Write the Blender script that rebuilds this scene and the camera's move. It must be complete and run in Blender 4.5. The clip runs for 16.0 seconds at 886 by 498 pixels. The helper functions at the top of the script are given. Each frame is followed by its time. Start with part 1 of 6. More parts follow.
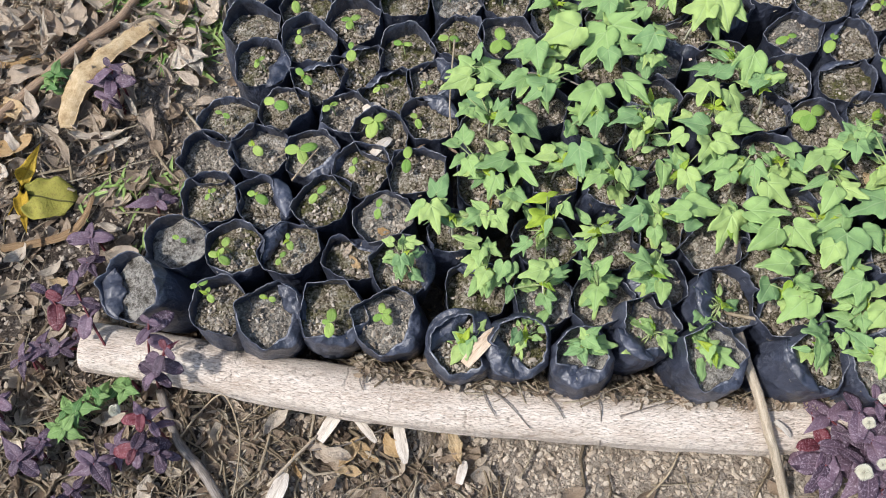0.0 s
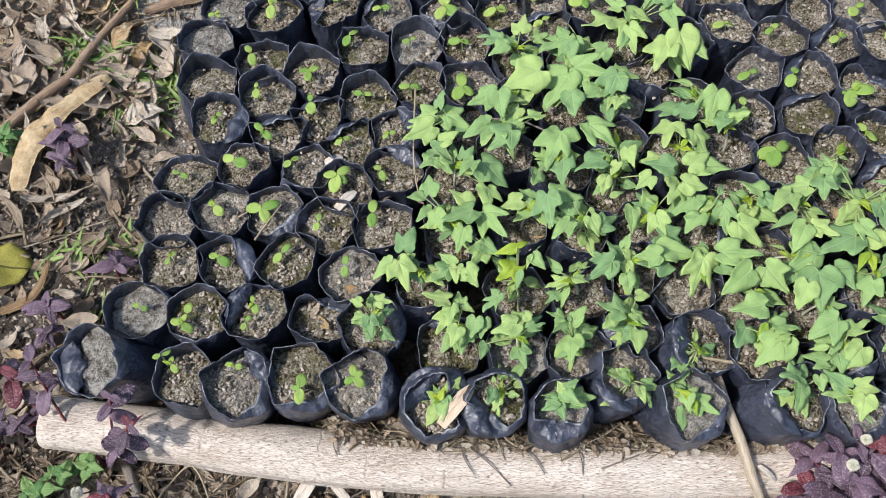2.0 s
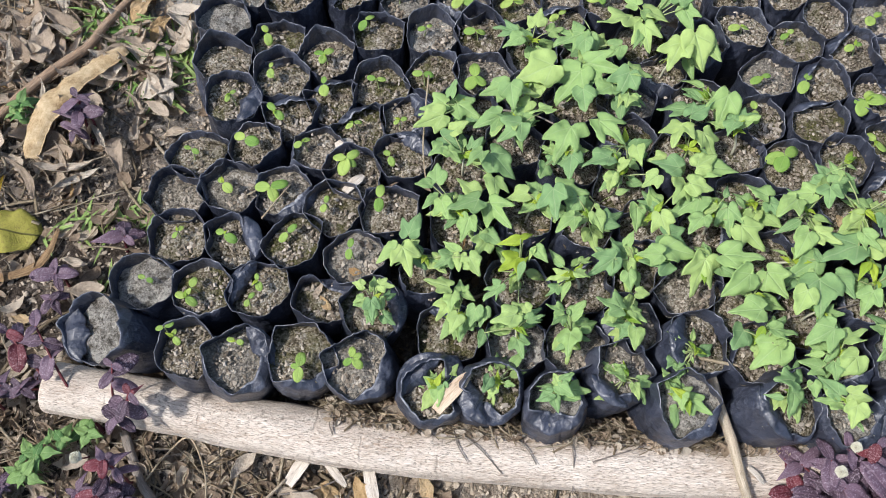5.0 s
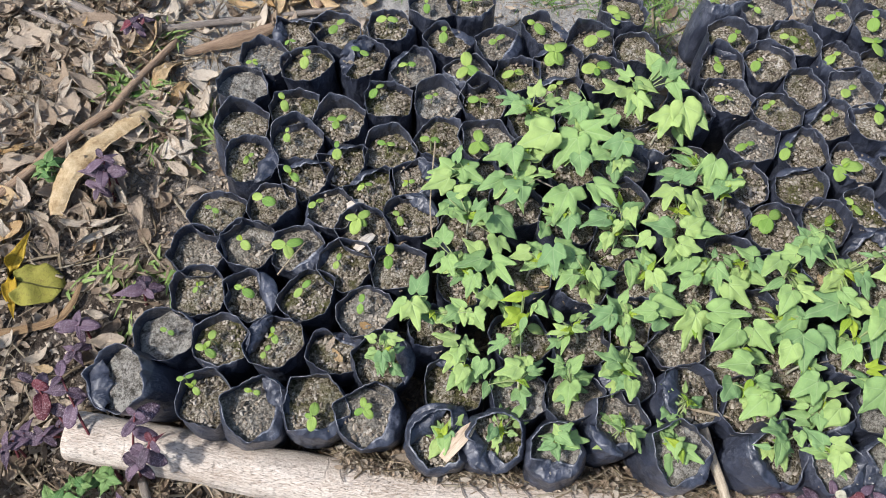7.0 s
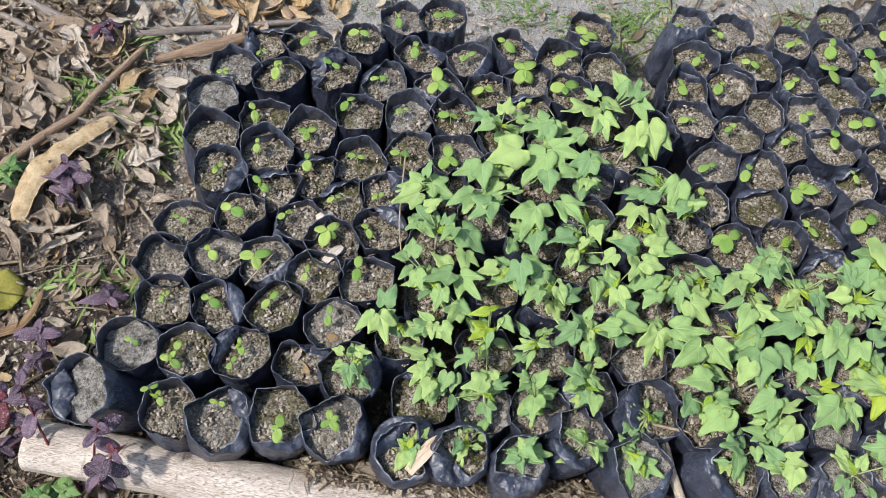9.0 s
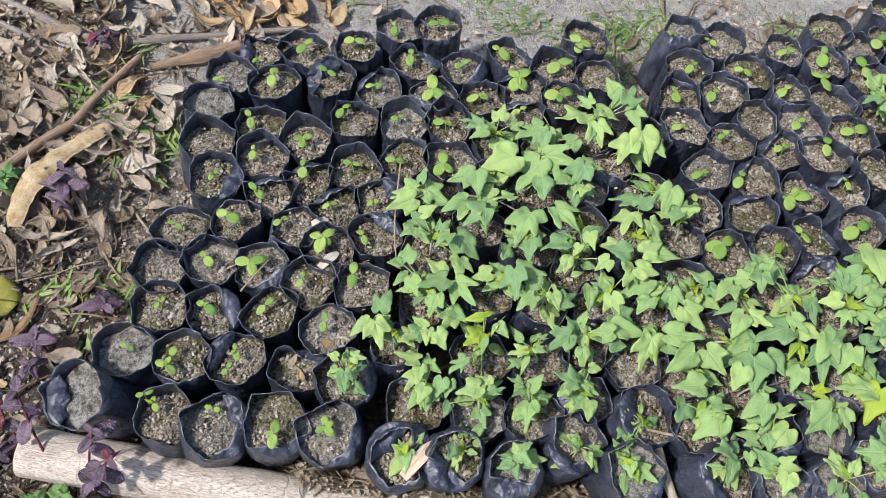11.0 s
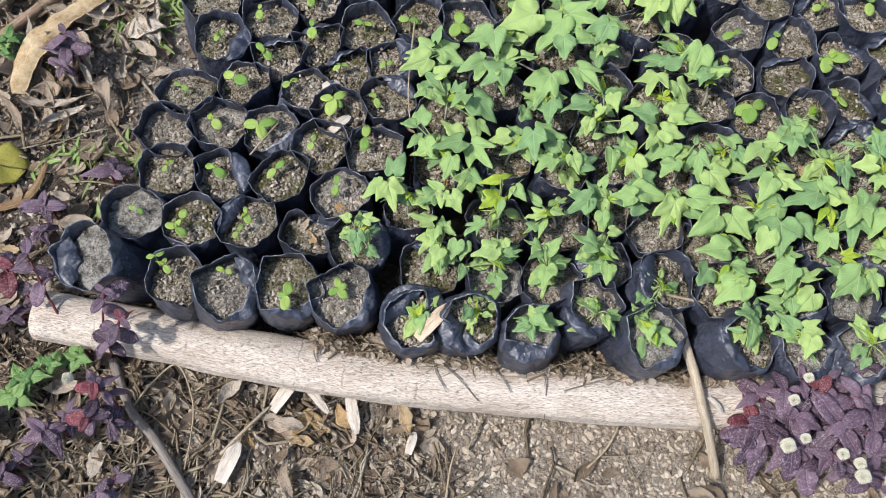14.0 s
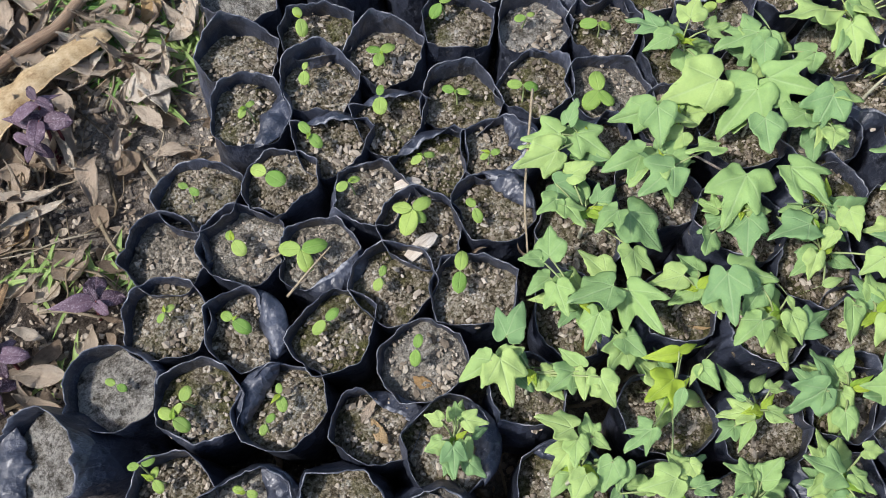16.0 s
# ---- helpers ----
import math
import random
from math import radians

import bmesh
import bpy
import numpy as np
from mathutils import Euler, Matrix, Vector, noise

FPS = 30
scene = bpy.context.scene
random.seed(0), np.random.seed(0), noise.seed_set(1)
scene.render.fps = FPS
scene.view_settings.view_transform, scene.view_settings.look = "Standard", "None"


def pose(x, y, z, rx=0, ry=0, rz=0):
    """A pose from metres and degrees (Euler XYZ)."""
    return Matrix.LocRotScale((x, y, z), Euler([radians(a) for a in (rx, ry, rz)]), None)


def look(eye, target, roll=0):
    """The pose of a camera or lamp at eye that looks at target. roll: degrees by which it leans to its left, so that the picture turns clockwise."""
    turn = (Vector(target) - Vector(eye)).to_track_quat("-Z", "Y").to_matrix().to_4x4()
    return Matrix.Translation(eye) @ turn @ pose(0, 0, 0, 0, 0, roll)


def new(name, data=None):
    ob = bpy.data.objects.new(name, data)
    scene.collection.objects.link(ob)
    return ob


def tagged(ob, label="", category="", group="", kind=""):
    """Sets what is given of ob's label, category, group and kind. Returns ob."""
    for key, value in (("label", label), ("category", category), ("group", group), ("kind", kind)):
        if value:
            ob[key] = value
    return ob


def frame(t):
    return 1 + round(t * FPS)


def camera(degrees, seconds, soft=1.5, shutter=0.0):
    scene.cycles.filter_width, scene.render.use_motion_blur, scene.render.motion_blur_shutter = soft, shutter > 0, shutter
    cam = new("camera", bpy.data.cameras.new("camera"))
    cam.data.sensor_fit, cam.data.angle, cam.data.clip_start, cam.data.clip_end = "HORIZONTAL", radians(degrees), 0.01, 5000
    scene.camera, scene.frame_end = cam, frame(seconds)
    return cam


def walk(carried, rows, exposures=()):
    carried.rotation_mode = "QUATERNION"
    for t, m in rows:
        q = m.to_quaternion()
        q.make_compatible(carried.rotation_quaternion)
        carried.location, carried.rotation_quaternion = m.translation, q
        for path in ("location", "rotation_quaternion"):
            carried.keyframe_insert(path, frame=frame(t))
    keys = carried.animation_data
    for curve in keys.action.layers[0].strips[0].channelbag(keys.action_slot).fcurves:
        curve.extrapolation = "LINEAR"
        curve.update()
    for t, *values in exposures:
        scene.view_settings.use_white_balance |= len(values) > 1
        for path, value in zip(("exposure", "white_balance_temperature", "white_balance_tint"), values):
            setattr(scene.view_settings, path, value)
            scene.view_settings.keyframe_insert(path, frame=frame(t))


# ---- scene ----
cam = camera(58.5, 16.0, soft=0.95)
PATH = [
    (0, (-0.032, 0.033, 1.065), (0.075, 0.807, -0.776), -6.1),
    (0.5, (-0.027, 0.073, 1.062), (0.089, 0.851, -0.776), -5.8),
    (1, (-0.018, 0.081, 1.062), (0.106, 0.862, -0.775), -6.5),
    (1.5, (-0.014, 0.094, 1.054), (0.153, 0.883, -0.776), -4.5),
    (2, (-0.014, 0.083, 1.062), (0.17, 0.877, -0.764), -4.0),
    (2.5, (-0.008, 0.081, 1.065), (0.167, 0.858, -0.77), -4.1),
    (3, (-0.009, 0.076, 1.062), (0.158, 0.849, -0.775), -4.0),
    (3.5, (-0.009, 0.081, 1.067), (0.153, 0.837, -0.777), -3.3),
    (6, (-0.02, 0.073, 1.071), (0.151, 0.876, -0.753), -1.7),
    (6.5, (-0.031, 0.077, 1.102), (0.157, 0.907, -0.708), -1.1),
    (7, (-0.032, 0.065, 1.132), (0.172, 0.943, -0.653), -0.7),
    (7.5, (-0.038, 0.07, 1.139), (0.202, 0.932, -0.649), 2.1),
    (8, (-0.043, 0.069, 1.139), (0.224, 0.935, -0.643), 4.0),
    (8.5, (-0.041, 0.069, 1.142), (0.249, 0.941, -0.634), 5.1),
    (11, (-0.039, 0.063, 1.147), (0.274, 0.954, -0.616), 5.9),
    (11.5, (-0.044, 0.064, 1.158), (0.26, 0.975, -0.597), 5.3),
    (12, (-0.041, 0.058, 1.158), (0.255, 0.973, -0.596), 4.9),
    (12.5, (-0.047, 0.045, 1.132), (0.233, 0.915, -0.647), 4.9),
    (13, (-0.047, 0.039, 1.113), (0.211, 0.847, -0.698), 5.0),
    (13.5, (-0.043, 0.031, 1.103), (0.195, 0.779, -0.736), 4.7),
    (14, (-0.041, 0.021, 1.09), (0.178, 0.721, -0.771), 4.2),
    (14.5, (-0.036, 0.04, 1.075), (0.176, 0.729, -0.791), 3.8),
    (15, (-0.032, 0.121, 1.005), (0.182, 0.85, -0.846), 2.7),
    (15.5, (-0.035, 0.225, 0.912), (0.12, 0.948, -0.946), -1.0),
    (16, (-0.042, 0.332, 0.81), (0.06, 1.04, -1.057), -3.7),
]
walk(cam, [(t, look(eye, target, roll)) for t, eye, target, roll in PATH])

# ---- daylight: hazy sun from the left, clear sky ----
SUN_FROM = Vector((-0.88, -0.12, 1.18)).normalized()
world = bpy.data.worlds.new("sky")
scene.world = world
world.use_nodes = True
sky = world.node_tree.nodes.new("ShaderNodeTexSky")
sky.sky_type, sky.sun_disc = "NISHITA", False
sky.sun_elevation = math.asin(SUN_FROM.z)
sky.sun_rotation = math.atan2(SUN_FROM.x, SUN_FROM.y)
sky.air_density, sky.dust_density = 1.0, 2.0
back = world.node_tree.nodes["Background"]
back.inputs["Strength"].default_value = 0.15
world.node_tree.links.new(sky.outputs[0], back.inputs["Color"])
sun = new("sun", bpy.data.lights.new("sun", "SUN"))
sun.data.energy, sun.data.angle, sun.data.color = 3.3, radians(4.0), (1.0, 0.98, 0.972)
sun.matrix_world = look(SUN_FROM * 6, (0, 0, 0))
scene.view_settings.exposure = 0.27


# ---- materials ----
class Mat:
    """A small builder for node materials."""

    def __init__(self, name, rough=0.7, spec=0.4):
        self.m = bpy.data.materials.new(name)
        self.m.use_nodes = True
        self.nt = self.m.node_tree
        self.b = self.nt.nodes["Principled BSDF"]
        self.b.inputs["Roughness"].default_value = rough
        self.b.inputs["Specular IOR Level"].default_value = spec

    def node(self, kind, **sockets):
        n = self.nt.nodes.new("ShaderNode" + kind)
        for k, v in sockets.items():
            self.put(n.inputs[k.replace("_", " ")], v)
        return n

    def put(self, socket, v):
        if isinstance(v, bpy.types.NodeSocket):
            self.nt.links.new(v, socket)
        else:
            socket.default_value = (*v, 1.0) if isinstance(v, tuple) and len(v) == 3 and socket.type == "RGBA" else v

    def coords(self, which="Object"):
        return self.node("TexCoord").outputs[which]

    def scaled(self, vec, s):
        n = self.nt.nodes.new("ShaderNodeMapping")
        self.put(n.inputs["Vector"], vec)
        n.inputs["Scale"].default_value = s
        return n.outputs[0]

    def noise(self, vec, scale, detail=4.0, rough=0.6):
        return self.node("TexNoise", Vector=vec, Scale=scale, Detail=detail, Roughness=rough).outputs["Fac"]

    def ramp(self, fac, *stops):
        n = self.nt.nodes.new("ShaderNodeValToRGB")
        self.put(n.inputs["Fac"], fac)
        els = n.color_ramp.elements
        while len(els) < len(stops):
            els.new(0.5)
        for e, (p, c) in zip(els, stops):
            e.position, e.color = p, (*c, 1.0) if isinstance(c, tuple) else (c, c, c, 1.0)
        return n.outputs["Color"]

    def mix(self, fac, a, b, how="MIX"):
        n = self.nt.nodes.new("ShaderNodeMix")
        n.data_type, n.blend_type = "RGBA", how
        self.put(n.inputs[0], fac), self.put(n.inputs[6], a), self.put(n.inputs[7], b)
        return n.outputs[2]

    def math(self, how, a, b=0.0):
        n = self.nt.nodes.new("ShaderNodeMath")
        n.operation = how
        self.put(n.inputs[0], a), self.put(n.inputs[1], b)
        return n.outputs[0]

    def bump(self, height, strength, dist):
        n = self.node("Bump", Height=height, Strength=strength, Distance=dist)
        self.put(self.b.inputs["Normal"], n.outputs[0])

    def colour(self, c):
        self.put(self.b.inputs["Base Color"], c)

    def thin(self, share, colour):
        """Light that shines through a leaf."""
        t = self.node("BsdfTranslucent", Color=colour)
        x = self.node("MixShader", Fac=share)
        out = self.nt.nodes["Material Output"]
        self.nt.links.new(self.b.outputs[0], x.inputs[1])
        self.nt.links.new(t.outputs[0], x.inputs[2])
        self.nt.links.new(x.outputs[0], out.inputs["Surface"])

    def obj_random(self):
        return self.node("ObjectInfo").outputs["Random"]

    def island(self):
        return self.node("NewGeometry").outputs["Random Per Island"]


def make_film():
    m = Mat("black_polythene", 0.36, 0.8)
    o = m.coords()
    v = m.nt.nodes.new("ShaderNodeVectorMath")
    v.operation = "ADD"
    m.put(v.inputs[0], o)
    m.put(v.inputs[1], m.node("CombineXYZ", X=m.math("MULTIPLY", m.obj_random(), 5.0), Y=0.0, Z=m.obj_random()).outputs[0])
    o = v.outputs[0]
    dust = m.noise(m.scaled(o, (1, 1, 0.6)), 30.0, 5.0, 0.62)
    streak = m.noise(m.scaled(o, (1, 1, 0.15)), 170.0, 4.0, 0.7)
    f = m.math("ADD", m.math("MULTIPLY", dust, 0.7), m.math("MULTIPLY", streak, 0.3))
    # paler blue-grey tones: dust plus the sky's sheen put into the colour
    base = m.ramp(f, (0.40, (0.019, 0.023, 0.036)), (0.56, (0.040, 0.047, 0.072)), (0.68, (0.095, 0.105, 0.14)), (0.80, (0.20, 0.205, 0.22)))
    warp = m.noise(o, 28.0, 3.0, 0.6)
    scuff = m.noise(m.scaled(o, (1.0, 1.0, 0.5)), 120.0, 4.0, 0.7)
    crease = m.ramp(m.math("ABSOLUTE", m.math("SUBTRACT", scuff, 0.5)), (0.0, 1.0), (0.035, 0.0))
    # pale crease lines: scuffs and painted streak highlights together
    scuff_sheen = m.math("MULTIPLY", crease, m.ramp(warp, (0.46, 0.0), (0.66, 0.7)))
    m.colour(m.mix(m.math("MULTIPLY", scuff_sheen, 0.6), base, (0.25, 0.265, 0.31)))
    m.put(m.b.inputs["Roughness"], m.ramp(f, (0.4, 0.34), (0.65, 0.5)))
    # thin film: flat facets meeting in sharp creases, mostly upright
    bent = m.nt.nodes.new("ShaderNodeVectorMath")
    bent.operation = "ADD"
    m.put(bent.inputs[0], m.scaled(o, (1.0, 1.0, 0.55)))
    m.put(bent.inputs[1], m.node("CombineXYZ", X=m.math("MULTIPLY", warp, 0.03), Y=m.math("MULTIPLY", dust, 0.02), Z=0.0).outputs[0])
    big = m.node("TexVoronoi", Vector=bent.outputs[0], Scale=46.0).outputs["Distance"]
    small = m.node("TexVoronoi", Vector=bent.outputs[0], Scale=125.0).outputs["Distance"]
    h = m.math("ADD", m.math("ADD", big, m.math("MULTIPLY", small, 0.18)), m.math("MULTIPLY", crease, 0.03))
    m.bump(h, 0.7, 0.008)
    return m.m


def make_lip():
    """The stretched upper edge of a bag, its light-catching rim painted in pale grey."""
    m = Mat("polythene_lip_highlight", 0.5, 0.5)
    n = m.noise(m.coords(), 90.0, 4.0, 0.7)
    m.colour(m.ramp(n, (0.38, (0.03, 0.035, 0.05)), (0.50, (0.10, 0.108, 0.135)), (0.66, (0.32, 0.33, 0.35))))
    m.bump(n, 0.5, 0.002)
    return m.m


def make_pot_soil():
    m = Mat("potting_soil", 0.95, 0.15)
    o = m.coords()
    rnd = m.obj_random()
    v = m.nt.nodes.new("ShaderNodeVectorMath")
    v.operation = "ADD"
    m.put(v.inputs[0], o)
    m.put(v.inputs[1], m.node("CombineXYZ", X=rnd, Y=m.math("MULTIPLY", rnd, 3.7), Z=0.0).outputs[0])
    p = v.outputs[0]
    a = m.noise(p, 34.0, 7.0, 0.74)
    b = m.noise(p, 260.0, 6.0, 0.8)
    vo = m.node("TexVoronoi", Vector=p, Scale=430.0)
    crumb = m.math("SUBTRACT", 1.0, vo.outputs["Distance"])
    tone = m.node("SeparateColor", Color=vo.outputs["Color"]).outputs[0]
    f = m.math("ADD", m.math("MULTIPLY", a, 0.52), m.math("ADD", m.math("MULTIPLY", b, 0.33), m.math("MULTIPLY", tone, 0.15)))
    c = m.ramp(f, (0.40, (0.05, 0.038, 0.025)), (0.475, (0.23, 0.188, 0.13)), (0.545, (0.50, 0.435, 0.335)), (0.63, (0.84, 0.79, 0.70)))
    moss = m.math("MULTIPLY", m.ramp(m.noise(p, 30.0, 6.0, 0.7), (0.42, 0.0), (0.62, 1.0)), m.ramp(rnd, (0.15, 0.1), (0.8, 0.95)))
    c = m.mix(moss, c, m.ramp(b, (0.35, (0.035, 0.04, 0.012)), (0.65, (0.22, 0.21, 0.075))))
    c = m.mix(m.ramp(rnd, (0.0, 0.5), (0.2, 0.0)), c, m.ramp(b, (0.3, (0.22, 0.21, 0.19)), (0.7, (0.55, 0.53, 0.49))))
    m.colour(c)
    m.bump(m.math("ADD", m.math("ADD", m.math("MULTIPLY", a, 0.8), b), m.math("MULTIPLY", crumb, 0.35)), 1.0, 0.007)
    return m.m


def make_ash():
    m = Mat("ashy_soil", 0.95, 0.15)
    o = m.coords()
    a, b = m.noise(o, 60.0, 7.0, 0.75), m.noise(o, 380.0, 6.0, 0.85)
    f = m.math("ADD", m.math("MULTIPLY", a, 0.5), m.math("MULTIPLY", b, 0.5))
    m.colour(m.ramp(f, (0.42, (0.10, 0.086, 0.068)), (0.485, (0.38, 0.345, 0.29)), (0.545, (0.82, 0.775, 0.69))))
    m.bump(m.math("ADD", m.math("MULTIPLY", a, 0.6), m.math("MULTIPLY", b, 1.2)), 1.0, 0.009)
    return m.m


def make_stone(name, dark, mid, light):
    m = Mat(name, 0.9, 0.2)
    o = m.coords()
    n = m.noise(o, 300.0, 4.0, 0.7)
    f = m.math("ADD", m.math("MULTIPLY", m.island(), 0.75), m.math("MULTIPLY", n, 0.25))
    m.colour(m.ramp(f, (0.1, dark), (0.5, mid), (0.95, light)))
    m.bump(n, 0.5, 0.002)
    return m.m


def make_ground():
    m = Mat("dry_ground", 0.97, 0.1)
    o = m.coords()
    xyz = m.node("SeparateXYZ", Vector=o)
    x, y = xyz.outputs[0], xyz.outputs[1]
    big = m.noise(o, 7.0, 5.0, 0.6)
    mid = m.noise(o, 45.0, 5.0, 0.7)
    fine = m.noise(o, 330.0, 4.0, 0.75)
    f = m.math("ADD", m.math("MULTIPLY", mid, 0.5), m.math("MULTIPLY", fine, 0.5))
    brown = m.ramp(f, (0.36, (0.075, 0.060, 0.049)), (0.48, (0.25, 0.212, 0.172)), (0.58, (0.43, 0.38, 0.325)), (0.7, (0.66, 0.61, 0.54)))
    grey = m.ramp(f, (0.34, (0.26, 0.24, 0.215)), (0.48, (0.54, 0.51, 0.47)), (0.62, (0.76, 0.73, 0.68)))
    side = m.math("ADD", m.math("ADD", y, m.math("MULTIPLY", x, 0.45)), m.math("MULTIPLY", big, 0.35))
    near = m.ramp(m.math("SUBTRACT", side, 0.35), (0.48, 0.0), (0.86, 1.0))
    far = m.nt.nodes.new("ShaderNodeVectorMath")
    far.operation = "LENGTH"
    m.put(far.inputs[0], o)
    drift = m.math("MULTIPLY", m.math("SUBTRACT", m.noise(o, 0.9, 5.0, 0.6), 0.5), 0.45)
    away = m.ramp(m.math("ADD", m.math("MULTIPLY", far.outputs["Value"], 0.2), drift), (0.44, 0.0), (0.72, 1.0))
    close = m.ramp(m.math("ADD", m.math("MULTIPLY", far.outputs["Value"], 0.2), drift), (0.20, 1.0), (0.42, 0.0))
    patches = m.ramp(m.noise(o, 0.8, 5.0, 0.6), (0.4, 0.15), (0.6, 0.7))
    # ground colour darkened for shaded litter gaps left of the bed and in front of the log
    edge = m.math("MULTIPLY", big, 0.16)
    gap_shade = m.math("MAXIMUM", m.math("MULTIPLY", m.ramp(m.math("SUBTRACT", edge, x), (0.30, 0.0), (0.46, 1.0)), m.ramp(m.math("ADD", y, edge), (0.78, 1.0), (0.90, 0.25))), m.ramp(m.math("SUBTRACT", m.math("ADD", edge, 0.7), m.math("ADD", y, m.math("MULTIPLY", x, 0.35))), (0.42, 0.0), (0.52, 0.12)))
    shaded_brown = m.ramp(f, (0.38, (0.035, 0.027, 0.021)), (0.5, (0.12, 0.095, 0.075)), (0.64, (0.34, 0.29, 0.24)))
    brown = m.mix(m.math("MULTIPLY", gap_shade, close), brown, shaded_brown)
    # paler tan crumbs in front of the log's right half
    tan = m.ramp(f, (0.38, (0.13, 0.10, 0.075)), (0.46, (0.40, 0.33, 0.258)), (0.56, (0.60, 0.515, 0.415)), (0.7, (0.74, 0.66, 0.55)))
    fore = m.math("MULTIPLY", m.ramp(m.math("SUBTRACT", m.math("ADD", edge, 0.7), m.math("ADD", y, m.math("MULTIPLY", x, 0.35))), (0.42, 0.0), (0.52, 0.9)), m.ramp(m.math("ADD", x, 0.4), (0.28, 0.0), (0.5, 1.0)))
    brown = m.mix(m.math("MULTIPLY", fore, close), brown, tan)
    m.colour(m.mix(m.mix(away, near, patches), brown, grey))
    m.bump(m.math("ADD", mid, fine), 1.0, 0.011)
    return m.m


def make_wood(name, dark, mid, light, fine=1.0, rings=0.0):
    """Grain along the first texture axis."""
    m = Mat(name, 0.75, 0.25)
    o = m.coords("UV")
    if rings:
        # the fissures wander a little
        sway = m.nt.nodes.new("ShaderNodeVectorMath")
        sway.operation = "ADD"
        m.put(sway.inputs[0], o)
        m.put(sway.inputs[1], m.node("CombineXYZ", X=0.0, Y=m.math("MULTIPLY", m.noise(m.scaled(o, (38.0, 60.0, 1)), 1.0, 3.0), 0.011), Z=0.0).outputs[0])
        o = sway.outputs[0]
    long_ = m.noise(m.scaled(o, (52.0, 820.0 * fine, 1)), 1.0, 5.0, 0.78)
    wide = m.noise(m.scaled(o, (7.0, 30.0, 1)), 1.0, 5.0, 0.65)
    f = m.math("ADD", m.math("MULTIPLY", long_, 0.68), m.math("MULTIPLY", wide, 0.32))
    crack = m.ramp(m.noise(m.scaled(o, (150.0 if rings else 72.0, (1500.0 if rings else 480.0) * fine, 1)), 1.0, 3.0), (0.36 if rings else 0.30, 1.0), (0.43 if rings else 0.38, 0.0))
    m.colour(m.mix(m.math("MULTIPLY", crack, 0.7), m.ramp(f, (0.40, dark), (0.5, mid), (0.60, light)), tuple(k * 0.45 for k in dark)))
    if rings:
        # thin cracks across the grain, each part of the way round
        sx = m.node("SeparateXYZ", Vector=o)
        along = m.math("ADD", sx.outputs[0], m.math("MULTIPLY", m.noise(m.scaled(o, (12.0, 40.0, 1)), 1.0, 2.0), 0.012))
        vo = m.nt.nodes.new("ShaderNodeTexVoronoi")
        vo.voronoi_dimensions, vo.feature = "1D", "DISTANCE_TO_EDGE"
        m.put(vo.inputs["W"], along)
        vo.inputs["Scale"].default_value = rings
        line = m.math("MULTIPLY", m.ramp(vo.outputs["Distance"], (0.006, 1.0), (0.016, 0.0)), m.ramp(m.noise(m.scaled(o, (9.0, 28.0, 1)), 1.0, 2.0), (0.48, 0.0), (0.58, 0.42)))
        m.colour(m.mix(line, m.b.inputs["Base Color"].links[0].from_socket, tuple(k * 0.6 for k in dark)))
        crack = m.math("MAXIMUM", crack, line)
    m.bump(m.math("SUBTRACT", long_, m.math("MULTIPLY", crack, 0.8)), 0.8, 0.0025)
    return m.m


def make_leaf(name, low, high, vein, share, gloss=0.42, spots=None, vein_amt=0.5, palmate=False, middle=None, relief=0.55, spec=0.35):
    m = Mat(name, gloss, spec)
    uv = m.coords("UV")
    s = m.node("SeparateXYZ", Vector=uv)
    u, v = s.outputs[0], s.outputs[1]
    au = m.math("ABSOLUTE", u)
    side = m.math("SINE", m.math("MULTIPLY", m.math("SUBTRACT", v, m.math("MULTIPLY", au, 0.8)), 34.0))
    veins = m.math("MAXIMUM", m.ramp(au, (0.010, 1.0), (0.028, 0.0)), m.math("MULTIPLY", m.ramp(side, (0.8, 0.0), (1.0, 0.22)), m.ramp(au, (0.02, 1.0), (0.3, 0.2))))
    if palmate:
        # two strong veins from the stalk into the side lobes
        fork = m.math("ABSOLUTE", m.math("SUBTRACT", m.math("MULTIPLY", au, 0.66), m.math("MULTIPLY", v, 0.75)))
        veins = m.math("MAXIMUM", veins, m.math("MULTIPLY", m.ramp(fork, (0.008, 0.8), (0.022, 0.0)), m.ramp(au, (0.3, 1.0), (0.5, 0.0))))
    o = m.coords()
    n = m.noise(o, 11.0, 6.0, 0.68)
    f = m.math("ADD", m.math("MULTIPLY", m.obj_random(), 0.65), m.math("MULTIPLY", n, 0.35))
    c = m.ramp(f, (0.2, low), (0.5, middle), (0.8, high)) if middle else m.ramp(f, (0.2, low), (0.8, high))
    c = m.mix(m.ramp(m.noise(o, 2.6, 3.0), (0.5, 0.0), (0.75, 0.3)), c, tuple(0.62 * k for k in low))
    if spots:
        c = m.mix(m.ramp(m.noise(o, 15.0, 5.0, 0.85), (0.53, 0.0), (0.60, 0.8)), c, spots)
    c = m.mix(m.math("MULTIPLY", veins, vein_amt), c, vein)
    m.colour(c)
    m.put(m.b.inputs["Roughness"], m.ramp(n, (0.2, gloss - 0.08), (0.8, gloss + 0.12)))
    pucker = m.noise(o, 30.0, 3.0, 0.6)
    m.bump(m.math("ADD", m.math("SUBTRACT", m.math("MULTIPLY", n, 0.6), m.math("MULTIPLY", veins, 0.45)), m.math("MULTIPLY", pucker, 0.5)), relief, 0.0020)
    m.thin(share, c)
    return m.m


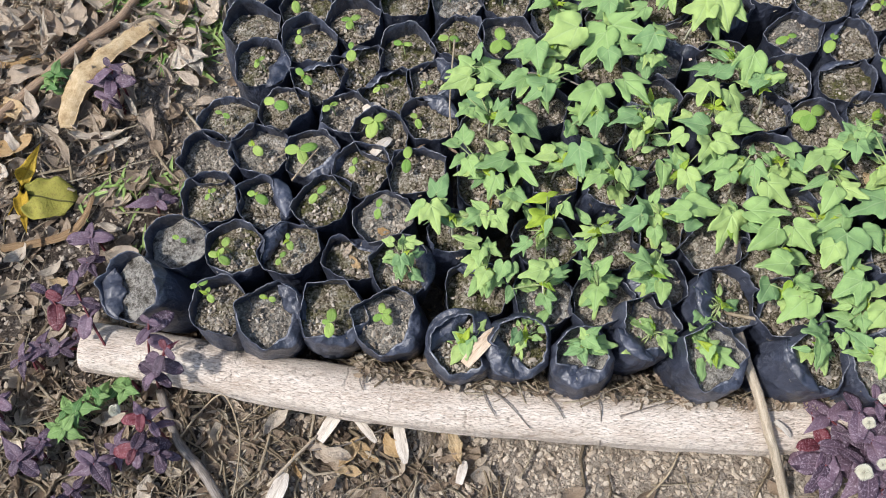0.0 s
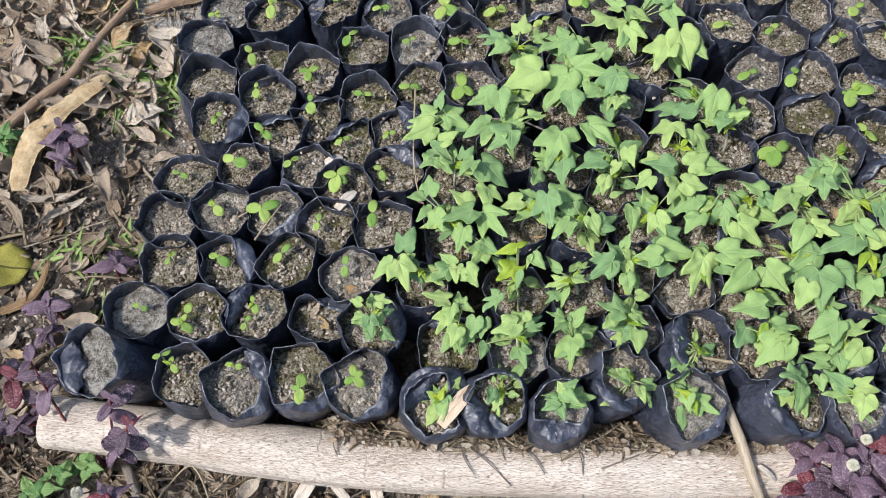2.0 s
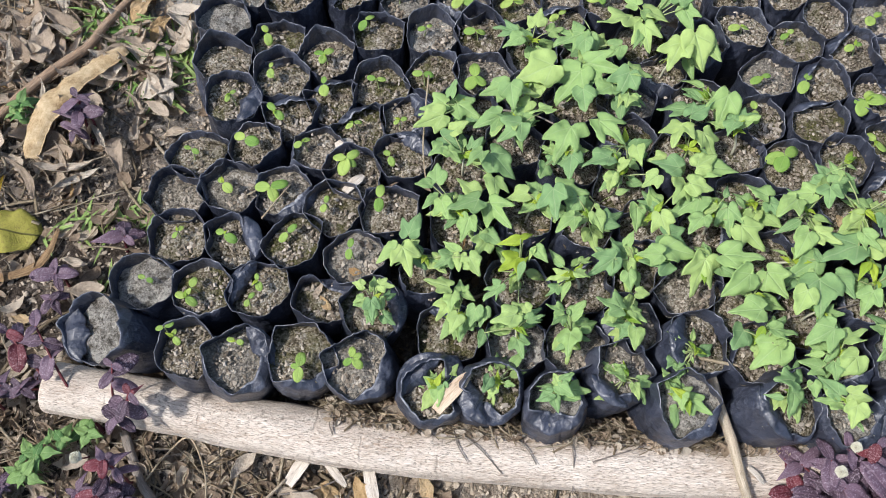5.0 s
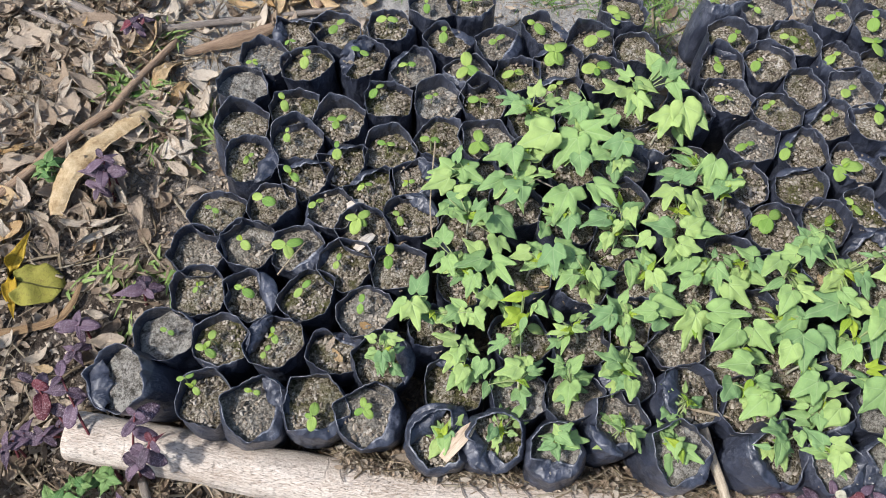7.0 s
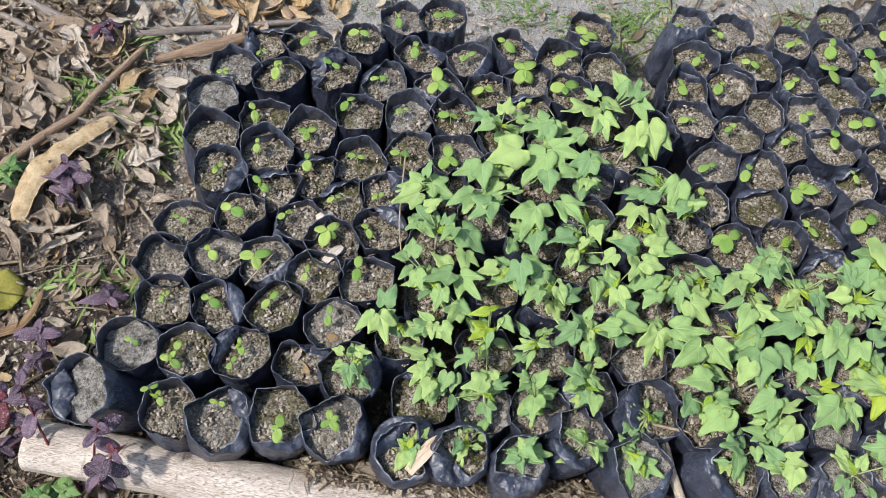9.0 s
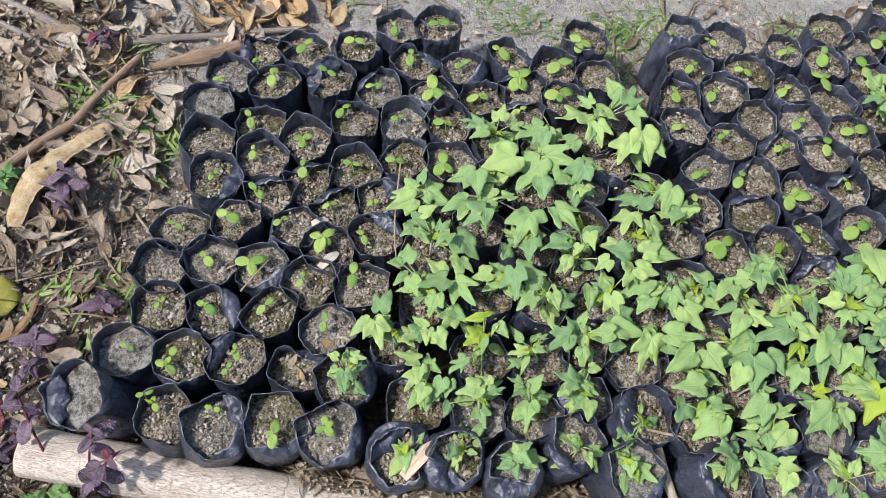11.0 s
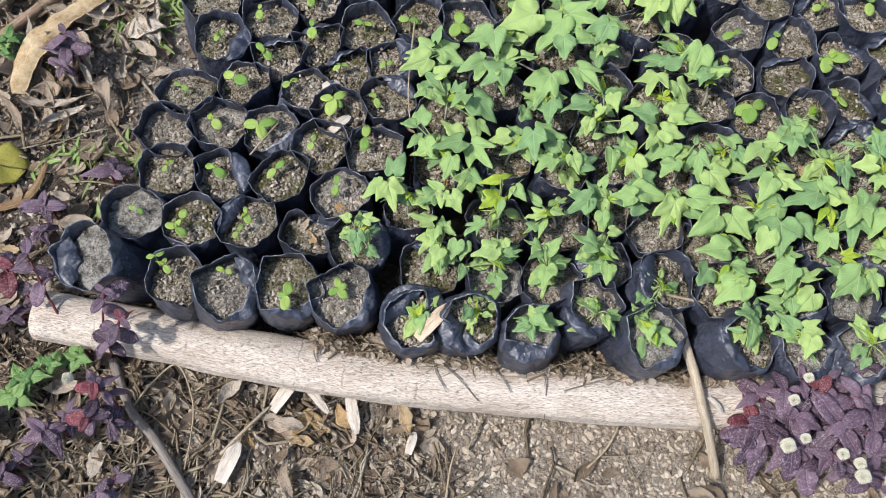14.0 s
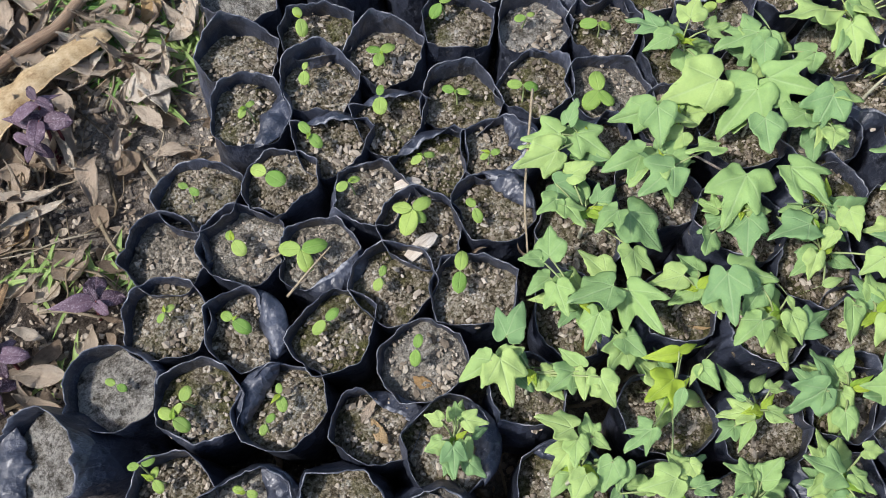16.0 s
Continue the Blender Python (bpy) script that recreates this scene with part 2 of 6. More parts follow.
def make_dry(name, a, b, c, rnd="object", grain=60.0):
    m = Mat(name, 0.8, 0.2)
    o = m.coords()
    n = m.noise(o, grain, 6.0, 0.72)
    st = m.noise(m.scaled(m.coords("UV"), (240.0, 8.0, 1)), 1.0, 3.0)
    r = m.obj_random() if rnd == "object" else m.island()
    f = m.math("ADD", m.math("MULTIPLY", r, 0.52), m.math("ADD", m.math("MULTIPLY", m.math("SUBTRACT", n, 0.2), 0.62), m.math("MULTIPLY", st, 0.14)))
    col = m.ramp(f, (0.12, a), (0.5, b), (0.85, c))
    m.colour(col)
    m.bump(m.math("ADD", n, st), 0.9, 0.003)
    m.thin(0.12, col)
    return m.m


def make_sheath():
    m = Mat("tan_sheath", 0.7, 0.25)
    o = m.coords()
    a, b = m.noise(o, 26.0, 6.0, 0.7), m.noise(o, 260.0, 4.0, 0.7)
    rib = m.noise(m.scaled(m.coords("UV"), (10.0, 420.0, 1)), 1.0, 3.0)
    f = m.math("ADD", m.math("MULTIPLY", a, 0.6), m.math("ADD", m.math("MULTIPLY", b, 0.2), m.math("MULTIPLY", rib, 0.2)))
    m.colour(m.ramp(f, (0.38, (0.20, 0.115, 0.05)), (0.47, (0.50, 0.355, 0.19)), (0.58, (0.70, 0.56, 0.35))))
    m.bump(m.math("ADD", a, m.math("MULTIPLY", rib, 0.5)), 0.8, 0.004)
    return m.m


FILM = make_film()
LIP = make_lip()
POT_SOIL = make_pot_soil()
ASH = make_ash()
PEBBLE = make_stone("pebble", (0.10, 0.08, 0.06), (0.28, 0.235, 0.18), (0.56, 0.50, 0.415))
GRIT = make_stone("ground_grit", (0.19, 0.152, 0.115), (0.38, 0.315, 0.24), (0.56, 0.48, 0.38))
GROUND = make_ground()
LOG_WOOD = make_wood("peeled_log", (0.42, 0.325, 0.245), (0.71, 0.61, 0.51), (0.85, 0.765, 0.665), 0.75, 9.0)
TWIG_WOOD = make_wood("grey_twig", (0.14, 0.115, 0.095), (0.30, 0.255, 0.215), (0.48, 0.43, 0.38), 0.4)
BARK = make_wood("tan_bark", (0.17, 0.11, 0.075), (0.40, 0.27, 0.175), (0.60, 0.46, 0.32), 0.5)
SHEATH = make_sheath()
PALE_WOOD = make_wood("pale_dry_wood", (0.46, 0.385, 0.305), (0.68, 0.60, 0.50), (0.82, 0.76, 0.67), 0.4)
STRAW = make_dry("straw", (0.12, 0.088, 0.055), (0.40, 0.315, 0.205), (0.68, 0.59, 0.44), "island")
LITTER = make_dry("leaf_litter", (0.10, 0.072, 0.05), (0.44, 0.33, 0.23), (0.85, 0.73, 0.57), "island")
FALLEN = make_dry("fallen_leaf_bed", (0.18, 0.122, 0.082), (0.62, 0.48, 0.345), (0.92, 0.82, 0.67), "island", 14.0)
PALE_LEAF = make_dry("pale_dry_leaf", (0.46, 0.35, 0.25), (0.72, 0.59, 0.45), (0.90, 0.81, 0.67), "object", 11.0)
DRY_LEAF = make_dry("dry_leaf", (0.33, 0.235, 0.165), (0.66, 0.525, 0.39), (0.90, 0.79, 0.64), "object", 11.0)
ORANGE_BARK = make_wood("orange_bark", (0.15, 0.085, 0.045), (0.37, 0.235, 0.12), (0.56, 0.41, 0.23), 0.4)
ORANGE_LEAF = make_dry("orange_dry_leaf", (0.36, 0.205, 0.09), (0.64, 0.42, 0.20), (0.84, 0.65, 0.40), "object", 7.0)
SEEDLING = make_leaf("seedling_leaf", (0.235, 0.395, 0.165), (0.455, 0.595, 0.20), (0.52, 0.64, 0.36), 0.26, 0.6, None, 0.26, True, (0.345, 0.515, 0.178), 0.5, 0.28)
YOUNG = make_leaf("young_leaf", (0.24, 0.42, 0.05), (0.46, 0.58, 0.06), (0.55, 0.66, 0.2), 0.3, vein_amt=0.2)
SEED_LEAF = make_leaf("seed_leaf", (0.22, 0.40, 0.075), (0.44, 0.58, 0.14), (0.5, 0.64, 0.24), 0.28, vein_amt=0.2)
PURPLE = make_leaf("purple_leaf", (0.05, 0.028, 0.045), (0.17, 0.105, 0.145), (0.24, 0.16, 0.2), 0.12, 0.45, (0.42, 0.34, 0.40), 0.4)
RED = make_leaf("red_leaf", (0.11, 0.018, 0.026), (0.21, 0.035, 0.05), (0.24, 0.09, 0.1), 0.12, 0.5, (0.48, 0.30, 0.32), 0.3)
WEED = make_leaf("weed_leaf", (0.11, 0.24, 0.07), (0.28, 0.43, 0.14), (0.34, 0.48, 0.2), 0.26)
YELLOW = make_leaf("yellow_leaf", (0.31, 0.29, 0.05), (0.40, 0.365, 0.085), (0.10, 0.09, 0.02), 0.15, 0.7, (0.22, 0.17, 0.04), 1.0, relief=1.0)
GOLD = make_leaf("golden_leaf", (0.46, 0.30, 0.02), (0.54, 0.37, 0.035), (0.40, 0.25, 0.02), 0.15, 0.65, (0.24, 0.13, 0.02), 0.4)
GRASS = make_leaf("grass_blade", (0.14, 0.27, 0.06), (0.36, 0.48, 0.15), (0.3, 0.42, 0.14), 0.25, vein_amt=0.1)
STICK_WOOD = make_wood("dry_stick", (0.36, 0.27, 0.18), (0.56, 0.46, 0.33), (0.74, 0.65, 0.51), 0.4)


def make_plain(name, c, rough=0.6):
    m = Mat(name, rough, 0.3)
    n = m.noise(m.coords(), 120.0, 3.0)
    m.colour(m.mix(n, tuple(k * 0.75 for k in c), tuple(min(1.0, k * 1.2) for k in c)))
    return m.m


STEM = make_plain("green_stem", (0.30, 0.36, 0.15))
PALE_STEM = make_plain("pale_stem", (0.46, 0.45, 0.33))
RED_STEM = make_plain("red_stem", (0.14, 0.035, 0.04))
WHITE = make_plain("white_petals", (0.62, 0.60, 0.48), 0.8)
WOOD_CHIP = make_wood("fresh_wood_chip", (0.50, 0.35, 0.22), (0.70, 0.54, 0.38), (0.82, 0.69, 0.53), 0.4)


# ---- mesh helpers ----
def part(name, mesh, material, parent=None, label="", m=None):
    """Links a mesh (or bmesh) as one object, under a thing or a part where one is given."""
    if isinstance(mesh, bmesh.types.BMesh):
        data = bpy.data.meshes.new(name)
        mesh.to_mesh(data)
        mesh.free()
        mesh = data
        mesh.shade_smooth()
    if material and not mesh.materials:
        mesh.materials.append(material)
    ob = new(name, mesh)
    if parent:
        ob.parent = parent
    if m is not None:
        ob.matrix_basis = m
    if label:
        ob["label"] = label
    return ob


def thing(name, m, label, category, group="", kind=""):
    ob = new(name)
    ob.empty_display_size = 0.02
    ob.matrix_basis = m
    return tagged(ob, label, category, group, kind)


def solid(name, verts, faces, uvs=None, smooth=True):
    me = bpy.data.meshes.new(name)
    me.from_pydata(verts, [], faces)
    if uvs is not None:
        layer = me.uv_layers.new(name="UVMap")
        idx = np.zeros(len(me.loops), dtype=np.int32)
        me.loops.foreach_get("vertex_index", idx)
        layer.data.foreach_set("uv", np.asarray(uvs, dtype=np.float32)[idx].ravel())
    if smooth:
        me.shade_smooth()
    me.update()
    return me


def spline(pts, n):
    """Catmull-Rom through pts, n steps a span."""
    p = [Vector(q) for q in pts]
    p = [p[0] * 2 - p[1]] + p + [p[-1] * 2 - p[-2]]
    out = []
    for i in range(1, len(p) - 2):
        a, b, c, d = p[i - 1], p[i], p[i + 1], p[i + 2]
        for k in range(n):
            t = k / n
            out.append(0.5 * ((2 * b) + (c - a) * t + (2 * a - 5 * b + 4 * c - d) * t * t + (3 * b - 3 * c + d - a) * t ** 3))
    out.append(p[-2])
    return out


def tube(name, pts, r0, r1, segs=8, n=4, rough=0.0, knots=0.0, seed=0, radius=None):
    """A tapered round rod along pts, closed at both ends."""
    line = spline(pts, n) if n > 1 else [Vector(q) for q in pts]
    verts, faces, uvs = [], [], []
    L = 0.0
    up = Vector((0.13, 0.21, 1)).normalized()
    for i, p in enumerate(line):
        d = (line[min(i + 1, len(line) - 1)] - line[max(i - 1, 0)]).normalized()
        a = d.cross(up)
        a = a.normalized() if a.length > 1e-4 else Vector((1, 0, 0))
        b = d.cross(a)
        f = i / (len(line) - 1)
        r = radius(f) if radius else r0 + (r1 - r0) * f
        if i:
            L += (p - line[i - 1]).length
        for k in range(segs):
            t = 2 * math.pi * k / segs
            w = r * (1 + rough * noise.noise(Vector((i * 0.37 + seed * 9.1, math.cos(t) * 1.3, math.sin(t) * 1.3))) + knots * max(0, noise.noise(Vector((i * 0.8, seed * 5.0, k * 0.2)))))
            verts.append(p + (a * math.cos(t) + b * math.sin(t)) * w)
            uvs.append((L, k / segs * 0.22))
        if i:
            for k in range(segs):
                k2 = (k + 1) % segs
                faces.append(((i - 1) * segs + k, (i - 1) * segs + k2, i * segs + k2, i * segs + k))
    for base, end, flip in ((0, line[0], True), ((len(line) - 1) * segs, line[-1], False)):
        verts.append(end.copy())
        uvs.append((0.0, 0.1))
        c = len(verts) - 1
        for k in range(segs):
            a, b = base + k, base + (k + 1) % segs
            faces.append((b, a, c) if flip else (a, b, c))
    return solid(name, verts, faces, uvs)


def blade(name, outline, rings=4, segs=36, droop=0.25, fold=0.2, ripple=0.04, seed=0, ragged=0.0):
    """A leaf: outline(angle) gives its reach from the stalk, along +y at angle 0. Unit length."""
    verts, uvs, faces = [(0, 0, 0)], [(0, 0)], []
    for j in range(1, rings + 1):
        q = j / rings
        for k in range(segs):
            a = -math.pi + 2 * math.pi * k / segs
            r = outline(a) * q * (1 + ragged * noise.noise(Vector((math.cos(a) * 4, math.sin(a) * 4, seed * 3.1))) + 0.5 * ragged * noise.noise(Vector((math.cos(a) * 11, math.sin(a) * 11, seed * 1.3))))
            x, y = r * math.sin(a), r * math.cos(a)
            z = fold * abs(x) - droop * (x * x + y * y) + ripple * q * noise.noise(Vector((x * 3 + seed * 7, y * 3, seed * 1.7)))
            verts.append((x, y, z))
            uvs.append((x, y))
    for k in range(segs):
        faces.append((0, 1 + (k + 1) % segs, 1 + k))
    for j in range(1, rings):
        s, e = 1 + (j - 1) * segs, 1 + j * segs
        for k in range(segs):
            k2 = (k + 1) % segs
            faces.append((s + k, s + k2, e + k2, e + k))
    n = len(verts)
    thick = 0.012
    verts += [(x, y, z - thick) for x, y, z in verts]
    uvs += uvs
    faces += [tuple(i + n for i in reversed(f)) for f in faces]
    e = 1 + (rings - 1) * segs
    faces += [(e + k, e + (k + 1) % segs, e + (k + 1) % segs + n, e + k + n) for k in range(segs)]
    return solid(name, verts, faces, uvs)


def lobes(*spec, base=0.22):
    """Outline made of pointed lobes: (angle in degrees, reach, width in degrees)."""
    def f(a):
        r = base
        for ang, reach, wide in spec:
            d = abs((a - radians(ang) + math.pi) % (2 * math.pi) - math.pi) / radians(wide)
            if d < 1:
                r = max(r, base + (reach - base) * (1 - d) ** 0.9)
        return r
    return f


def oval(width, tip=1.0, notch=0.0):
    """Outline of an egg-shaped leaf of unit length with its stalk at the foot."""
    def f(a):
        best = 0.0
        c, s = math.cos(a), abs(math.sin(a))
        lo, hi = 0.0, 1.2
        for _ in range(22):
            mid = (lo + hi) / 2
            y, x = mid * c, mid * s
            t = y + notch
            lim = 0.0
            if 0 < t < 1 + notch:
                u = t / (1 + notch)
                lim = width * 0.5 * (math.sin(math.pi * u ** 0.72)) ** (0.8 if tip < 1 else 0.95)
            if x <= lim + 1e-6:
                lo = mid
            else:
                hi = mid
        return max(lo, 0.004)
    return f


def ellipse(width):
    """Outline of a round-tipped seed leaf of unit length with its stalk at the foot."""
    def f(a):
        b, h = width * 0.5, 0.52
        c, s = math.cos(a), math.sin(a)
        k = (c * c) / (h * h) + (s * s) / (b * b)
        q = 0.48 * c / (h * h)
        return max(0.03, (q + math.sqrt(max(0.0, q * q - k * (0.48 * 0.48 / (h * h) - 1)))) / k)
    return f


def cut(right, left):
    """Outline from two half margins, tip to foot, each smoothed: pairs across and along."""
    def half(pts):
        line = spline([(x, y, 0) for x, y in pts], 5)
        return [(abs(math.atan2(p.x, p.y)), p.length) for p in line if p.length > 0.01]
    ra, la = half(right), half(left)

    def f(a):
        tab = ra if a >= 0 else la
        a = abs(a)
        if a <= tab[0][0]:
            return tab[0][1]
        for (a0, r0), (a1, r1) in zip(tab, tab[1:]):
            if a0 <= a <= a1:
                return r0 + (r1 - r0) * (a - a0) / max(1e-6, a1 - a0)
        return max(0.04, tab[-1][1] * 0.5)
    return f


def scatter(name, template, places, kind_label, category, material, smooth=True):
    """One joined mesh of many loose bits. template: list of (verts, faces); places: list of (variant, matrix)."""
    V, Fa, U, off = [], [], [], 0
    for var, m in places:
        v, f, uv = template[var]
        a = np.array(m.to_3x3())
        V.append(v @ a.T + np.array(m.translation))
        Fa += [tuple(i + off for i in q) for q in f]
        U.append(uv)
        off += len(v)
    me = solid(name, np.concatenate(V).tolist(), Fa, np.concatenate(U), smooth)
    me.materials.append(material)
    return tagged(new(name, me), kind_label, category, "", "stuff")


def raw(me):
    """Arrays of a mesh, for scatter(); the mesh itself is dropped."""
    v = np.array([tuple(p.co) for p in me.vertices])
    f = [tuple(p.vertices) for p in me.polygons]
    uv = np.zeros((len(v), 2))
    if me.uv_layers:
        lay = me.uv_layers[0].data
        for lp in me.loops:
            uv[lp.vertex_index] = lay[lp.index].uv
    bpy.data.meshes.remove(me)
    return v, f, uv


# ---- ground ----
def bed_height(x, y):
    """Lie of the ground: slight swells, crumbs and clods."""
    z = 0.010 * noise.noise(Vector((x * 3.1, y * 3.1, 1.3))) + 0.005 * noise.noise(Vector((x * 14, y * 14, 4.0)))
    return z + 0.0035 * noise.noise(Vector((x * 48, y * 48, 9.0))) + 0.002 * noise.noise(Vector((x * 115, y * 115, 2.0)))


def make_ground_sheet():
    def axis(lo, hi, step):
        mid = list(np.arange(lo, hi + 1e-6, step))
        out, d = [], step
        e = 0.0
        while e < 45:
            d *= 1.45
            e += d
            out.append(e)
        return [lo - q for q in reversed(out)] + mid + [hi + q for q in out]
    xs, ys = axis(-0.95, 1.35, 0.008), axis(-0.35, 1.55, 0.008)
    verts = [(x, y, bed_height(x, y)) for y in ys for x in xs]
    w = len(xs)
    faces = [(j * w + i, j * w + i + 1, (j + 1) * w + i + 1, (j + 1) * w + i) for j in range(len(ys) - 1) for i in range(w - 1)]
    me = solid("ground", verts, faces)
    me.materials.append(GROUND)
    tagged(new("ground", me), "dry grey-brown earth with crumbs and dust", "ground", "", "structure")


make_ground_sheet()


# ---- black nursery bags ----
SOIL_Z = 0.115
rng = random.Random(11)


def make_film_mesh(seed, flap=0.0, crumple=0.0, tall=0.0, inward=0.0, back=0.0):
    """A soil-filled bag of thin film, footprint radius 0.039: bulged creased wall, open uneven rim, inner wall."""
    r = random.Random(seed)
    segs = 72
    ph = [r.uniform(0, 6.28) for _ in range(8)]
    flap_at, high_at = r.uniform(0, 6.28), r.uniform(0, 6.28)
    if back:
        high_at = math.pi / 2
    R = 0.039
    n = r.choice((4, 5, 5, 6, 7))
    corners = sorted(2 * math.pi * (k + r.uniform(-0.3, 0.3)) / n for k in range(n))
    reach = [r.uniform(0.97, 1.14) for _ in range(n)]

    def chord(t):
        """Straight film between the corners of the rim."""
        for k in range(n):
            a, b = corners[k], corners[(k + 1) % n] + (2 * math.pi if k == n - 1 else 0)
            u = t if t >= a else t + 2 * math.pi
            if a <= u <= b:
                ra, rb = reach[k], reach[(k + 1) % n]
                return ra * rb * math.sin(b - a) / (ra * math.sin(u - a) + rb * math.sin(b - u))
        return 1.0

    def ridge(v):
        return 1 - 2 * abs(noise.noise(v))

    def radial(t, h):
        top = max(0.0, min(1.0, (h - 0.085) / 0.04))
        share = 0.22 + 0.40 * top
        w = (1 - share) * (1 + 0.03 * math.cos(2 * t + ph[0]) + 0.03 * math.cos(3 * t + ph[1])) + share * max(0.72, chord(t))
        c, sn = math.cos(t), math.sin(t)
        w += (0.015 + 0.02 * top + 0.06 * crumple) * noise.noise(Vector((c * 2.2 + seed * 3.3, sn * 2.2, h * 20)))
        w += (0.020 + 0.035 * crumple) * ridge(Vector((c * 2.6 + h * 14, sn * 2.6 - h * 9, h * 26 + seed * 1.7)))
        w += (0.011 + 0.03 * crumple) * ridge(Vector((c * 5 + seed, sn * 5, h * 30)))
        w += 0.028 * crumple * ridge(Vector((c * 8 + h * 22, sn * 8 - h * 15, h * 55 + seed * 0.7)))
        return w

    def rim(t):
        k = 0.5 + 0.5 * math.cos(t - high_at)
        return 0.006 + tall + (0.011 + back) * k ** (2 if back else 1) + 0.008 * noise.noise(Vector((math.cos(t) * 1.6 + seed * 2, math.sin(t) * 1.6, 5))) + 0.004 * noise.noise(Vector((math.cos(t) * 4, math.sin(t) * 4, seed))) + 0.0022 * noise.noise(Vector((math.cos(t) * 9, math.sin(t) * 9, seed + 3.0)))

    def fold(t):
        d = abs((t - flap_at + math.pi) % (2 * math.pi) - math.pi)
        return flap * max(0.0, 1 - (d / 1.0) ** 4) if flap else 0.0

    rows = [(0.55, 0.0), (0.84, 0.001), (0.93, 0.007), (0.965, 0.016), (0.985, 0.027), (1.0, 0.039), (1.01, 0.051), (1.01, 0.063), (1.005, 0.075), (1.0, 0.086), (0.99, 0.096), (0.985, 0.106), (0.985, SOIL_Z)]
    verts, faces, rings = [(0, 0, 0.0)], [], []

    def ring(fn):
        rings.append(len(verts))
        for k in range(segs):
            verts.append(fn(2 * math.pi * k / segs))

    for rr, h in rows:
        ring(lambda t: (R * rr * radial(t, h) * math.cos(t), R * rr * radial(t, h) * math.sin(t), h))
    for q, gap in ((0.3, 0), (0.65, 0), (0.9, 0), (1.0, 0), (1.0, 0.0009), (0.6, 0.0007), (0.25, 0.0008), (-0.4, 0.0012)):
        def wall(t):
            p = max(q, 0.0)
            h = SOIL_Z + rim(t) * q
            k = 0.6 * fold(t) * p ** 2
            w = (R * radial(t, h) * (0.985 + (0.03 - inward) * p * p) - gap) * (1 - k)
            return (w * math.cos(t), w * math.sin(t), h - fold(t) * p * 0.007 - gap)
        ring(wall)
    for k in range(segs):
        faces.append((0, rings[0] + (k + 1) % segs, rings[0] + k))
    for a, b in zip(rings, rings[1:]):
        for k in range(segs):
            k2 = (k + 1) % segs
            faces.append((a + k, a + k2, b + k2, b + k))
    me = solid("plastic_bag", verts, faces)
    me.materials.append(FILM)
    me.materials.append(LIP)
    # the lip's painted highlight: the faces round the topmost rings
    lip = len(rows) + 2
    for i in range(segs + lip * segs, segs + (lip + 2) * segs):
        me.polygons[i].material_index = 1
    # soil of the same outline
    sv, sf = [(0, 0, SOIL_Z + 0.002)], []
    J = 16
    for j in range(1, J + 1):
        q = j / J
        for k in range(segs):
            t = 2 * math.pi * k / segs
            w = R * radial(t, SOIL_Z) * 0.975 * q
            x, y = w * math.cos(t), w * math.sin(t)
            z = SOIL_Z + 0.006 * noise.noise(Vector((x * 50, y * 50, seed * 2.2))) + 0.0028 * noise.noise(Vector((x * 170, y * 170, seed))) + 0.0016 * noise.noise(Vector((x * 420, y * 420, seed))) - 0.004 * q ** 4
            sv.append((x, y, z))
    for k in range(segs):
        sf.append((0, 1 + k, 1 + (k + 1) % segs))
    for j in range(1, J):
        a, b = 1 + (j - 1) * segs, 1 + j * segs
        for k in range(segs):
            k2 = (k + 1) % segs
            sf.append((a + k, b + k, b + k2, a + k2))
    so = solid("soil", sv, sf)
    so.materials.append(POT_SOIL)
    return me, so


def pebble_template(seed, flat=0.7):
    """An angular stone or clod."""
    r = random.Random(seed)
    bm = bmesh.new()
    bmesh.ops.create_icosphere(bm, subdivisions=1, radius=1.0)
    sx, sy = r.uniform(0.8, 1.5), r.uniform(0.6, 1.0)
    for v in bm.verts:
        v.co *= 1 + 0.9 * noise.noise(v.co * 1.1 + Vector((seed * 5, 0, 0)))
        v.co.x, v.co.y, v.co.z = v.co.x * sx, v.co.y * sy, v.co.z * flat * r.uniform(0.6, 1.0)
    me = bpy.data.meshes.new("pebble")
    bm.to_mesh(me)
    bm.free()
    return raw(me)


PEBBLES = [pebble_template(i) for i in range(10)]


def make_pebbles(seed):
    r = random.Random(seed)
    V, Fa, off = [], [], 0
    washed = (0.12, 0.3, 0.05, 0.2)[seed % 4]
    for _ in range(r.randint(80, 170)):
        v, f, _uv = PEBBLES[r.randrange(10)]
        # the larger stones have washed to one side
        a, d = r.uniform(0, 6.28), 0.033 * math.sqrt(r.random())
        s = r.choice((0.0007, 0.0008, 0.0009, 0.0011, 0.0011, 0.0014, 0.0014, 0.0018, 0.0018, 0.0023, 0.003)) * r.uniform(0.8, 1.3)
        if r.random() < washed:
            a, d = r.gauss(-1.5, 0.55), r.uniform(0.012, 0.031)
            s = r.choice((0.0013, 0.0018, 0.0024, 0.0032)) * r.uniform(0.8, 1.2)
        m = np.array(Euler((r.uniform(-0.4, 0.4), r.uniform(-0.4, 0.4), r.uniform(0, 6))).to_matrix()) * s
        V.append(v @ m.T + np.array((d * math.cos(a), d * math.sin(a), SOIL_Z + s * 0.35)))
        Fa += [tuple(i + off for i in q) for q in f]
        off += len(v)
    me = solid("grit", np.concatenate(V).tolist(), Fa, None, False)
    me.materials.append(PEBBLE)
    return me


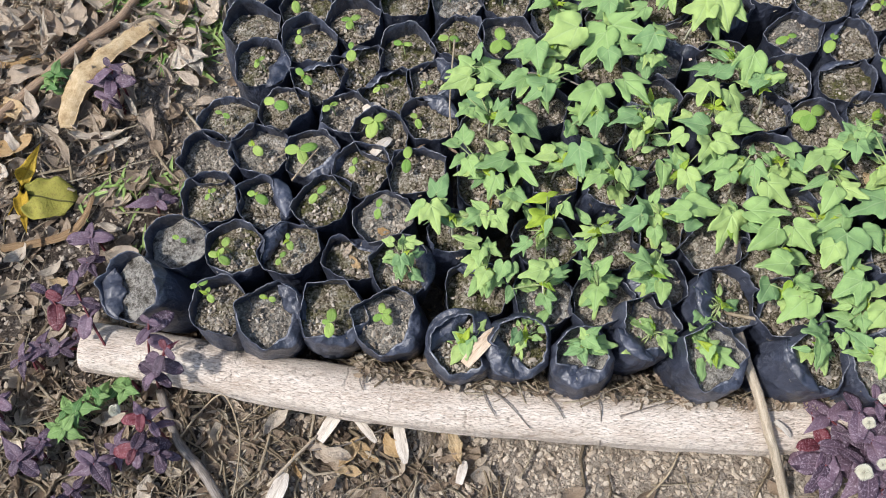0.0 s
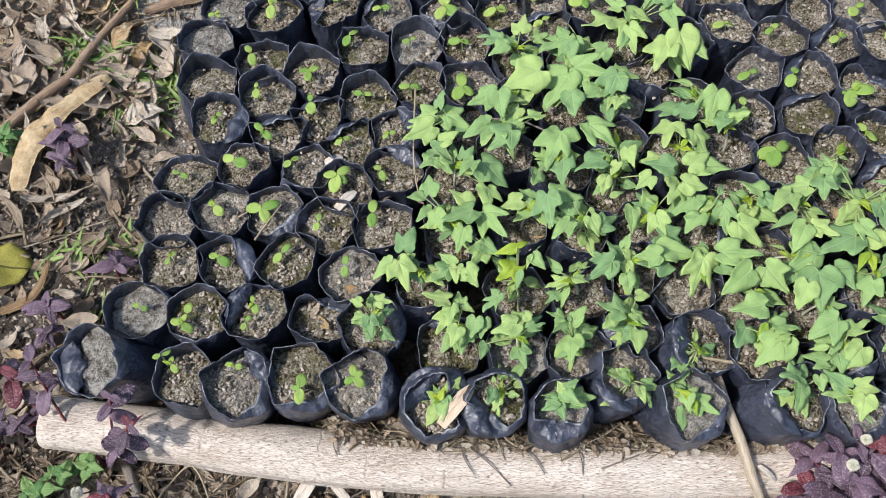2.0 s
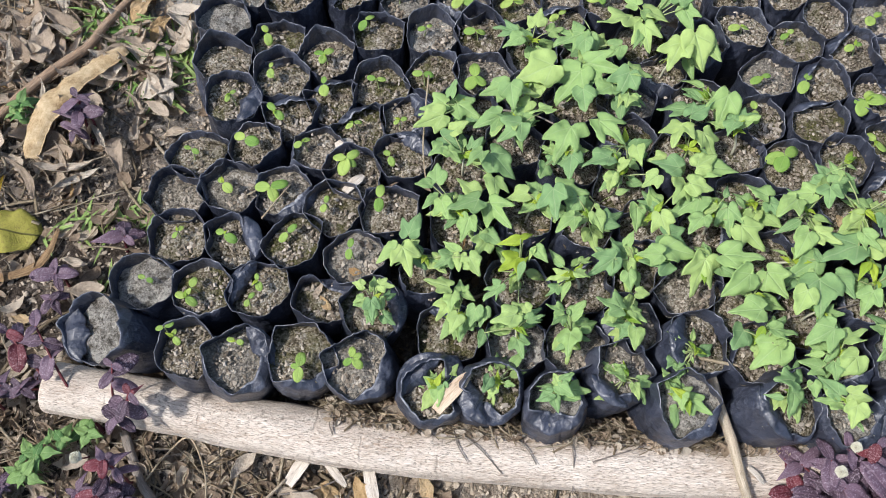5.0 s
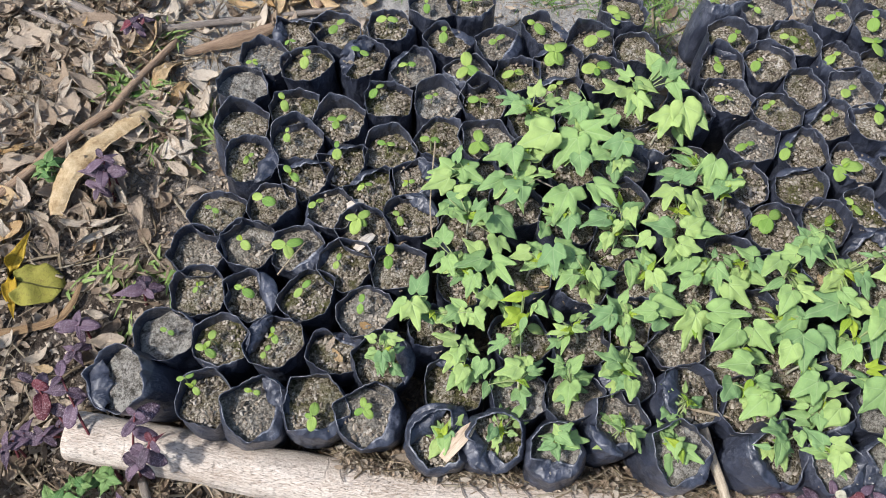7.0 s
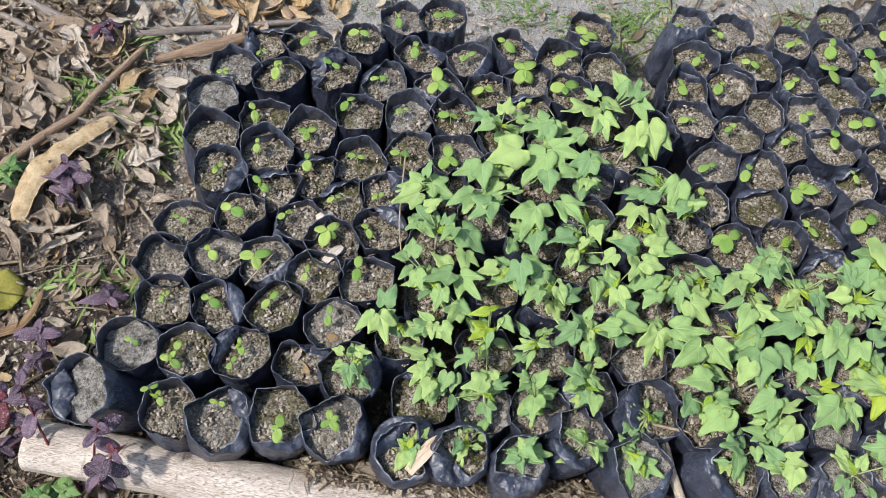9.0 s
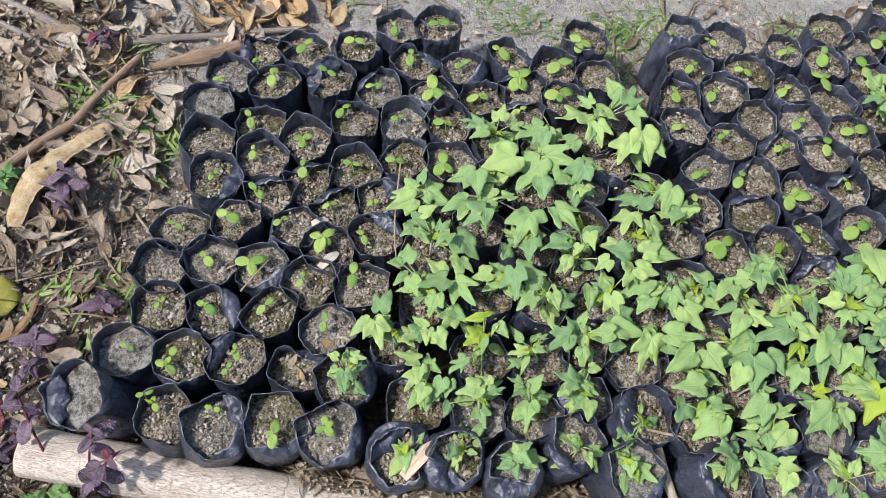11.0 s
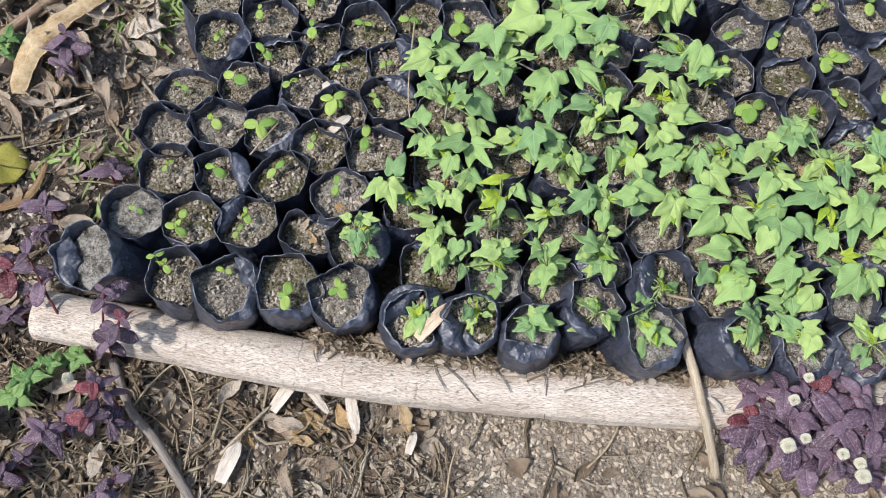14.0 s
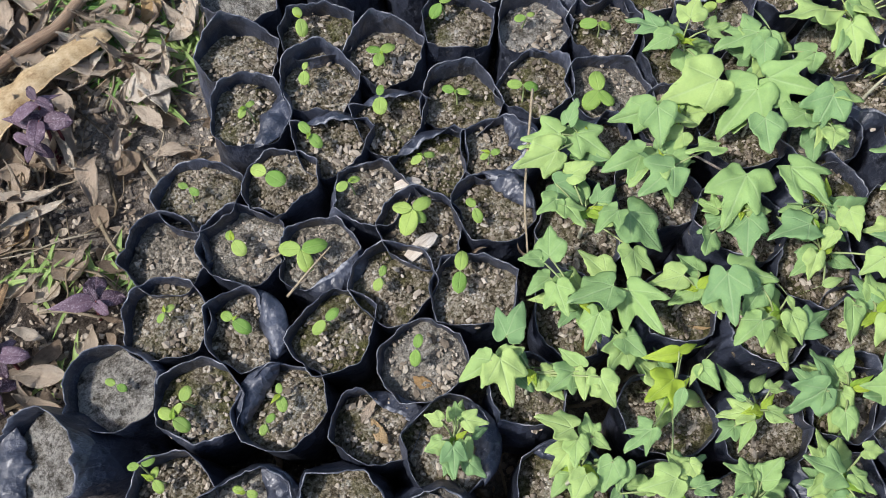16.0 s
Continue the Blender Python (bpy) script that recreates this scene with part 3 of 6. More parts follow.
FILMS = [make_film_mesh(i, flap=(0, 0.25, 0, 0.8)[i % 4], crumple=(0.35, 0.1, 0.2)[i % 3], tall=0.003) for i in range(20)]
CRUMPLED = [make_film_mesh(40 + i, flap=1.0, crumple=1.0, tall=0.006) for i in range(4)]
BACKS = [make_film_mesh(100 + i, crumple=0.3, tall=0.001, back=0.010) for i in range(4)]
ROLLED = [make_film_mesh(80 + i, flap=(0.5, 0, 0.9)[i % 3], crumple=0.7, tall=0.003, inward=0.08 + 0.07 * (i % 3), back=0.006) for i in range(6)]
ASH_SOIL = {}
for _f, so in FILMS + CRUMPLED + ROLLED + BACKS:
    q = so.copy()
    q.materials.clear()
    q.materials.append(ASH)
    ASH_SOIL[so.name] = q
def make_fold(seed):
    """A sheet of the bag's film folded in over the soil, hinged on the rim at +x."""
    r = random.Random(seed)
    deep, wide, high = r.uniform(0.55, 0.8), r.uniform(0.8, 1.1), r.uniform(0.009, 0.013)
    verts, faces, n, k = [], [], 18, 10
    for side in (0, 1):
        for j in range(k + 1):
            v = j / k
            for i in range(n + 1):
                u = 2 * i / n - 1
                t = u * wide * (1 - 0.12 * v)
                reach = 1.05 - v * deep * (1 - 0.55 * u * u) * (1 + 0.16 * noise.noise(Vector((u * 2.2, seed, 3))))
                z = SOIL_Z + 0.005 + high * (1 - 0.5 * u * u) * math.sin(0.5 + 2.45 * v) - 0.003 * v
                z += 0.0035 * noise.noise(Vector((u * 2.5, v * 2.0, seed))) + 0.002 * (1 - 2 * abs(noise.noise(Vector((u * 3 + v * 2, v * 3 - u, seed + 8)))))
                verts.append((0.039 * reach * math.cos(t), 0.039 * reach * math.sin(t), z - side * 0.0007))
    m = (n + 1) * (k + 1)
    for j in range(k):
        for i in range(n):
            a = j * (n + 1) + i
            q = (a, a + 1, a + n + 2, a + n + 1)
            faces += [tuple(reversed(q)), tuple(p + m for p in q)]
    edge = list(range(n + 1)) + [j * (n + 1) + n for j in range(1, k + 1)] + [k * (n + 1) + i for i in range(n - 1, -1, -1)] + [j * (n + 1) for j in range(k - 1, 0, -1)]
    faces += [(a, b, b + m, a + m) for a, b in zip(edge, edge[1:] + edge[:1])]
    me = solid("folded_film", verts, faces)
    me.materials.append(FILM)
    return me


FOLDS = [make_fold(i) for i in range(6)]
GRAVELS = [make_pebbles(i) for i in range(10)]

# leaves of the seedlings
M_HEART = [(0, 0.97), (0.06, 0.94), (0.12, 0.80), (0.26, 0.58), (0.40, 0.34), (0.46, 0.11), (0.37, -0.1), (0.18, -0.17), (0.02, -0.03)]
M_WIDE = [(0, 0.97), (0.06, 0.94), (0.11, 0.79), (0.20, 0.62), (0.33, 0.46), (0.52, 0.33), (0.51, 0.07), (0.37, -0.13), (0.16, -0.18), (0.02, -0.03)]
M_EAR = [(0, 0.97), (0.065, 0.93), (0.12, 0.77), (0.18, 0.6), (0.235, 0.46), (0.36, 0.44), (0.54, 0.44), (0.565, 0.36), (0.52, 0.17), (0.41, -0.06), (0.25, -0.18), (0.1, -0.14), (0.02, -0.03)]
M_THREE = [(0, 0.97), (0.065, 0.93), (0.13, 0.76), (0.18, 0.56), (0.21, 0.43), (0.35, 0.47), (0.56, 0.58), (0.60, 0.52), (0.55, 0.33), (0.42, 0.1), (0.37, -0.08), (0.24, -0.19), (0.09, -0.14), (0.02, -0.03)]
M_FIVE = [(0, 0.97), (0.065, 0.93), (0.13, 0.75), (0.18, 0.54), (0.2, 0.44), (0.36, 0.54), (0.54, 0.66), (0.5, 0.42), (0.38, 0.2), (0.48, 0.13), (0.62, 0.0), (0.44, -0.13), (0.23, -0.21), (0.08, -0.12), (0.02, -0.03)]


def flip(m, k=1.0):
    return [(-x * k, y) for x, y in m]


def foliage(pairs, seed, droop):
    return [blade("leaf", cut(a, flip(b, k)), 6, 72, droop + 0.06 * (i % 3), 0.12, 0.17, seed + i, 0.09) for i, (a, b, k) in enumerate(pairs)]


HEARTS = foliage(((M_HEART, M_HEART, 0.95), (M_WIDE, M_HEART, 1.05), (M_WIDE, M_WIDE, 0.9), (M_HEART, M_WIDE, 0.9)), 1, 0.07)
TRIPLES = foliage(((M_EAR, M_EAR, 0.95), (M_EAR, M_WIDE, 1.0), (M_THREE, M_EAR, 0.9), (M_WIDE, M_EAR, 0.95), (M_HEART, M_THREE, 0.9)), 11, 0.07)
STARS = foliage(((M_THREE, M_THREE, 0.95), (M_FIVE, M_THREE, 0.95), (M_THREE, M_FIVE, 0.9)), 21, 0.07)
SMALLS = [blade("leaf", oval(0.62, 1.0, 0.05), 3, 24, 0.3, 0.3, 0.1, 20 + i) for i in range(2)]
COTS = [blade("seed_leaf", ellipse(w), 3, 28, d, 0.06, 0.08, 30 + i) for i, (w, d) in enumerate(((0.80, 0.10), (0.70, 0.22), (0.74, 0.15)))]
for k in HEARTS + TRIPLES + STARS + SMALLS:
    k.materials.append(SEEDLING)
for k in COTS:
    k.materials.append(SEED_LEAF)
YOUNGS = []
for k in SMALLS:
    q = k.copy()
    q.materials.clear()
    q.materials.append(YOUNG)
    YOUNGS.append(q)


YELLOWED = []
for k in TRIPLES[:3] + STARS[:1]:
    q = k.copy()
    q.materials.clear()
    q.materials.append(YOUNG)
    YELLOWED.append(q)


def leaf_pose(base, azimuth, pitch, size, roll=0.0):
    """A leaf's pose: stalk end at base, pointing to azimuth (degrees from +x), rising by pitch."""
    return Matrix.Translation(base) @ Euler((0, 0, radians(azimuth - 90))).to_matrix().to_4x4() @ Euler((radians(pitch), radians(roll), 0)).to_matrix().to_4x4() @ Matrix.Scale(size, 4)


def sprout(bag, r, foot=None, seed_leaves=None):
    """Seed leaves on a short stalk, with a tiny first true leaf."""
    if foot is None:
        foot = bag.matrix_basis @ Vector((r.uniform(-0.010, 0.006), r.uniform(-0.006, 0.012), 0))
        a = r.uniform(0, 360)
        seed_leaves = [(a, r.uniform(0.013, 0.019)), (a + 180 + r.uniform(-25, 25), r.uniform(0.013, 0.019))]
    inv = bag.matrix_basis.inverted()
    spin = math.degrees(bag.matrix_basis.to_euler().z)
    h = r.uniform(0.019, 0.026)
    top = inv @ Vector((foot[0], foot[1], SOIL_Z + h))
    low = inv @ Vector((foot[0] + r.uniform(-0.004, 0.006), foot[1] + r.uniform(-0.008, 0.002), SOIL_Z - 0.003))
    stem = part("stem", tube("stem", [low, low.lerp(top, 0.55) + Vector((0.001, 0, 0.002)), top], 0.0010, 0.0008, 6, 3), STEM, bag)
    for az, size in seed_leaves:
        out = Vector((math.cos(radians(az - spin)), math.sin(radians(az - spin)), 0)) * 0.0015
        part("seed_leaf", COTS[r.randrange(3)], None, stem, "", leaf_pose(top + out, az - spin, r.uniform(-10, 16), size * r.uniform(0.98, 1.1), r.uniform(-14, 14)))
    if r.random() < 0.5:
        part("young_leaf", YOUNGS[r.randrange(2)], None, stem, "", leaf_pose(top + Vector((0, 0, 0.001)), r.uniform(0, 360), r.uniform(20, 50), r.uniform(0.005, 0.009)))


def plant(bag, r, leaves=None):
    """A lobed-leaf seedling: a stalk, each leaf on its own petiole, a bright young shoot."""
    inv = bag.matrix_basis.inverted()
    spin = math.degrees(bag.matrix_basis.to_euler().z)
    if leaves is None:
        c, a0, leaves = bag.matrix_basis.translation, r.uniform(0, 360), []
        for i in range(r.randint(5, 7)):
            az, reach = a0 + i * 137.5, r.uniform(0.012, 0.032)
            leaves.append((c.x + math.cos(radians(az)) * reach, c.y + math.sin(radians(az)) * reach, r.uniform(0.155, 0.178), az, r.uniform(0.026, 0.044), r.choice("hhtts")))
    leaves = list(leaves)
    cx, cy = sum(q[0] for q in leaves) / len(leaves), sum(q[1] for q in leaves) / len(leaves)
    low = min(q[2] for q in leaves)
    for i in range(r.randint(4, 6)):
        az, out = r.uniform(0, 360), r.uniform(0.006, 0.017)
        leaves.append((cx + out * math.cos(radians(az)), cy + out * math.sin(radians(az)), max(SOIL_Z + 0.012, low - r.uniform(0.004, 0.022)), az, r.uniform(0.018, 0.032), r.choice("hothht")))
    if max(q[4] for q in leaves) < 0.031:
        leaves = [(x + r.uniform(0.004, 0.011) * math.cos(radians(az)), y + r.uniform(0.004, 0.011) * math.sin(radians(az)), z + r.uniform(-0.006, 0.006), az + r.uniform(-25, 25), size * 0.88, sort) for x, y, z, az, size, sort in leaves]
        a0 = r.uniform(0, 360)
        for i in range(r.randint(4, 5) if len(leaves) < 8 else 0):
            az, reach = a0 + i * 78 + r.uniform(-18, 18), r.uniform(0.009, 0.016)
            leaves.append((cx + reach * math.cos(radians(az)), cy + reach * math.sin(radians(az)), low + r.uniform(-0.010, 0.004), az, r.uniform(0.013, 0.019), r.choice("hhot")))
    pts = [inv @ Vector(q[:3]) for q in leaves]
    mid = sum(pts, Vector()) / len(pts)
    off = Vector((mid.x, mid.y, 0))
    off = off * min(0.65, 0.02 / max(off.length, 1e-4))
    top = Vector((off.x, off.y, max(SOIL_Z + 0.012, mid.z - 0.006)))
    stem = part("stem", tube("stem", [(off.x * 0.2, off.y * 0.2, SOIL_Z - 0.003), (off.x * 0.4, off.y * 0.4, (SOIL_Z + top.z) / 2), top], 0.0020, 0.0013, 7, 4), PALE_STEM, bag)
    for (x, y, z, az, size, sort), p in zip(leaves, pts):
        if sort == "h" and size > 0.024 and r.random() < 0.35:
            sort = "t"
        me = r.choice({"h": HEARTS, "t": TRIPLES, "s": STARS, "y": YOUNGS, "Y": YELLOWED, "o": SMALLS}[sort])
        part("leaf", me, None, stem, "", leaf_pose(p, az - spin, r.uniform(-18, 20), size * r.uniform(0.9, 1.08), r.uniform(-26, 26)) @ Matrix.Diagonal((r.uniform(0.78, 0.95), 1.03, 1.0, 1.0)))
        start = Vector((top.x, top.y, top.z - r.uniform(0.0, 0.3) * (top.z - SOIL_Z)))
        part("petiole", tube("petiole", [start, (start + p) / 2 + Vector((0, 0, 0.004)), p], 0.0010, 0.0008, 5, 3), STEM, stem)
    for i in range(3):
        part("young_leaf", YOUNGS[i % 2], None, stem, "bright yellow-green young leaf", leaf_pose(top + Vector((0, 0, 0.004 * i)), r.uniform(0, 360), r.uniform(10, 50), r.uniform(0.009, 0.018)))


BAGS = {}


# bags that lean: turn about x, about y, girth, lift
ASHY = [(-0.371, 0.472), (-0.313, 0.524), (-0.158, 0.918), (-0.116, 0.972), (0.129, 0.332), (0.138, 0.815), (0.155, 0.251), (0.302, 0.205), (0.488, 0.146), (0.557, 0.13), (0.573, 0.2), (0.654, 0.902)]
# bags whose film is folded over the soil: the bearing of the fold, in degrees
FOLDED = {(-0.054, 1.009): 170, (-0.371, 0.472): 178, (-0.21, 0.391): 25, (-0.036, 0.415): 0, (-0.17, 0.478): 140, (0.049, 0.362): 60, (0.05, 0.622): 40, (0.342, 0.272): 160, (0.674, 0.409): 30, (0.912, 0.666): 90,
          (0.07, 0.681): 20, (-0.195, 0.552): 10, (-0.164, 0.774): -30, (0.24, 0.262): 215, (0.083, 0.281): 190, (0.422, 0.18): 195, (0.016, 0.298): 120, (0.039, 0.925): 100}
BACKED = [(-0.166, 0.839), (-0.018, 0.814), (0.045, 0.743), (-0.091, 0.796), (0.912, 0.666), (-0.269, 0.42), (0.138, 0.815), (0.209, 0.798), (0.41, 0.869), (0.596, 0.773)]
LEANS = {(-0.371, 0.472): (2, -20, 1.12, 0.010), (0.342, 0.272): (4, 16, 1.1, 0.008), (0.422, 0.18): (7, 14, 1.18, 0.008), (0.24, 0.262): (6, 12, 1.08, 0.007), (0.083, 0.281): (10, 5, 1.03, 0.006),
         (-0.068, 0.348): (10, -3, 1.13, 0.006), (-0.134, 0.376): (9, 4, 1.14, 0.006), (-0.21, 0.391): (7, 8, 1.14, 0.005), (0.016, 0.298): (9, -4, 1.08, 0.006), (0.302, 0.205): (8, 3, 1.1, 0.006), (0.654, 0.902): (-4, 10, 1.02, 0.004), (-0.036, 0.415): (5, 10, 1.08, 0.005), (-0.164, 0.774): (0, 8, 1.04, 0.004), (-0.166, 0.839): (0, 9, 1.04, 0.004), (-0.158, 0.918): (0, 8, 1.04, 0.004)}


def place_row(row):
    for x, y, sort in row:
        r = random.Random(round(x * 977 + y * 3571))
        sx, sy = r.uniform(0.98, 1.09), r.uniform(0.90, 1.0)
        turn = r.uniform(-40, 40)
        film, soil = r.choice(BACKS if (x, y) in BACKED else CRUMPLED if sort in "cb" else ROLLED if y < 0.37 - 0.36 * x and x > -0.3 else FILMS)
        words = {"s": "soft black plastic nursery bag of soil with a small two-leaved sprout", "e": "soft black plastic nursery bag full of bare dry soil",
                 "p": "soft black plastic nursery bag with a leafy green lobed-leaf seedling", "c": "crumpled black plastic nursery bag folded over its soil",
                 "b": "dark black plastic nursery bag standing low among its neighbours"}[sort]
        if (x, y) in BACKED:
            turn *= 0.3
        rx, ry, big, rise = LEANS.get((x, y), (r.uniform(-4, 4), r.uniform(-4, 4), 1.0, 0.0))
        lean = Matrix.Translation((0, 0, SOIL_Z)) @ Euler((radians(rx), radians(ry), 0)).to_matrix().to_4x4() @ Matrix.Translation((0, 0, -SOIL_Z))
        bag = thing("seedling_bag", Matrix.Translation((x, y, 0.0015 + rise + max(0.0, bed_height(x, y)) * 0.5)) @ lean @ Euler((0, 0, radians(turn))).to_matrix().to_4x4(), words, "nursery bag", "bags of the seedling bed")
        sx, sy = sx * big, sy * big
        pale = (x, y) in ASHY
        size = Matrix.Diagonal((sx, sy, 1.0, 1.0))
        part("plastic_bag", film, None, bag, "", size)
        part("soil", ASH_SOIL[soil.name] if pale else soil, None, bag, "smooth pale grey ashy soil" if pale else "", size)
        if not pale or r.random() < 0.6:
            part("grit", r.choice(GRAVELS), None, bag, "", Matrix.Rotation(r.uniform(-0.9, 0.9) - radians(turn), 4, "Z"))["kind"] = "stuff"
        if (x, y) in FOLDED:
            part("folded_film", r.choice(FOLDS), None, bag, "glossy film folded in over the soil", Matrix.Rotation(radians(FOLDED[(x, y)] - turn), 4, "Z") @ size)
        BAGS[(x, y)] = [bag, r, sort, False]


def plant_at(x, y, leaves):
    b = BAGS[(x, y)]
    b[3] = True
    plant(b[0], b[1], leaves)


def sprout_at(x, y, fx, fy, seed_leaves):
    b = BAGS[(x, y)]
    b[3] = True
    sprout(b[0], b[1], (fx, fy), seed_leaves)


place_row([
    (0.177, 1.012, 's'), (-0.054, 1.009, 's'), (0.241, 1.003, 's'), (0.008, 0.994, 's'), (0.097, 0.984, 's'),
    (-0.116, 0.972, 's'), (-0.052, 0.937, 's'), (0.183, 0.931, 's'), (0.344, 0.913, 's'), (0.039, 0.925, 'c'),
    (0.485, 0.923, 's'), (-0.158, 0.918, 'e'), (0.26, 0.903, 's'), (0.654, 0.902, 's'),
])
place_row([
    (0.11, 0.891, 's'), (-0.086, 0.856, 's'), (0.41, 0.869, 's'), (0.717, 0.866, 's'), (1.053, 0.865, 's'),
    (0.193, 0.857, 's'), (0.918, 0.854, 's'), (0.342, 0.845, 's'), (-0.166, 0.839, 'e'), (0.475, 0.839, 'e'),
    (0.059, 0.837, 's'), (0.271, 0.835, 's'), (0.818, 0.825, 's'), (0.138, 0.815, 's'),
])
place_row([
    (0.635, 0.823, 's'), (-0.018, 0.814, 's'), (1.02, 0.809, 's'), (0.401, 0.808, 's'), (0.952, 0.802, 's'),
    (0.209, 0.798, 's'), (-0.091, 0.796, 's'), (0.876, 0.787, 's'), (0.734, 0.794, 's'), (0.324, 0.785, 's'),
    (-0.164, 0.774, 's'), (0.596, 0.773, 's'), (0.673, 0.763, 's'), (0.122, 0.747, 's'),
])
place_row([
    (0.267, 0.745, 'p'), (0.935, 0.744, 's'), (0.045, 0.743, 's'), (1.03, 0.74, 's'), (0.784, 0.739, 's'),
    (-0.027, 0.738, 's'), (-0.088, 0.726, 's'), (0.192, 0.724, 's'), (0.426, 0.724, 'p'), (0.345, 0.715, 'p'),
    (0.584, 0.711, 's'), (0.844, 0.705, 'p'), (0.706, 0.698, 'e'), (0.51, 0.7, 'b'),
])
place_row([
    (-0.223, 0.694, 's'), (-0.144, 0.692, 's'), (0.005, 0.683, 's'), (0.244, 0.68, 'p'), (0.07, 0.681, 's'),
    (0.778, 0.677, 's'), (-0.064, 0.66, 's'), (0.645, 0.666, 's'), (0.912, 0.666, 'p'), (0.435, 0.663, 'p'),
    (0.165, 0.66, 'p'), (0.984, 0.66, 's'), (0.305, 0.646, 'p'), (-0.258, 0.64, 'e'),
])
place_row([
    (0.848, 0.637, 's'), (0.716, 0.634, 's'), (-0.186, 0.633, 's'), (0.375, 0.632, 'p'), (-0.02, 0.616, 's'),
    (0.586, 0.623, 's'), (0.05, 0.622, 's'), (-0.117, 0.609, 's'), (0.783, 0.61, 's'), (0.468, 0.607, 'p'),
    (0.202, 0.603, 'p'), (0.651, 0.592, 's'), (1, 0.58, 'p'), (-0.262, 0.577, 's'),
])
place_row([
    (0.122, 0.577, 'p'), (0.354, 0.572, 'p'), (-0.056, 0.57, 's'), (0.856, 0.563, 'e'), (0.269, 0.558, 'p'),
    (0.546, 0.556, 's'), (0.013, 0.547, 's'), (-0.195, 0.552, 's'), (0.718, 0.55, 's'), (0.789, 0.538, 's'),
    (-0.116, 0.535, 's'), (0.421, 0.534, 'p'), (0.621, 0.536, 'e'), (0.92, 0.53, 'p'),
])
place_row([
    (-0.313, 0.524, 's'), (0.49, 0.516, 'p'), (0.322, 0.505, 'p'), (0.096, 0.503, 'p'), (-0.241, 0.494, 's'),
    (-0.042, 0.492, 's'), (0.185, 0.492, 'p'), (-0.17, 0.478, 's'), (0.697, 0.473, 's'), (0.553, 0.48, 's'),
    (-0.371, 0.472, 'e'), (0.774, 0.472, 's'), (0.628, 0.469, 'p'), (1, 0.46, 'p'),
])
place_row([
    (0.255, 0.458, 'p'), (-0.093, 0.444, 'e'), (0.88, 0.45, 'p'), (0.038, 0.445, 'p'), (0.338, 0.443, 'p'),
    (0.471, 0.443, 'p'), (-0.269, 0.42, 's'), (-0.036, 0.415, 'p'), (0.407, 0.413, 'p'), (0.674, 0.409, 'p'),
    (0.152, 0.403, 'p'), (0.524, 0.4, 'p'), (0.745, 0.394, 'p'), (0.301, 0.389, 'p'),
])
place_row([
    (0.595, 0.385, 'p'), (-0.21, 0.391, 's'), (0.229, 0.381, 'p'), (-0.134, 0.376, 's'), (0.95, 0.37, 'p'),
    (0.049, 0.362, 'p'), (0.804, 0.358, 'p'), (0.47, 0.355, 'p'), (0.36, 0.349, 'p'), (0.666, 0.348, 'p'),
    (-0.068, 0.348, 's'), (0.129, 0.332, 'p'), (0.269, 0.319, 'p'), (0.196, 0.311, 'p'),
])
place_row([
    (0.414, 0.307, 'p'), (0.016, 0.298, 'p'), (0.74, 0.29, 'p'), (0.481, 0.275, 'p'), (0.342, 0.272, 'p'),
    (0.566, 0.273, 'p'), (0.86, 0.27, 'p'), (0.083, 0.281, 'p'), (0.155, 0.251, 'p'), (0.633, 0.249, 'p'),
    (0.24, 0.262, 'p'), (0.412, 0.245, 'p'), (0.502, 0.211, 'p'), (0.302, 0.205, 'p'),
])
place_row([
    (0.573, 0.2, 'p'), (0.8, 0.2, 'p'), (0.683, 0.182, 'p'), (0.422, 0.18, 'p'), (0.488, 0.146, 'p'),
    (0.627, 0.142, 'p'), (0.557, 0.13, 'p'), (0.78, 0.11, 'p'),
])
# seedlings, bag by bag: each leaf's stalk end, height, bearing, length and shape
plant_at(-0.036, 0.415, [(-0.03, 0.426, 0.179, 144, 0.017, 'h'), (-0.027, 0.427, 0.179, 2, 0.023, 't'), (-0.026, 0.421, 0.171, -61, 0.021, 'h'), (-0.033, 0.413, 0.179, -92, 0.03, 't'), (-0.037, 0.419, 0.176, -144, 0.017, 'h'), (-0.035, 0.41, 0.168, 169, 0.02, 'h'), (-0.029, 0.429, 0.16, 58, 0.015, 'h')])
plant_at(0.165, 0.66, [(0.121, 0.665, 0.165, 169, 0.038, 't'), (0.13, 0.671, 0.174, 48, 0.027, 'h'), (0.137, 0.663, 0.162, -47, 0.037, 't'), (0.113, 0.647, 0.168, -170, 0.046, 't')])
plant_at(0.122, 0.577, [(0.12, 0.624, 0.162, 9, 0.026, 'h'), (0.106, 0.619, 0.16, -43, 0.034, 't'), (0.101, 0.601, 0.168, -152, 0.027, 't'), (0.107, 0.593, 0.168, -68, 0.029, 'h'), (0.149, 0.576, 0.176, -142, 0.036, 't'), (0.162, 0.577, 0.162, -55, 0.052, 'h'), (0.157, 0.543, 0.157, -107, 0.034, 'h')])
plant_at(0.244, 0.68, [(0.208, 0.67, 0.168, -177, 0.039, 't'), (0.216, 0.668, 0.16, -29, 0.029, 'o'), (0.212, 0.666, 0.179, -98, 0.035, 'h'), (0.235, 0.646, 0.157, -146, 0.03, 'h'), (0.278, 0.686, 0.171, -173, 0.056, 'h')])
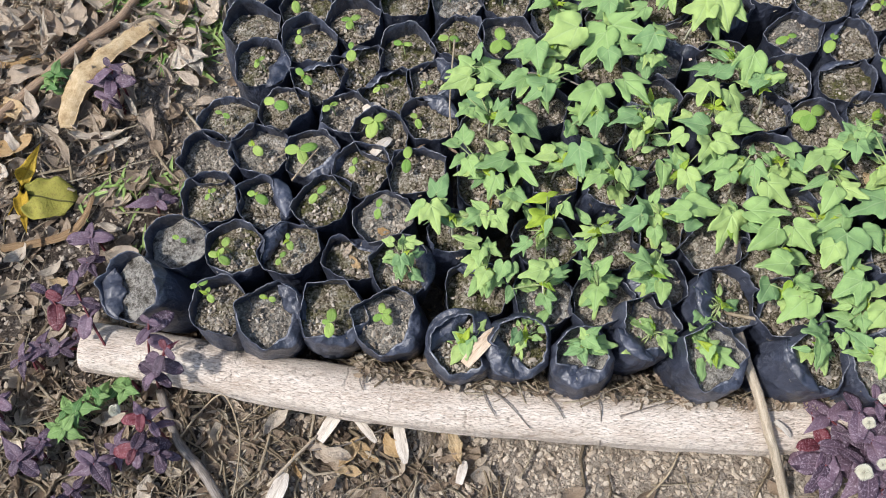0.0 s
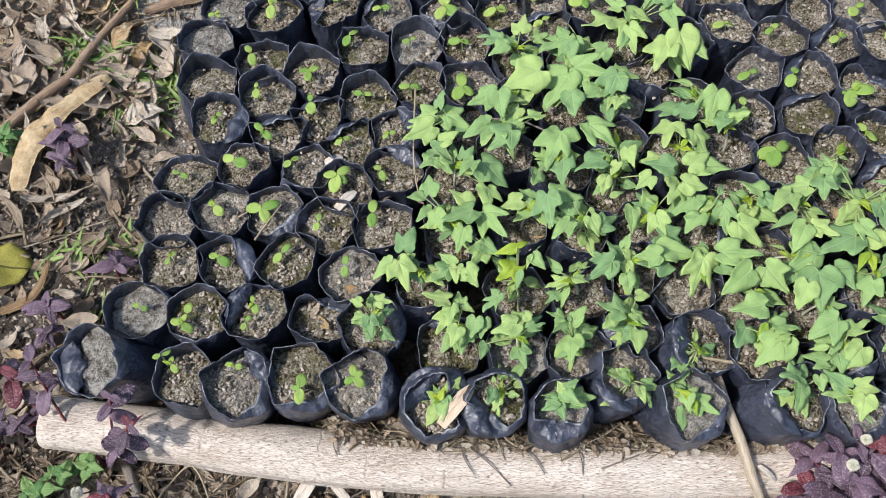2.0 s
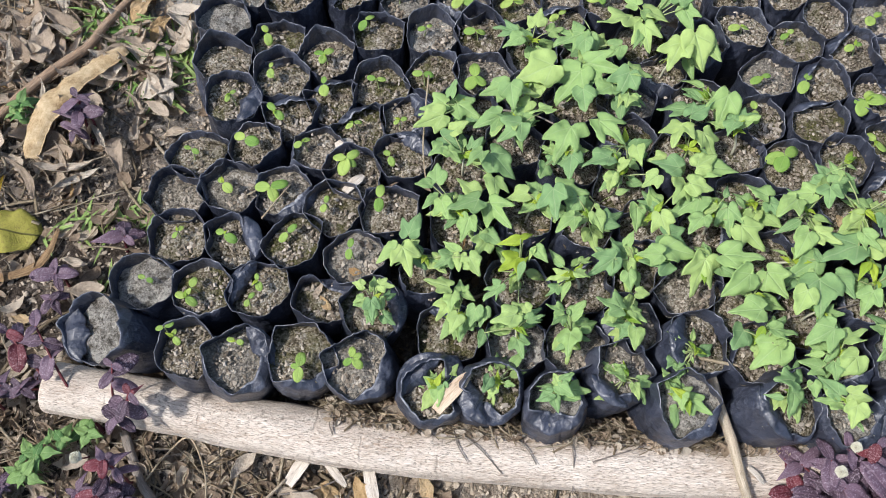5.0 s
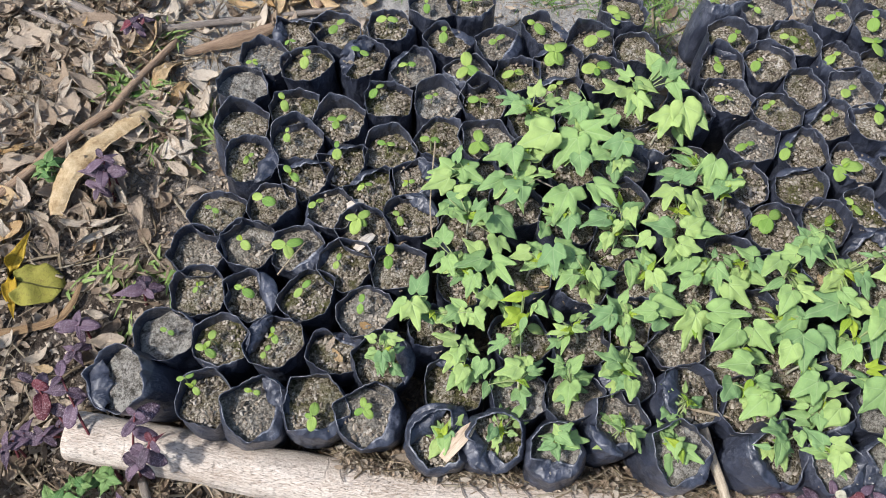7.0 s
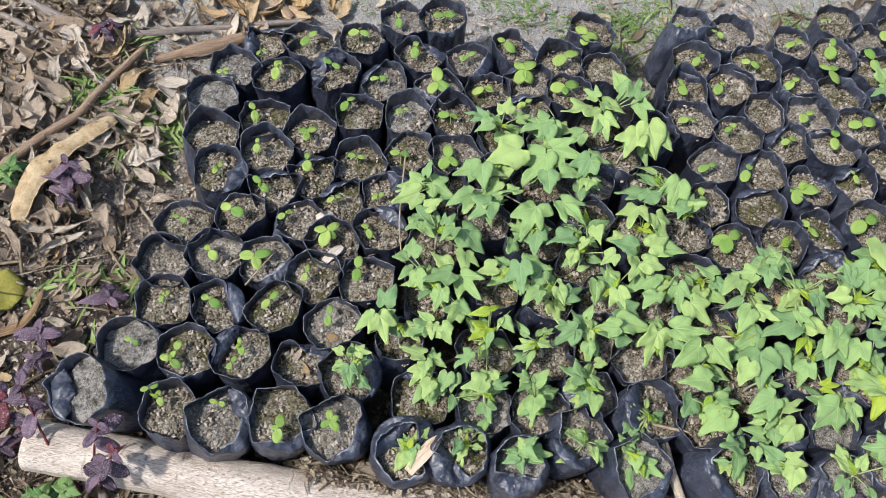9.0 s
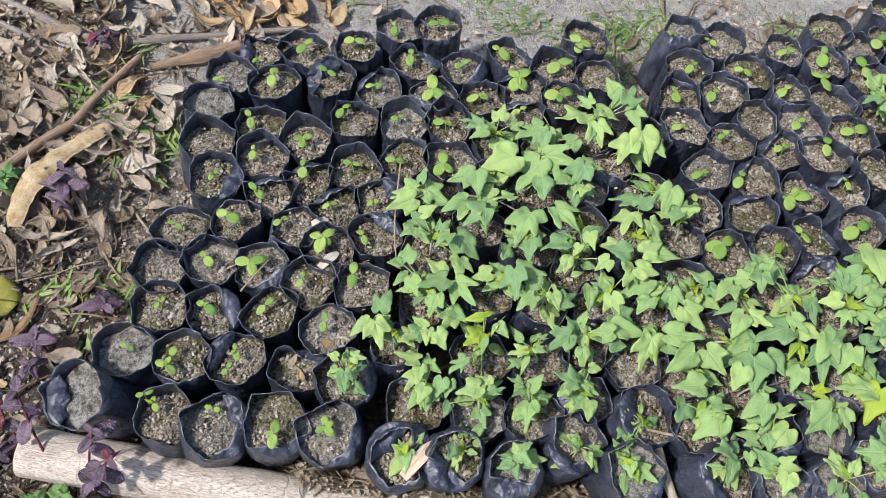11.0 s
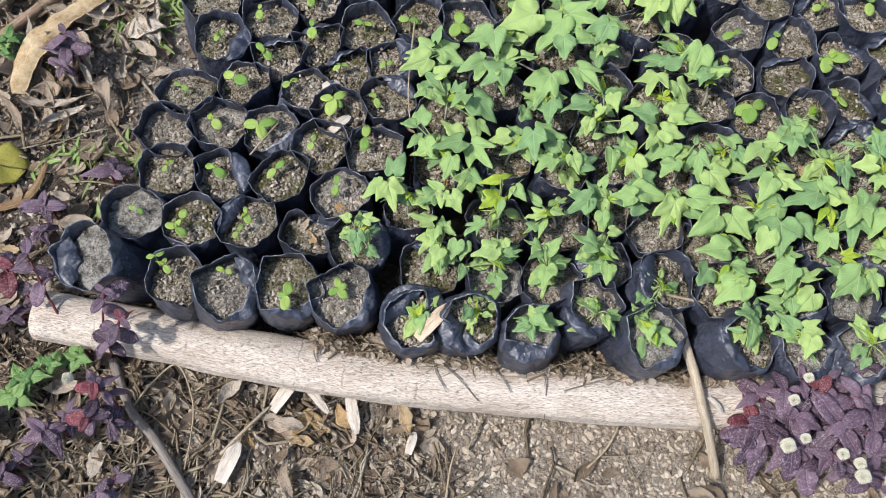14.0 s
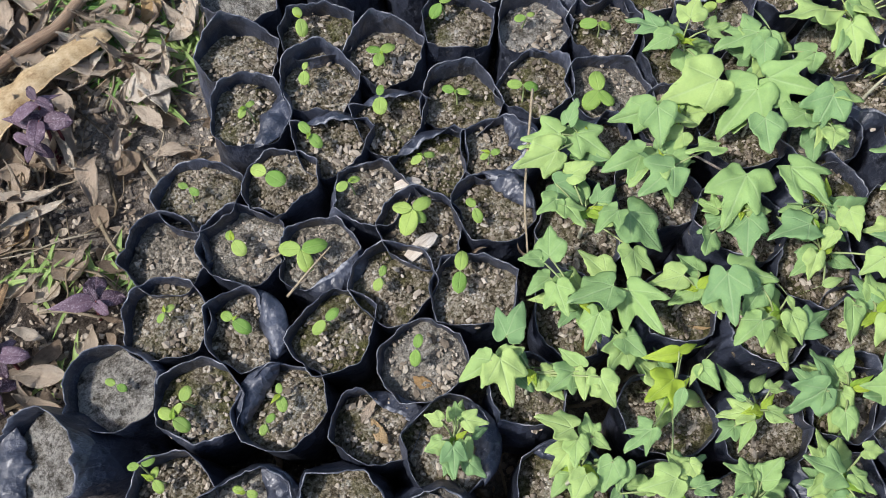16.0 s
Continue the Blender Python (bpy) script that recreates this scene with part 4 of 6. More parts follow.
plant_at(0.202, 0.603, [(0.187, 0.627, 0.168, -166, 0.044, 't'), (0.205, 0.626, 0.157, -139, 0.05, 's'), (0.21, 0.607, 0.171, -152, 0.047, 't'), (0.203, 0.603, 0.16, -83, 0.024, 'o'), (0.193, 0.62, 0.168, 138, 0.025, 'o'), (0.255, 0.619, 0.171, -178, 0.031, 't')])
plant_at(0.345, 0.715, [(0.338, 0.735, 0.16, -170, 0.047, 's'), (0.35, 0.731, 0.162, -94, 0.031, 'o'), (0.384, 0.701, 0.16, -162, 0.035, 't'), (0.333, 0.715, 0.174, -105, 0.034, 'h'), (0.328, 0.681, 0.165, -34, 0.05, 's')])
plant_at(0.426, 0.724, [(0.414, 0.747, 0.157, -170, 0.06, 'h'), (0.42, 0.716, 0.174, -98, 0.041, 's'), (0.416, 0.713, 0.168, -128, 0.028, 'o'), (0.427, 0.738, 0.174, -51, 0.027, 'h'), (0.425, 0.757, 0.168, 122, 0.026, 't'), (0.434, 0.744, 0.168, -33, 0.038, 't'), (0.479, 0.774, 0.157, 99, 0.039, 'h'), (0.486, 0.767, 0.168, -146, 0.036, 'h'), (0.481, 0.743, 0.174, 51, 0.044, 'h'), (0.488, 0.734, 0.168, -89, 0.039, 'h')])
plant_at(0.305, 0.646, [(0.316, 0.674, 0.16, -147, 0.06, 's'), (0.305, 0.636, 0.174, -102, 0.04, 'h')])
plant_at(0.375, 0.632, [(0.38, 0.654, 0.171, -18, 0.036, 't'), (0.374, 0.646, 0.174, -130, 0.047, 't'), (0.349, 0.639, 0.162, -156, 0.039, 'h'), (0.363, 0.612, 0.171, -122, 0.025, 'h'), (0.36, 0.624, 0.162, -126, 0.022, 'o')])
plant_at(0.354, 0.572, [(0.31, 0.584, 0.174, -59, 0.048, 's'), (0.347, 0.538, 0.157, 16, 0.033, 'h'), (0.346, 0.535, 0.171, -94, 0.028, 'h')])
plant_at(0.269, 0.558, [(0.275, 0.59, 0.162, -130, 0.063, 's'), (0.264, 0.55, 0.16, -113, 0.043, 'h'), (0.226, 0.542, 0.162, -132, 0.031, 'h')])
plant_at(0.322, 0.505, [(0.308, 0.53, 0.171, -170, 0.042, 'h'), (0.315, 0.536, 0.165, -78, 0.014, 'y'), (0.324, 0.518, 0.174, -141, 0.022, 'h'), (0.341, 0.528, 0.165, 0, 0.025, 't'), (0.302, 0.502, 0.174, -116, 0.028, 'h'), (0.296, 0.474, 0.176, 7, 0.016, 'o'), (0.357, 0.487, 0.174, -158, 0.027, 't')])
plant_at(0.421, 0.534, [(0.379, 0.514, 0.162, 173, 0.025, 't'), (0.432, 0.564, 0.171, 16, 0.041, 'h'), (0.417, 0.553, 0.168, -127, 0.046, 's'), (0.439, 0.535, 0.168, -71, 0.04, 't'), (0.392, 0.495, 0.165, 154, 0.039, 'h'), (0.409, 0.486, 0.176, 18, 0.036, 'h'), (0.42, 0.485, 0.168, -19, 0.043, 't')])
plant_at(0.096, 0.503, [(0.08, 0.547, 0.176, 79, 0.031, 'h'), (0.072, 0.546, 0.176, 175, 0.021, 'h'), (0.079, 0.534, 0.157, -152, 0.03, 't'), (0.085, 0.527, 0.157, 27, 0.02, 'h'), (0.081, 0.523, 0.168, -83, 0.032, 't'), (0.126, 0.511, 0.171, -162, 0.044, 't'), (0.127, 0.526, 0.16, 126, 0.034, 'h'), (0.141, 0.507, 0.162, -68, 0.05, 's'), (0.109, 0.491, 0.168, -124, 0.036, 'h'), (0.126, 0.463, 0.157, -141, 0.035, 't'), (0.125, 0.47, 0.16, -55, 0.028, 'h')])
plant_at(0.185, 0.492, [(0.192, 0.512, 0.157, -178, 0.031, 'h'), (0.233, 0.506, 0.168, -23, 0.039, 't'), (0.221, 0.499, 0.179, -101, 0.047, 'h')])
plant_at(0.152, 0.403, [(0.166, 0.445, 0.171, 178, 0.024, 'y'), (0.163, 0.445, 0.174, 11, 0.015, 'y'), (0.121, 0.389, 0.179, -160, 0.026, 's'), (0.155, 0.426, 0.16, -155, 0.035, 'Y'), (0.159, 0.416, 0.168, -125, 0.021, 'o'), (0.179, 0.43, 0.168, -67, 0.025, 'h'), (0.179, 0.432, 0.168, -143, 0.015, 'o'), (0.14, 0.368, 0.145, -36, 0.017, 'h')])
plant_at(0.038, 0.445, [(0.03, 0.491, 0.16, 54, 0.034, 't'), (0.022, 0.473, 0.162, 10, 0.023, 'h'), (0.023, 0.469, 0.162, -48, 0.039, 't'), (0.011, 0.47, 0.174, -156, 0.036, 't'), (0.019, 0.469, 0.174, -88, 0.038, 't'), (0.084, 0.452, 0.16, 125, 0.024, 'h'), (0.077, 0.449, 0.16, -155, 0.029, 't'), (0.087, 0.447, 0.162, -109, 0.028, 'h'), (0.096, 0.439, 0.168, -80, 0.028, 'h')])
plant_at(0.049, 0.362, [(0.061, 0.403, 0.179, 157, 0.03, 't'), (0.06, 0.391, 0.16, -140, 0.031, 's'), (0.063, 0.394, 0.176, -109, 0.024, 'h'), (0.063, 0.367, 0.174, -125, 0.024, 'h'), (0.076, 0.396, 0.168, 87, 0.02, 't'), (0.078, 0.393, 0.171, -47, 0.016, 'h'), (0.087, 0.372, 0.171, -126, 0.026, 'h'), (0.096, 0.369, 0.168, -118, 0.026, 'h'), (0.075, 0.37, 0.143, -120, 0.036, 'h')])
plant_at(0.229, 0.381, [(0.212, 0.389, 0.168, -172, 0.028, 't'), (0.213, 0.388, 0.176, -65, 0.023, 't'), (0.212, 0.385, 0.16, -117, 0.027, 'o'), (0.21, 0.393, 0.174, 141, 0.014, 'o')])
plant_at(0.301, 0.389, [(0.267, 0.392, 0.174, -156, 0.042, 't'), (0.27, 0.392, 0.16, 130, 0.031, 'h'), (0.267, 0.39, 0.174, -99, 0.018, 'o'), (0.286, 0.388, 0.16, -82, 0.027, 'h'), (0.28, 0.372, 0.165, -100, 0.023, 'h'), (0.322, 0.381, 0.179, 168, 0.034, 'h'), (0.298, 0.398, 0.157, 128, 0.018, 'h'), (0.289, 0.407, 0.171, 43, 0.018, 'h'), (0.334, 0.392, 0.168, -26, 0.043, 'h'), (0.333, 0.374, 0.162, 173, 0.042, 't')])
plant_at(0.269, 0.319, [(0.254, 0.328, 0.174, 150, 0.034, 't'), (0.244, 0.326, 0.168, -151, 0.021, 'h'), (0.268, 0.325, 0.165, -47, 0.022, 't'), (0.277, 0.341, 0.179, -22, 0.018, 'h'), (0.271, 0.315, 0.139, 161, 0.04, 't'), (0.264, 0.309, 0.151, -150, 0.024, 'h'), (0.27, 0.305, 0.151, -116, 0.03, 'h')])
plant_at(0.196, 0.311, [(0.185, 0.342, 0.174, 151, 0.023, 't'), (0.185, 0.338, 0.171, -155, 0.023, 't'), (0.196, 0.335, 0.168, 31, 0.026, 'h'), (0.192, 0.336, 0.171, 80, 0.011, 'o'), (0.191, 0.32, 0.153, -112, 0.035, 'h'), (0.185, 0.312, 0.137, -158, 0.016, 'o'), (0.208, 0.328, 0.139, 9, 0.026, 'h')])
plant_at(0.129, 0.332, [(0.139, 0.352, 0.174, 108, 0.025, 'h'), (0.144, 0.359, 0.174, -78, 0.019, 'h'), (0.142, 0.34, 0.179, 5, 0.021, 't'), (0.129, 0.35, 0.179, -175, 0.034, 'h'), (0.092, 0.349, 0.137, -125, 0.021, 'h')])
plant_at(0.255, 0.458, [(0.251, 0.486, 0.165, -130, 0.03, 'h'), (0.235, 0.455, 0.179, -152, 0.036, 't'), (0.248, 0.462, 0.165, -122, 0.026, 'h'), (0.264, 0.456, 0.171, -80, 0.029, 't'), (0.274, 0.445, 0.165, 17, 0.037, 'h'), (0.271, 0.474, 0.162, -77, 0.013, 'o')])
plant_at(0.338, 0.443, [(0.32, 0.455, 0.165, -102, 0.033, 'h'), (0.39, 0.471, 0.165, -140, 0.043, 't'), (0.345, 0.437, 0.165, -93, 0.034, 'h'), (0.341, 0.411, 0.16, -43, 0.044, 'h')])
plant_at(0.435, 0.663, [(0.461, 0.677, 0.171, -133, 0.051, 't'), (0.482, 0.683, 0.176, -90, 0.053, 'h'), (0.495, 0.672, 0.168, -68, 0.035, 'h'), (0.458, 0.688, 0.157, 168, 0.019, 'o')])
plant_at(0.468, 0.607, [(0.47, 0.609, 0.157, 115, 0.029, 'o'), (0.501, 0.579, 0.157, 94, 0.028, 'h'), (0.437, 0.581, 0.157, 156, 0.042, 't'), (0.488, 0.577, 0.176, -122, 0.052, 't')])
plant_at(0.49, 0.516, [(0.482, 0.538, 0.174, -131, 0.029, 'h')])
plant_at(0.407, 0.413, [(0.404, 0.451, 0.16, -170, 0.059, 't'), (0.416, 0.438, 0.16, -154, 0.034, 'h'), (0.393, 0.466, 0.174, -30, 0.036, 'h'), (0.433, 0.428, 0.16, -106, 0.042, 's'), (0.432, 0.44, 0.165, 52, 0.018, 'o'), (0.391, 0.417, 0.176, -147, 0.033, 'h'), (0.441, 0.4, 0.157, -64, 0.043, 't')])
plant_at(0.471, 0.443, [(0.445, 0.434, 0.165, -45, 0.02, 'o'), (0.484, 0.428, 0.168, 118, 0.034, 'h'), (0.487, 0.422, 0.16, -80, 0.027, 'h')])
plant_at(0.524, 0.4, [(0.511, 0.41, 0.179, -151, 0.045, 't'), (0.54, 0.416, 0.171, 163, 0.03, 'h'), (0.508, 0.365, 0.176, -129, 0.036, 'h'), (0.558, 0.415, 0.179, -119, 0.035, 't'), (0.521, 0.364, 0.171, -47, 0.033, 't')])
plant_at(0.36, 0.349, [(0.4, 0.365, 0.168, -23, 0.051, 't'), (0.377, 0.366, 0.165, -121, 0.054, 's')])
plant_at(0.47, 0.355, [(0.478, 0.348, 0.16, 115, 0.017, 'o'), (0.512, 0.332, 0.165, 99, 0.019, 'h'), (0.512, 0.334, 0.16, -160, 0.048, 'h')])
plant_at(0.628, 0.469, [(0.588, 0.438, 0.157, 87, 0.021, 'o'), (0.592, 0.437, 0.179, 0, 0.02, 'o')])
plant_at(0.595, 0.385, [(0.587, 0.436, 0.174, -130, 0.016, 'o'), (0.567, 0.423, 0.174, 2, 0.025, 'h'), (0.603, 0.386, 0.157, 124, 0.03, 'h'), (0.594, 0.373, 0.157, -164, 0.035, 't'), (0.616, 0.366, 0.165, -97, 0.033, 't'), (0.633, 0.385, 0.179, 145, 0.016, 'o'), (0.636, 0.386, 0.176, 18, 0.022, 'o'), (0.634, 0.384, 0.157, -119, 0.013, 'o'), (0.576, 0.349, 0.171, -67, 0.03, 'h'), (0.585, 0.334, 0.16, -40, 0.034, 'h'), (0.568, 0.338, 0.162, -173, 0.06, 't')])
plant_at(0.674, 0.409, [(0.703, 0.386, 0.168, -154, 0.055, 't')])
plant_at(0.745, 0.394, [(0.725, 0.409, 0.157, 163, 0.034, 'h'), (0.748, 0.421, 0.162, -109, 0.055, 'h'), (0.729, 0.351, 0.157, -178, 0.032, 'h')])
plant_at(0.566, 0.273, [(0.606, 0.3, 0.179, 18, 0.043, 't'), (0.571, 0.314, 0.162, -144, 0.024, 'y'), (0.575, 0.313, 0.16, -106, 0.022, 'y'), (0.609, 0.303, 0.179, -143, 0.046, 't'), (0.527, 0.31, 0.157, -82, 0.037, 't'), (0.555, 0.277, 0.168, -140, 0.035, 'h'), (0.602, 0.296, 0.16, -119, 0.047, 's'), (0.565, 0.246, 0.162, -7, 0.023, 'Y')])
plant_at(0.633, 0.249, [(0.654, 0.286, 0.176, 23, 0.036, 't'), (0.631, 0.285, 0.179, -144, 0.041, 't'), (0.639, 0.287, 0.168, -111, 0.031, 'Y'), (0.639, 0.229, 0.162, 162, 0.052, 't'), (0.653, 0.266, 0.16, -76, 0.025, 't'), (0.651, 0.228, 0.162, -136, 0.054, 'Y')])
plant_at(0.74, 0.29, [(0.707, 0.308, 0.174, -150, 0.032, 'h')])
plant_at(0.414, 0.307, [(0.418, 0.331, 0.176, -157, 0.046, 'h'), (0.441, 0.33, 0.171, -69, 0.044, 't'), (0.414, 0.286, 0.176, 172, 0.043, 'h'), (0.418, 0.295, 0.162, 86, 0.015, 'o')])
plant_at(0.481, 0.275, [(0.501, 0.307, 0.165, -115, 0.051, 't'), (0.476, 0.295, 0.176, -135, 0.038, 'h'), (0.485, 0.243, 0.179, -165, 0.042, 't'), (0.482, 0.241, 0.174, 76, 0.016, 'h')])
plant_at(0.412, 0.245, [(0.389, 0.27, 0.162, -143, 0.034, 'h'), (0.417, 0.26, 0.176, -20, 0.033, 't'), (0.426, 0.267, 0.157, 63, 0.013, 'o'), (0.414, 0.268, 0.162, -137, 0.022, 'y'), (0.425, 0.245, 0.162, -154, 0.048, 't'), (0.417, 0.241, 0.171, 25, 0.017, 'h')])
plant_at(0.502, 0.211, [(0.497, 0.23, 0.168, 10, 0.034, 't'), (0.49, 0.229, 0.162, -139, 0.029, 'o'), (0.46, 0.206, 0.16, 150, 0.028, 't'), (0.505, 0.208, 0.162, -145, 0.037, 'h'), (0.466, 0.22, 0.168, 173, 0.017, 'o')])
plant_at(0.573, 0.2, [(0.586, 0.212, 0.168, -97, 0.033, 't'), (0.56, 0.213, 0.179, -158, 0.048, 't'), (0.563, 0.23, 0.157, 141, 0.013, 'o')])
plant_at(0.422, 0.18, [(0.417, 0.198, 0.171, 173, 0.033, 't'), (0.417, 0.206, 0.16, 127, 0.01, 'o'), (0.419, 0.188, 0.16, -114, 0.034, 'h'), (0.444, 0.192, 0.16, -102, 0.019, 'h'), (0.403, 0.184, 0.16, 167, 0.017, 'o')])
plant_at(0.488, 0.146, [(0.472, 0.168, 0.174, -28, 0.026, 'h'), (0.474, 0.154, 0.174, -126, 0.026, 't')])
plant_at(0.557, 0.13, [(0.539, 0.134, 0.162, -143, 0.03, 't'), (0.552, 0.132, 0.179, 45, 0.024, 'h'), (0.584, 0.131, 0.174, 5, 0.022, 'h')])
plant_at(0.016, 0.298, [(0.019, 0.3, 0.137, 131, 0.02, 'h'), (0.021, 0.297, 0.139, -99, 0.024, 'h'), (0.027, 0.298, 0.143, -87, 0.017, 'h'), (0.017, 0.304, 0.137, 58, 0.013, 'h')])
plant_at(0.083, 0.281, [(0.088, 0.292, 0.153, -152, 0.026, 'h'), (0.088, 0.288, 0.139, -109, 0.021, 'h'), (0.096, 0.284, 0.145, -42, 0.015, 'h'), (0.089, 0.295, 0.141, 101, 0.01, 'h')])
plant_at(0.155, 0.251, [(0.15, 0.256, 0.141, 180, 0.023, 'h'), (0.151, 0.252, 0.141, -90, 0.021, 'h'), (0.159, 0.262, 0.149, -50, 0.023, 'h'), (0.16, 0.264, 0.149, 100, 0.017, 'h'), (0.164, 0.266, 0.153, 19, 0.018, 'h')])
plant_at(0.24, 0.262, [(0.244, 0.259, 0.145, 137, 0.018, 'h'), (0.245, 0.252, 0.149, 162, 0.026, 'h'), (0.244, 0.249, 0.149, -87, 0.022, 'h'), (0.253, 0.255, 0.139, -63, 0.013, 'h')])
plant_at(0.302, 0.205, [(0.296, 0.223, 0.137, 111, 0.019, 'h'), (0.296, 0.219, 0.147, -106, 0.022, 'h'), (0.301, 0.219, 0.147, 20, 0.012, 'h'), (0.298, 0.22, 0.139, -151, 0.013, 'h')])
plant_at(0.342, 0.272, [(0.325, 0.265, 0.145, 175, 0.011, 'o'), (0.325, 0.265, 0.145, -101, 0.01, 'o')])

# sprouts: where each stands, and the bearing and length of its seed leaves
sprout_at(-0.086, 0.856, -0.098, 0.87, [(104, 0.014), (-90, 0.018)])
sprout_at(-0.091, 0.796, -0.103, 0.803, [(68, 0.009), (-97, 0.014)])
sprout_at(-0.018, 0.814, -0.024, 0.806, [(131, 0.016), (-111, 0.015), (27, 0.016)])
sprout_at(-0.027, 0.738, -0.034, 0.758, [(72, 0.011), (-96, 0.018)])
sprout_at(0.045, 0.743, 0.04, 0.748, [(153, 0.012), (-16, 0.013)])
sprout_at(0.138, 0.815, 0.13, 0.82, [(-172, 0.012), (22, 0.009)])
sprout_at(0.209, 0.798, 0.199, 0.795, [(167, 0.016), (-23, 0.013)])
sprout_at(0.122, 0.747, 0.107, 0.74, [(166, 0.014), (-23, 0.013)])
sprout_at(0.192, 0.724, 0.179, 0.719, [(85, 0.021), (-141, 0.022), (-68, 0.019)])
sprout_at(-0.164, 0.774, -0.165, 0.773, [(-129, 0.011), (37, 0.009)])
sprout_at(-0.088, 0.726, -0.107, 0.73, [(120, 0.014), (-63, 0.016)])
sprout_at(-0.144, 0.692, -0.154, 0.698, [(143, 0.018), (-45, 0.02)])
sprout_at(-0.064, 0.66, -0.079, 0.671, [(-153, 0.012), (18, 0.011)])
sprout_at(0.005, 0.683, -0.005, 0.685, [(-153, 0.012), (0, 0.011)])
sprout_at(-0.02, 0.616, -0.025, 0.631, [(156, 0.017), (22, 0.019), (-118, 0.024), (-54, 0.015)])
sprout_at(0.07, 0.681, 0.058, 0.674, [(-162, 0.009), (0, 0.009)])
sprout_at(0.05, 0.622, 0.032, 0.622, [(108, 0.011), (-83, 0.014)])
sprout_at(-0.186, 0.633, -0.193, 0.637, [(117, 0.012), (-63, 0.016)])
sprout_at(-0.117, 0.609, -0.132, 0.614, [(165, 0.02), (5, 0.021), (-80, 0.02)])
sprout_at(-0.056, 0.57, -0.066, 0.573, [(59, 0.01), (-117, 0.012)])
sprout_at(0.013, 0.547, 0.006, 0.564, [(73, 0.018), (-107, 0.018)])
sprout_at(-0.223, 0.694, -0.227, 0.696, [(146, 0.009), (-45, 0.01)])
sprout_at(-0.262, 0.577, -0.261, 0.581, [(-135, 0.009), (37, 0.009)])
sprout_at(-0.195, 0.552, -0.201, 0.56, [(135, 0.012), (-45, 0.017)])
sprout_at(-0.116, 0.535, -0.121, 0.544, [(30, 0.014), (-144, 0.015)])
sprout_at(-0.042, 0.492, -0.047, 0.501, [(63, 0.012), (-106, 0.013)])
sprout_at(-0.313, 0.524, -0.307, 0.524, [(146, 0.009), (-37, 0.009)])
sprout_at(-0.241, 0.494, -0.252, 0.497, [(67, 0.013), (-135, 0.01)])
sprout_at(-0.241, 0.494, -0.26, 0.484, [(135, 0.015), (-41, 0.016)])
sprout_at(-0.17, 0.478, -0.169, 0.486, [(90, 0.009), (-83, 0.014)])
sprout_at(-0.17, 0.478, -0.184, 0.465, [(-117, 0.009), (34, 0.009)])
sprout_at(-0.269, 0.42, -0.289, 0.451, [(180, 0.009), (18, 0.011)])
sprout_at(-0.269, 0.42, -0.281, 0.438, [(79, 0.009), (-63, 0.012)])
sprout_at(-0.21, 0.391, -0.206, 0.412, [(153, 0.009), (-27, 0.009)])
sprout_at(-0.068, 0.348, -0.071, 0.356, [(80, 0.013), (-60, 0.015), (200, 0.012), (10, 0.010)])
sprout_at(-0.134, 0.376, -0.135, 0.361, [(70, 0.016), (-110, 0.017), (160, 0.01)])
sprout_at(0.177, 1.012, 0.164, 1.008, [(79, 0.009), (-103, 0.016)])
sprout_at(0.241, 1.003, 0.241, 1.001, [(180, 0.016), (-6, 0.018)])
sprout_at(0.008, 0.994, 0.01, 0.997, [(-131, 0.019), (30, 0.014)])
sprout_at(0.097, 0.984, 0.093, 0.989, [(174, 0.016), (-32, 0.017)])
sprout_at(-0.054, 1.009, -0.071, 0.983, [(-143, 0.009), (-22, 0.009)])
sprout_at(-0.116, 0.972, -0.135, 0.957, [(180, 0.009), (-45, 0.009)])
sprout_at(-0.052, 0.937, -0.052, 0.945, [(63, 0.016), (-105, 0.02)])
sprout_at(0.183, 0.931, 0.178, 0.941, [(76, 0.014), (-112, 0.019)])
sprout_at(0.26, 0.903, 0.257, 0.907, [(-150, 0.014), (14, 0.014)])
sprout_at(0.344, 0.913, 0.327, 0.922, [(130, 0.014), (-66, 0.021)])
sprout_at(0.41, 0.869, 0.416, 0.869, [(-159, 0.024), (21, 0.024)])
sprout_at(0.485, 0.923, 0.467, 0.911, [(108, 0.022), (-14, 0.022), (-120, 0.024)])
sprout_at(0.11, 0.891, 0.105, 0.891, [(180, 0.012), (-23, 0.013)])
sprout_at(0.059, 0.837, 0.047, 0.856, [(36, 0.015), (-131, 0.016)])
sprout_at(0.193, 0.857, 0.196, 0.864, [(77, 0.024), (-138, 0.024), (-58, 0.023)])
sprout_at(0.271, 0.835, 0.266, 0.834, [(-174, 0.018), (-21, 0.015)])
sprout_at(0.342, 0.845, 0.341, 0.857, [(114, 0.021), (38, 0.024), (-135, 0.024), (-79, 0.024)])
sprout_at(0.401, 0.808, 0.396, 0.809, [(176, 0.023), (16, 0.024), (-111, 0.015)])
sprout_at(0.654, 0.902, 0.635, 0.9, [(180, 0.009), (-79, 0.009)])
sprout_at(0.717, 0.866, 0.692, 0.869, [(149, 0.01), (-67, 0.013)])
sprout_at(0.635, 0.823, 0.636, 0.82, [(22, 0.009), (-143, 0.018)])
sprout_at(0.596, 0.773, 0.585, 0.772, [(81, 0.011), (-105, 0.02)])
sprout_at(0.673, 0.763, 0.653, 0.762, [(31, 0.01), (-139, 0.019)])
sprout_at(0.734, 0.794, 0.718, 0.793, [(157, 0.013), (-54, 0.015)])
sprout_at(0.818, 0.825, 0.812, 0.818, [(-169, 0.018), (-8, 0.012)])
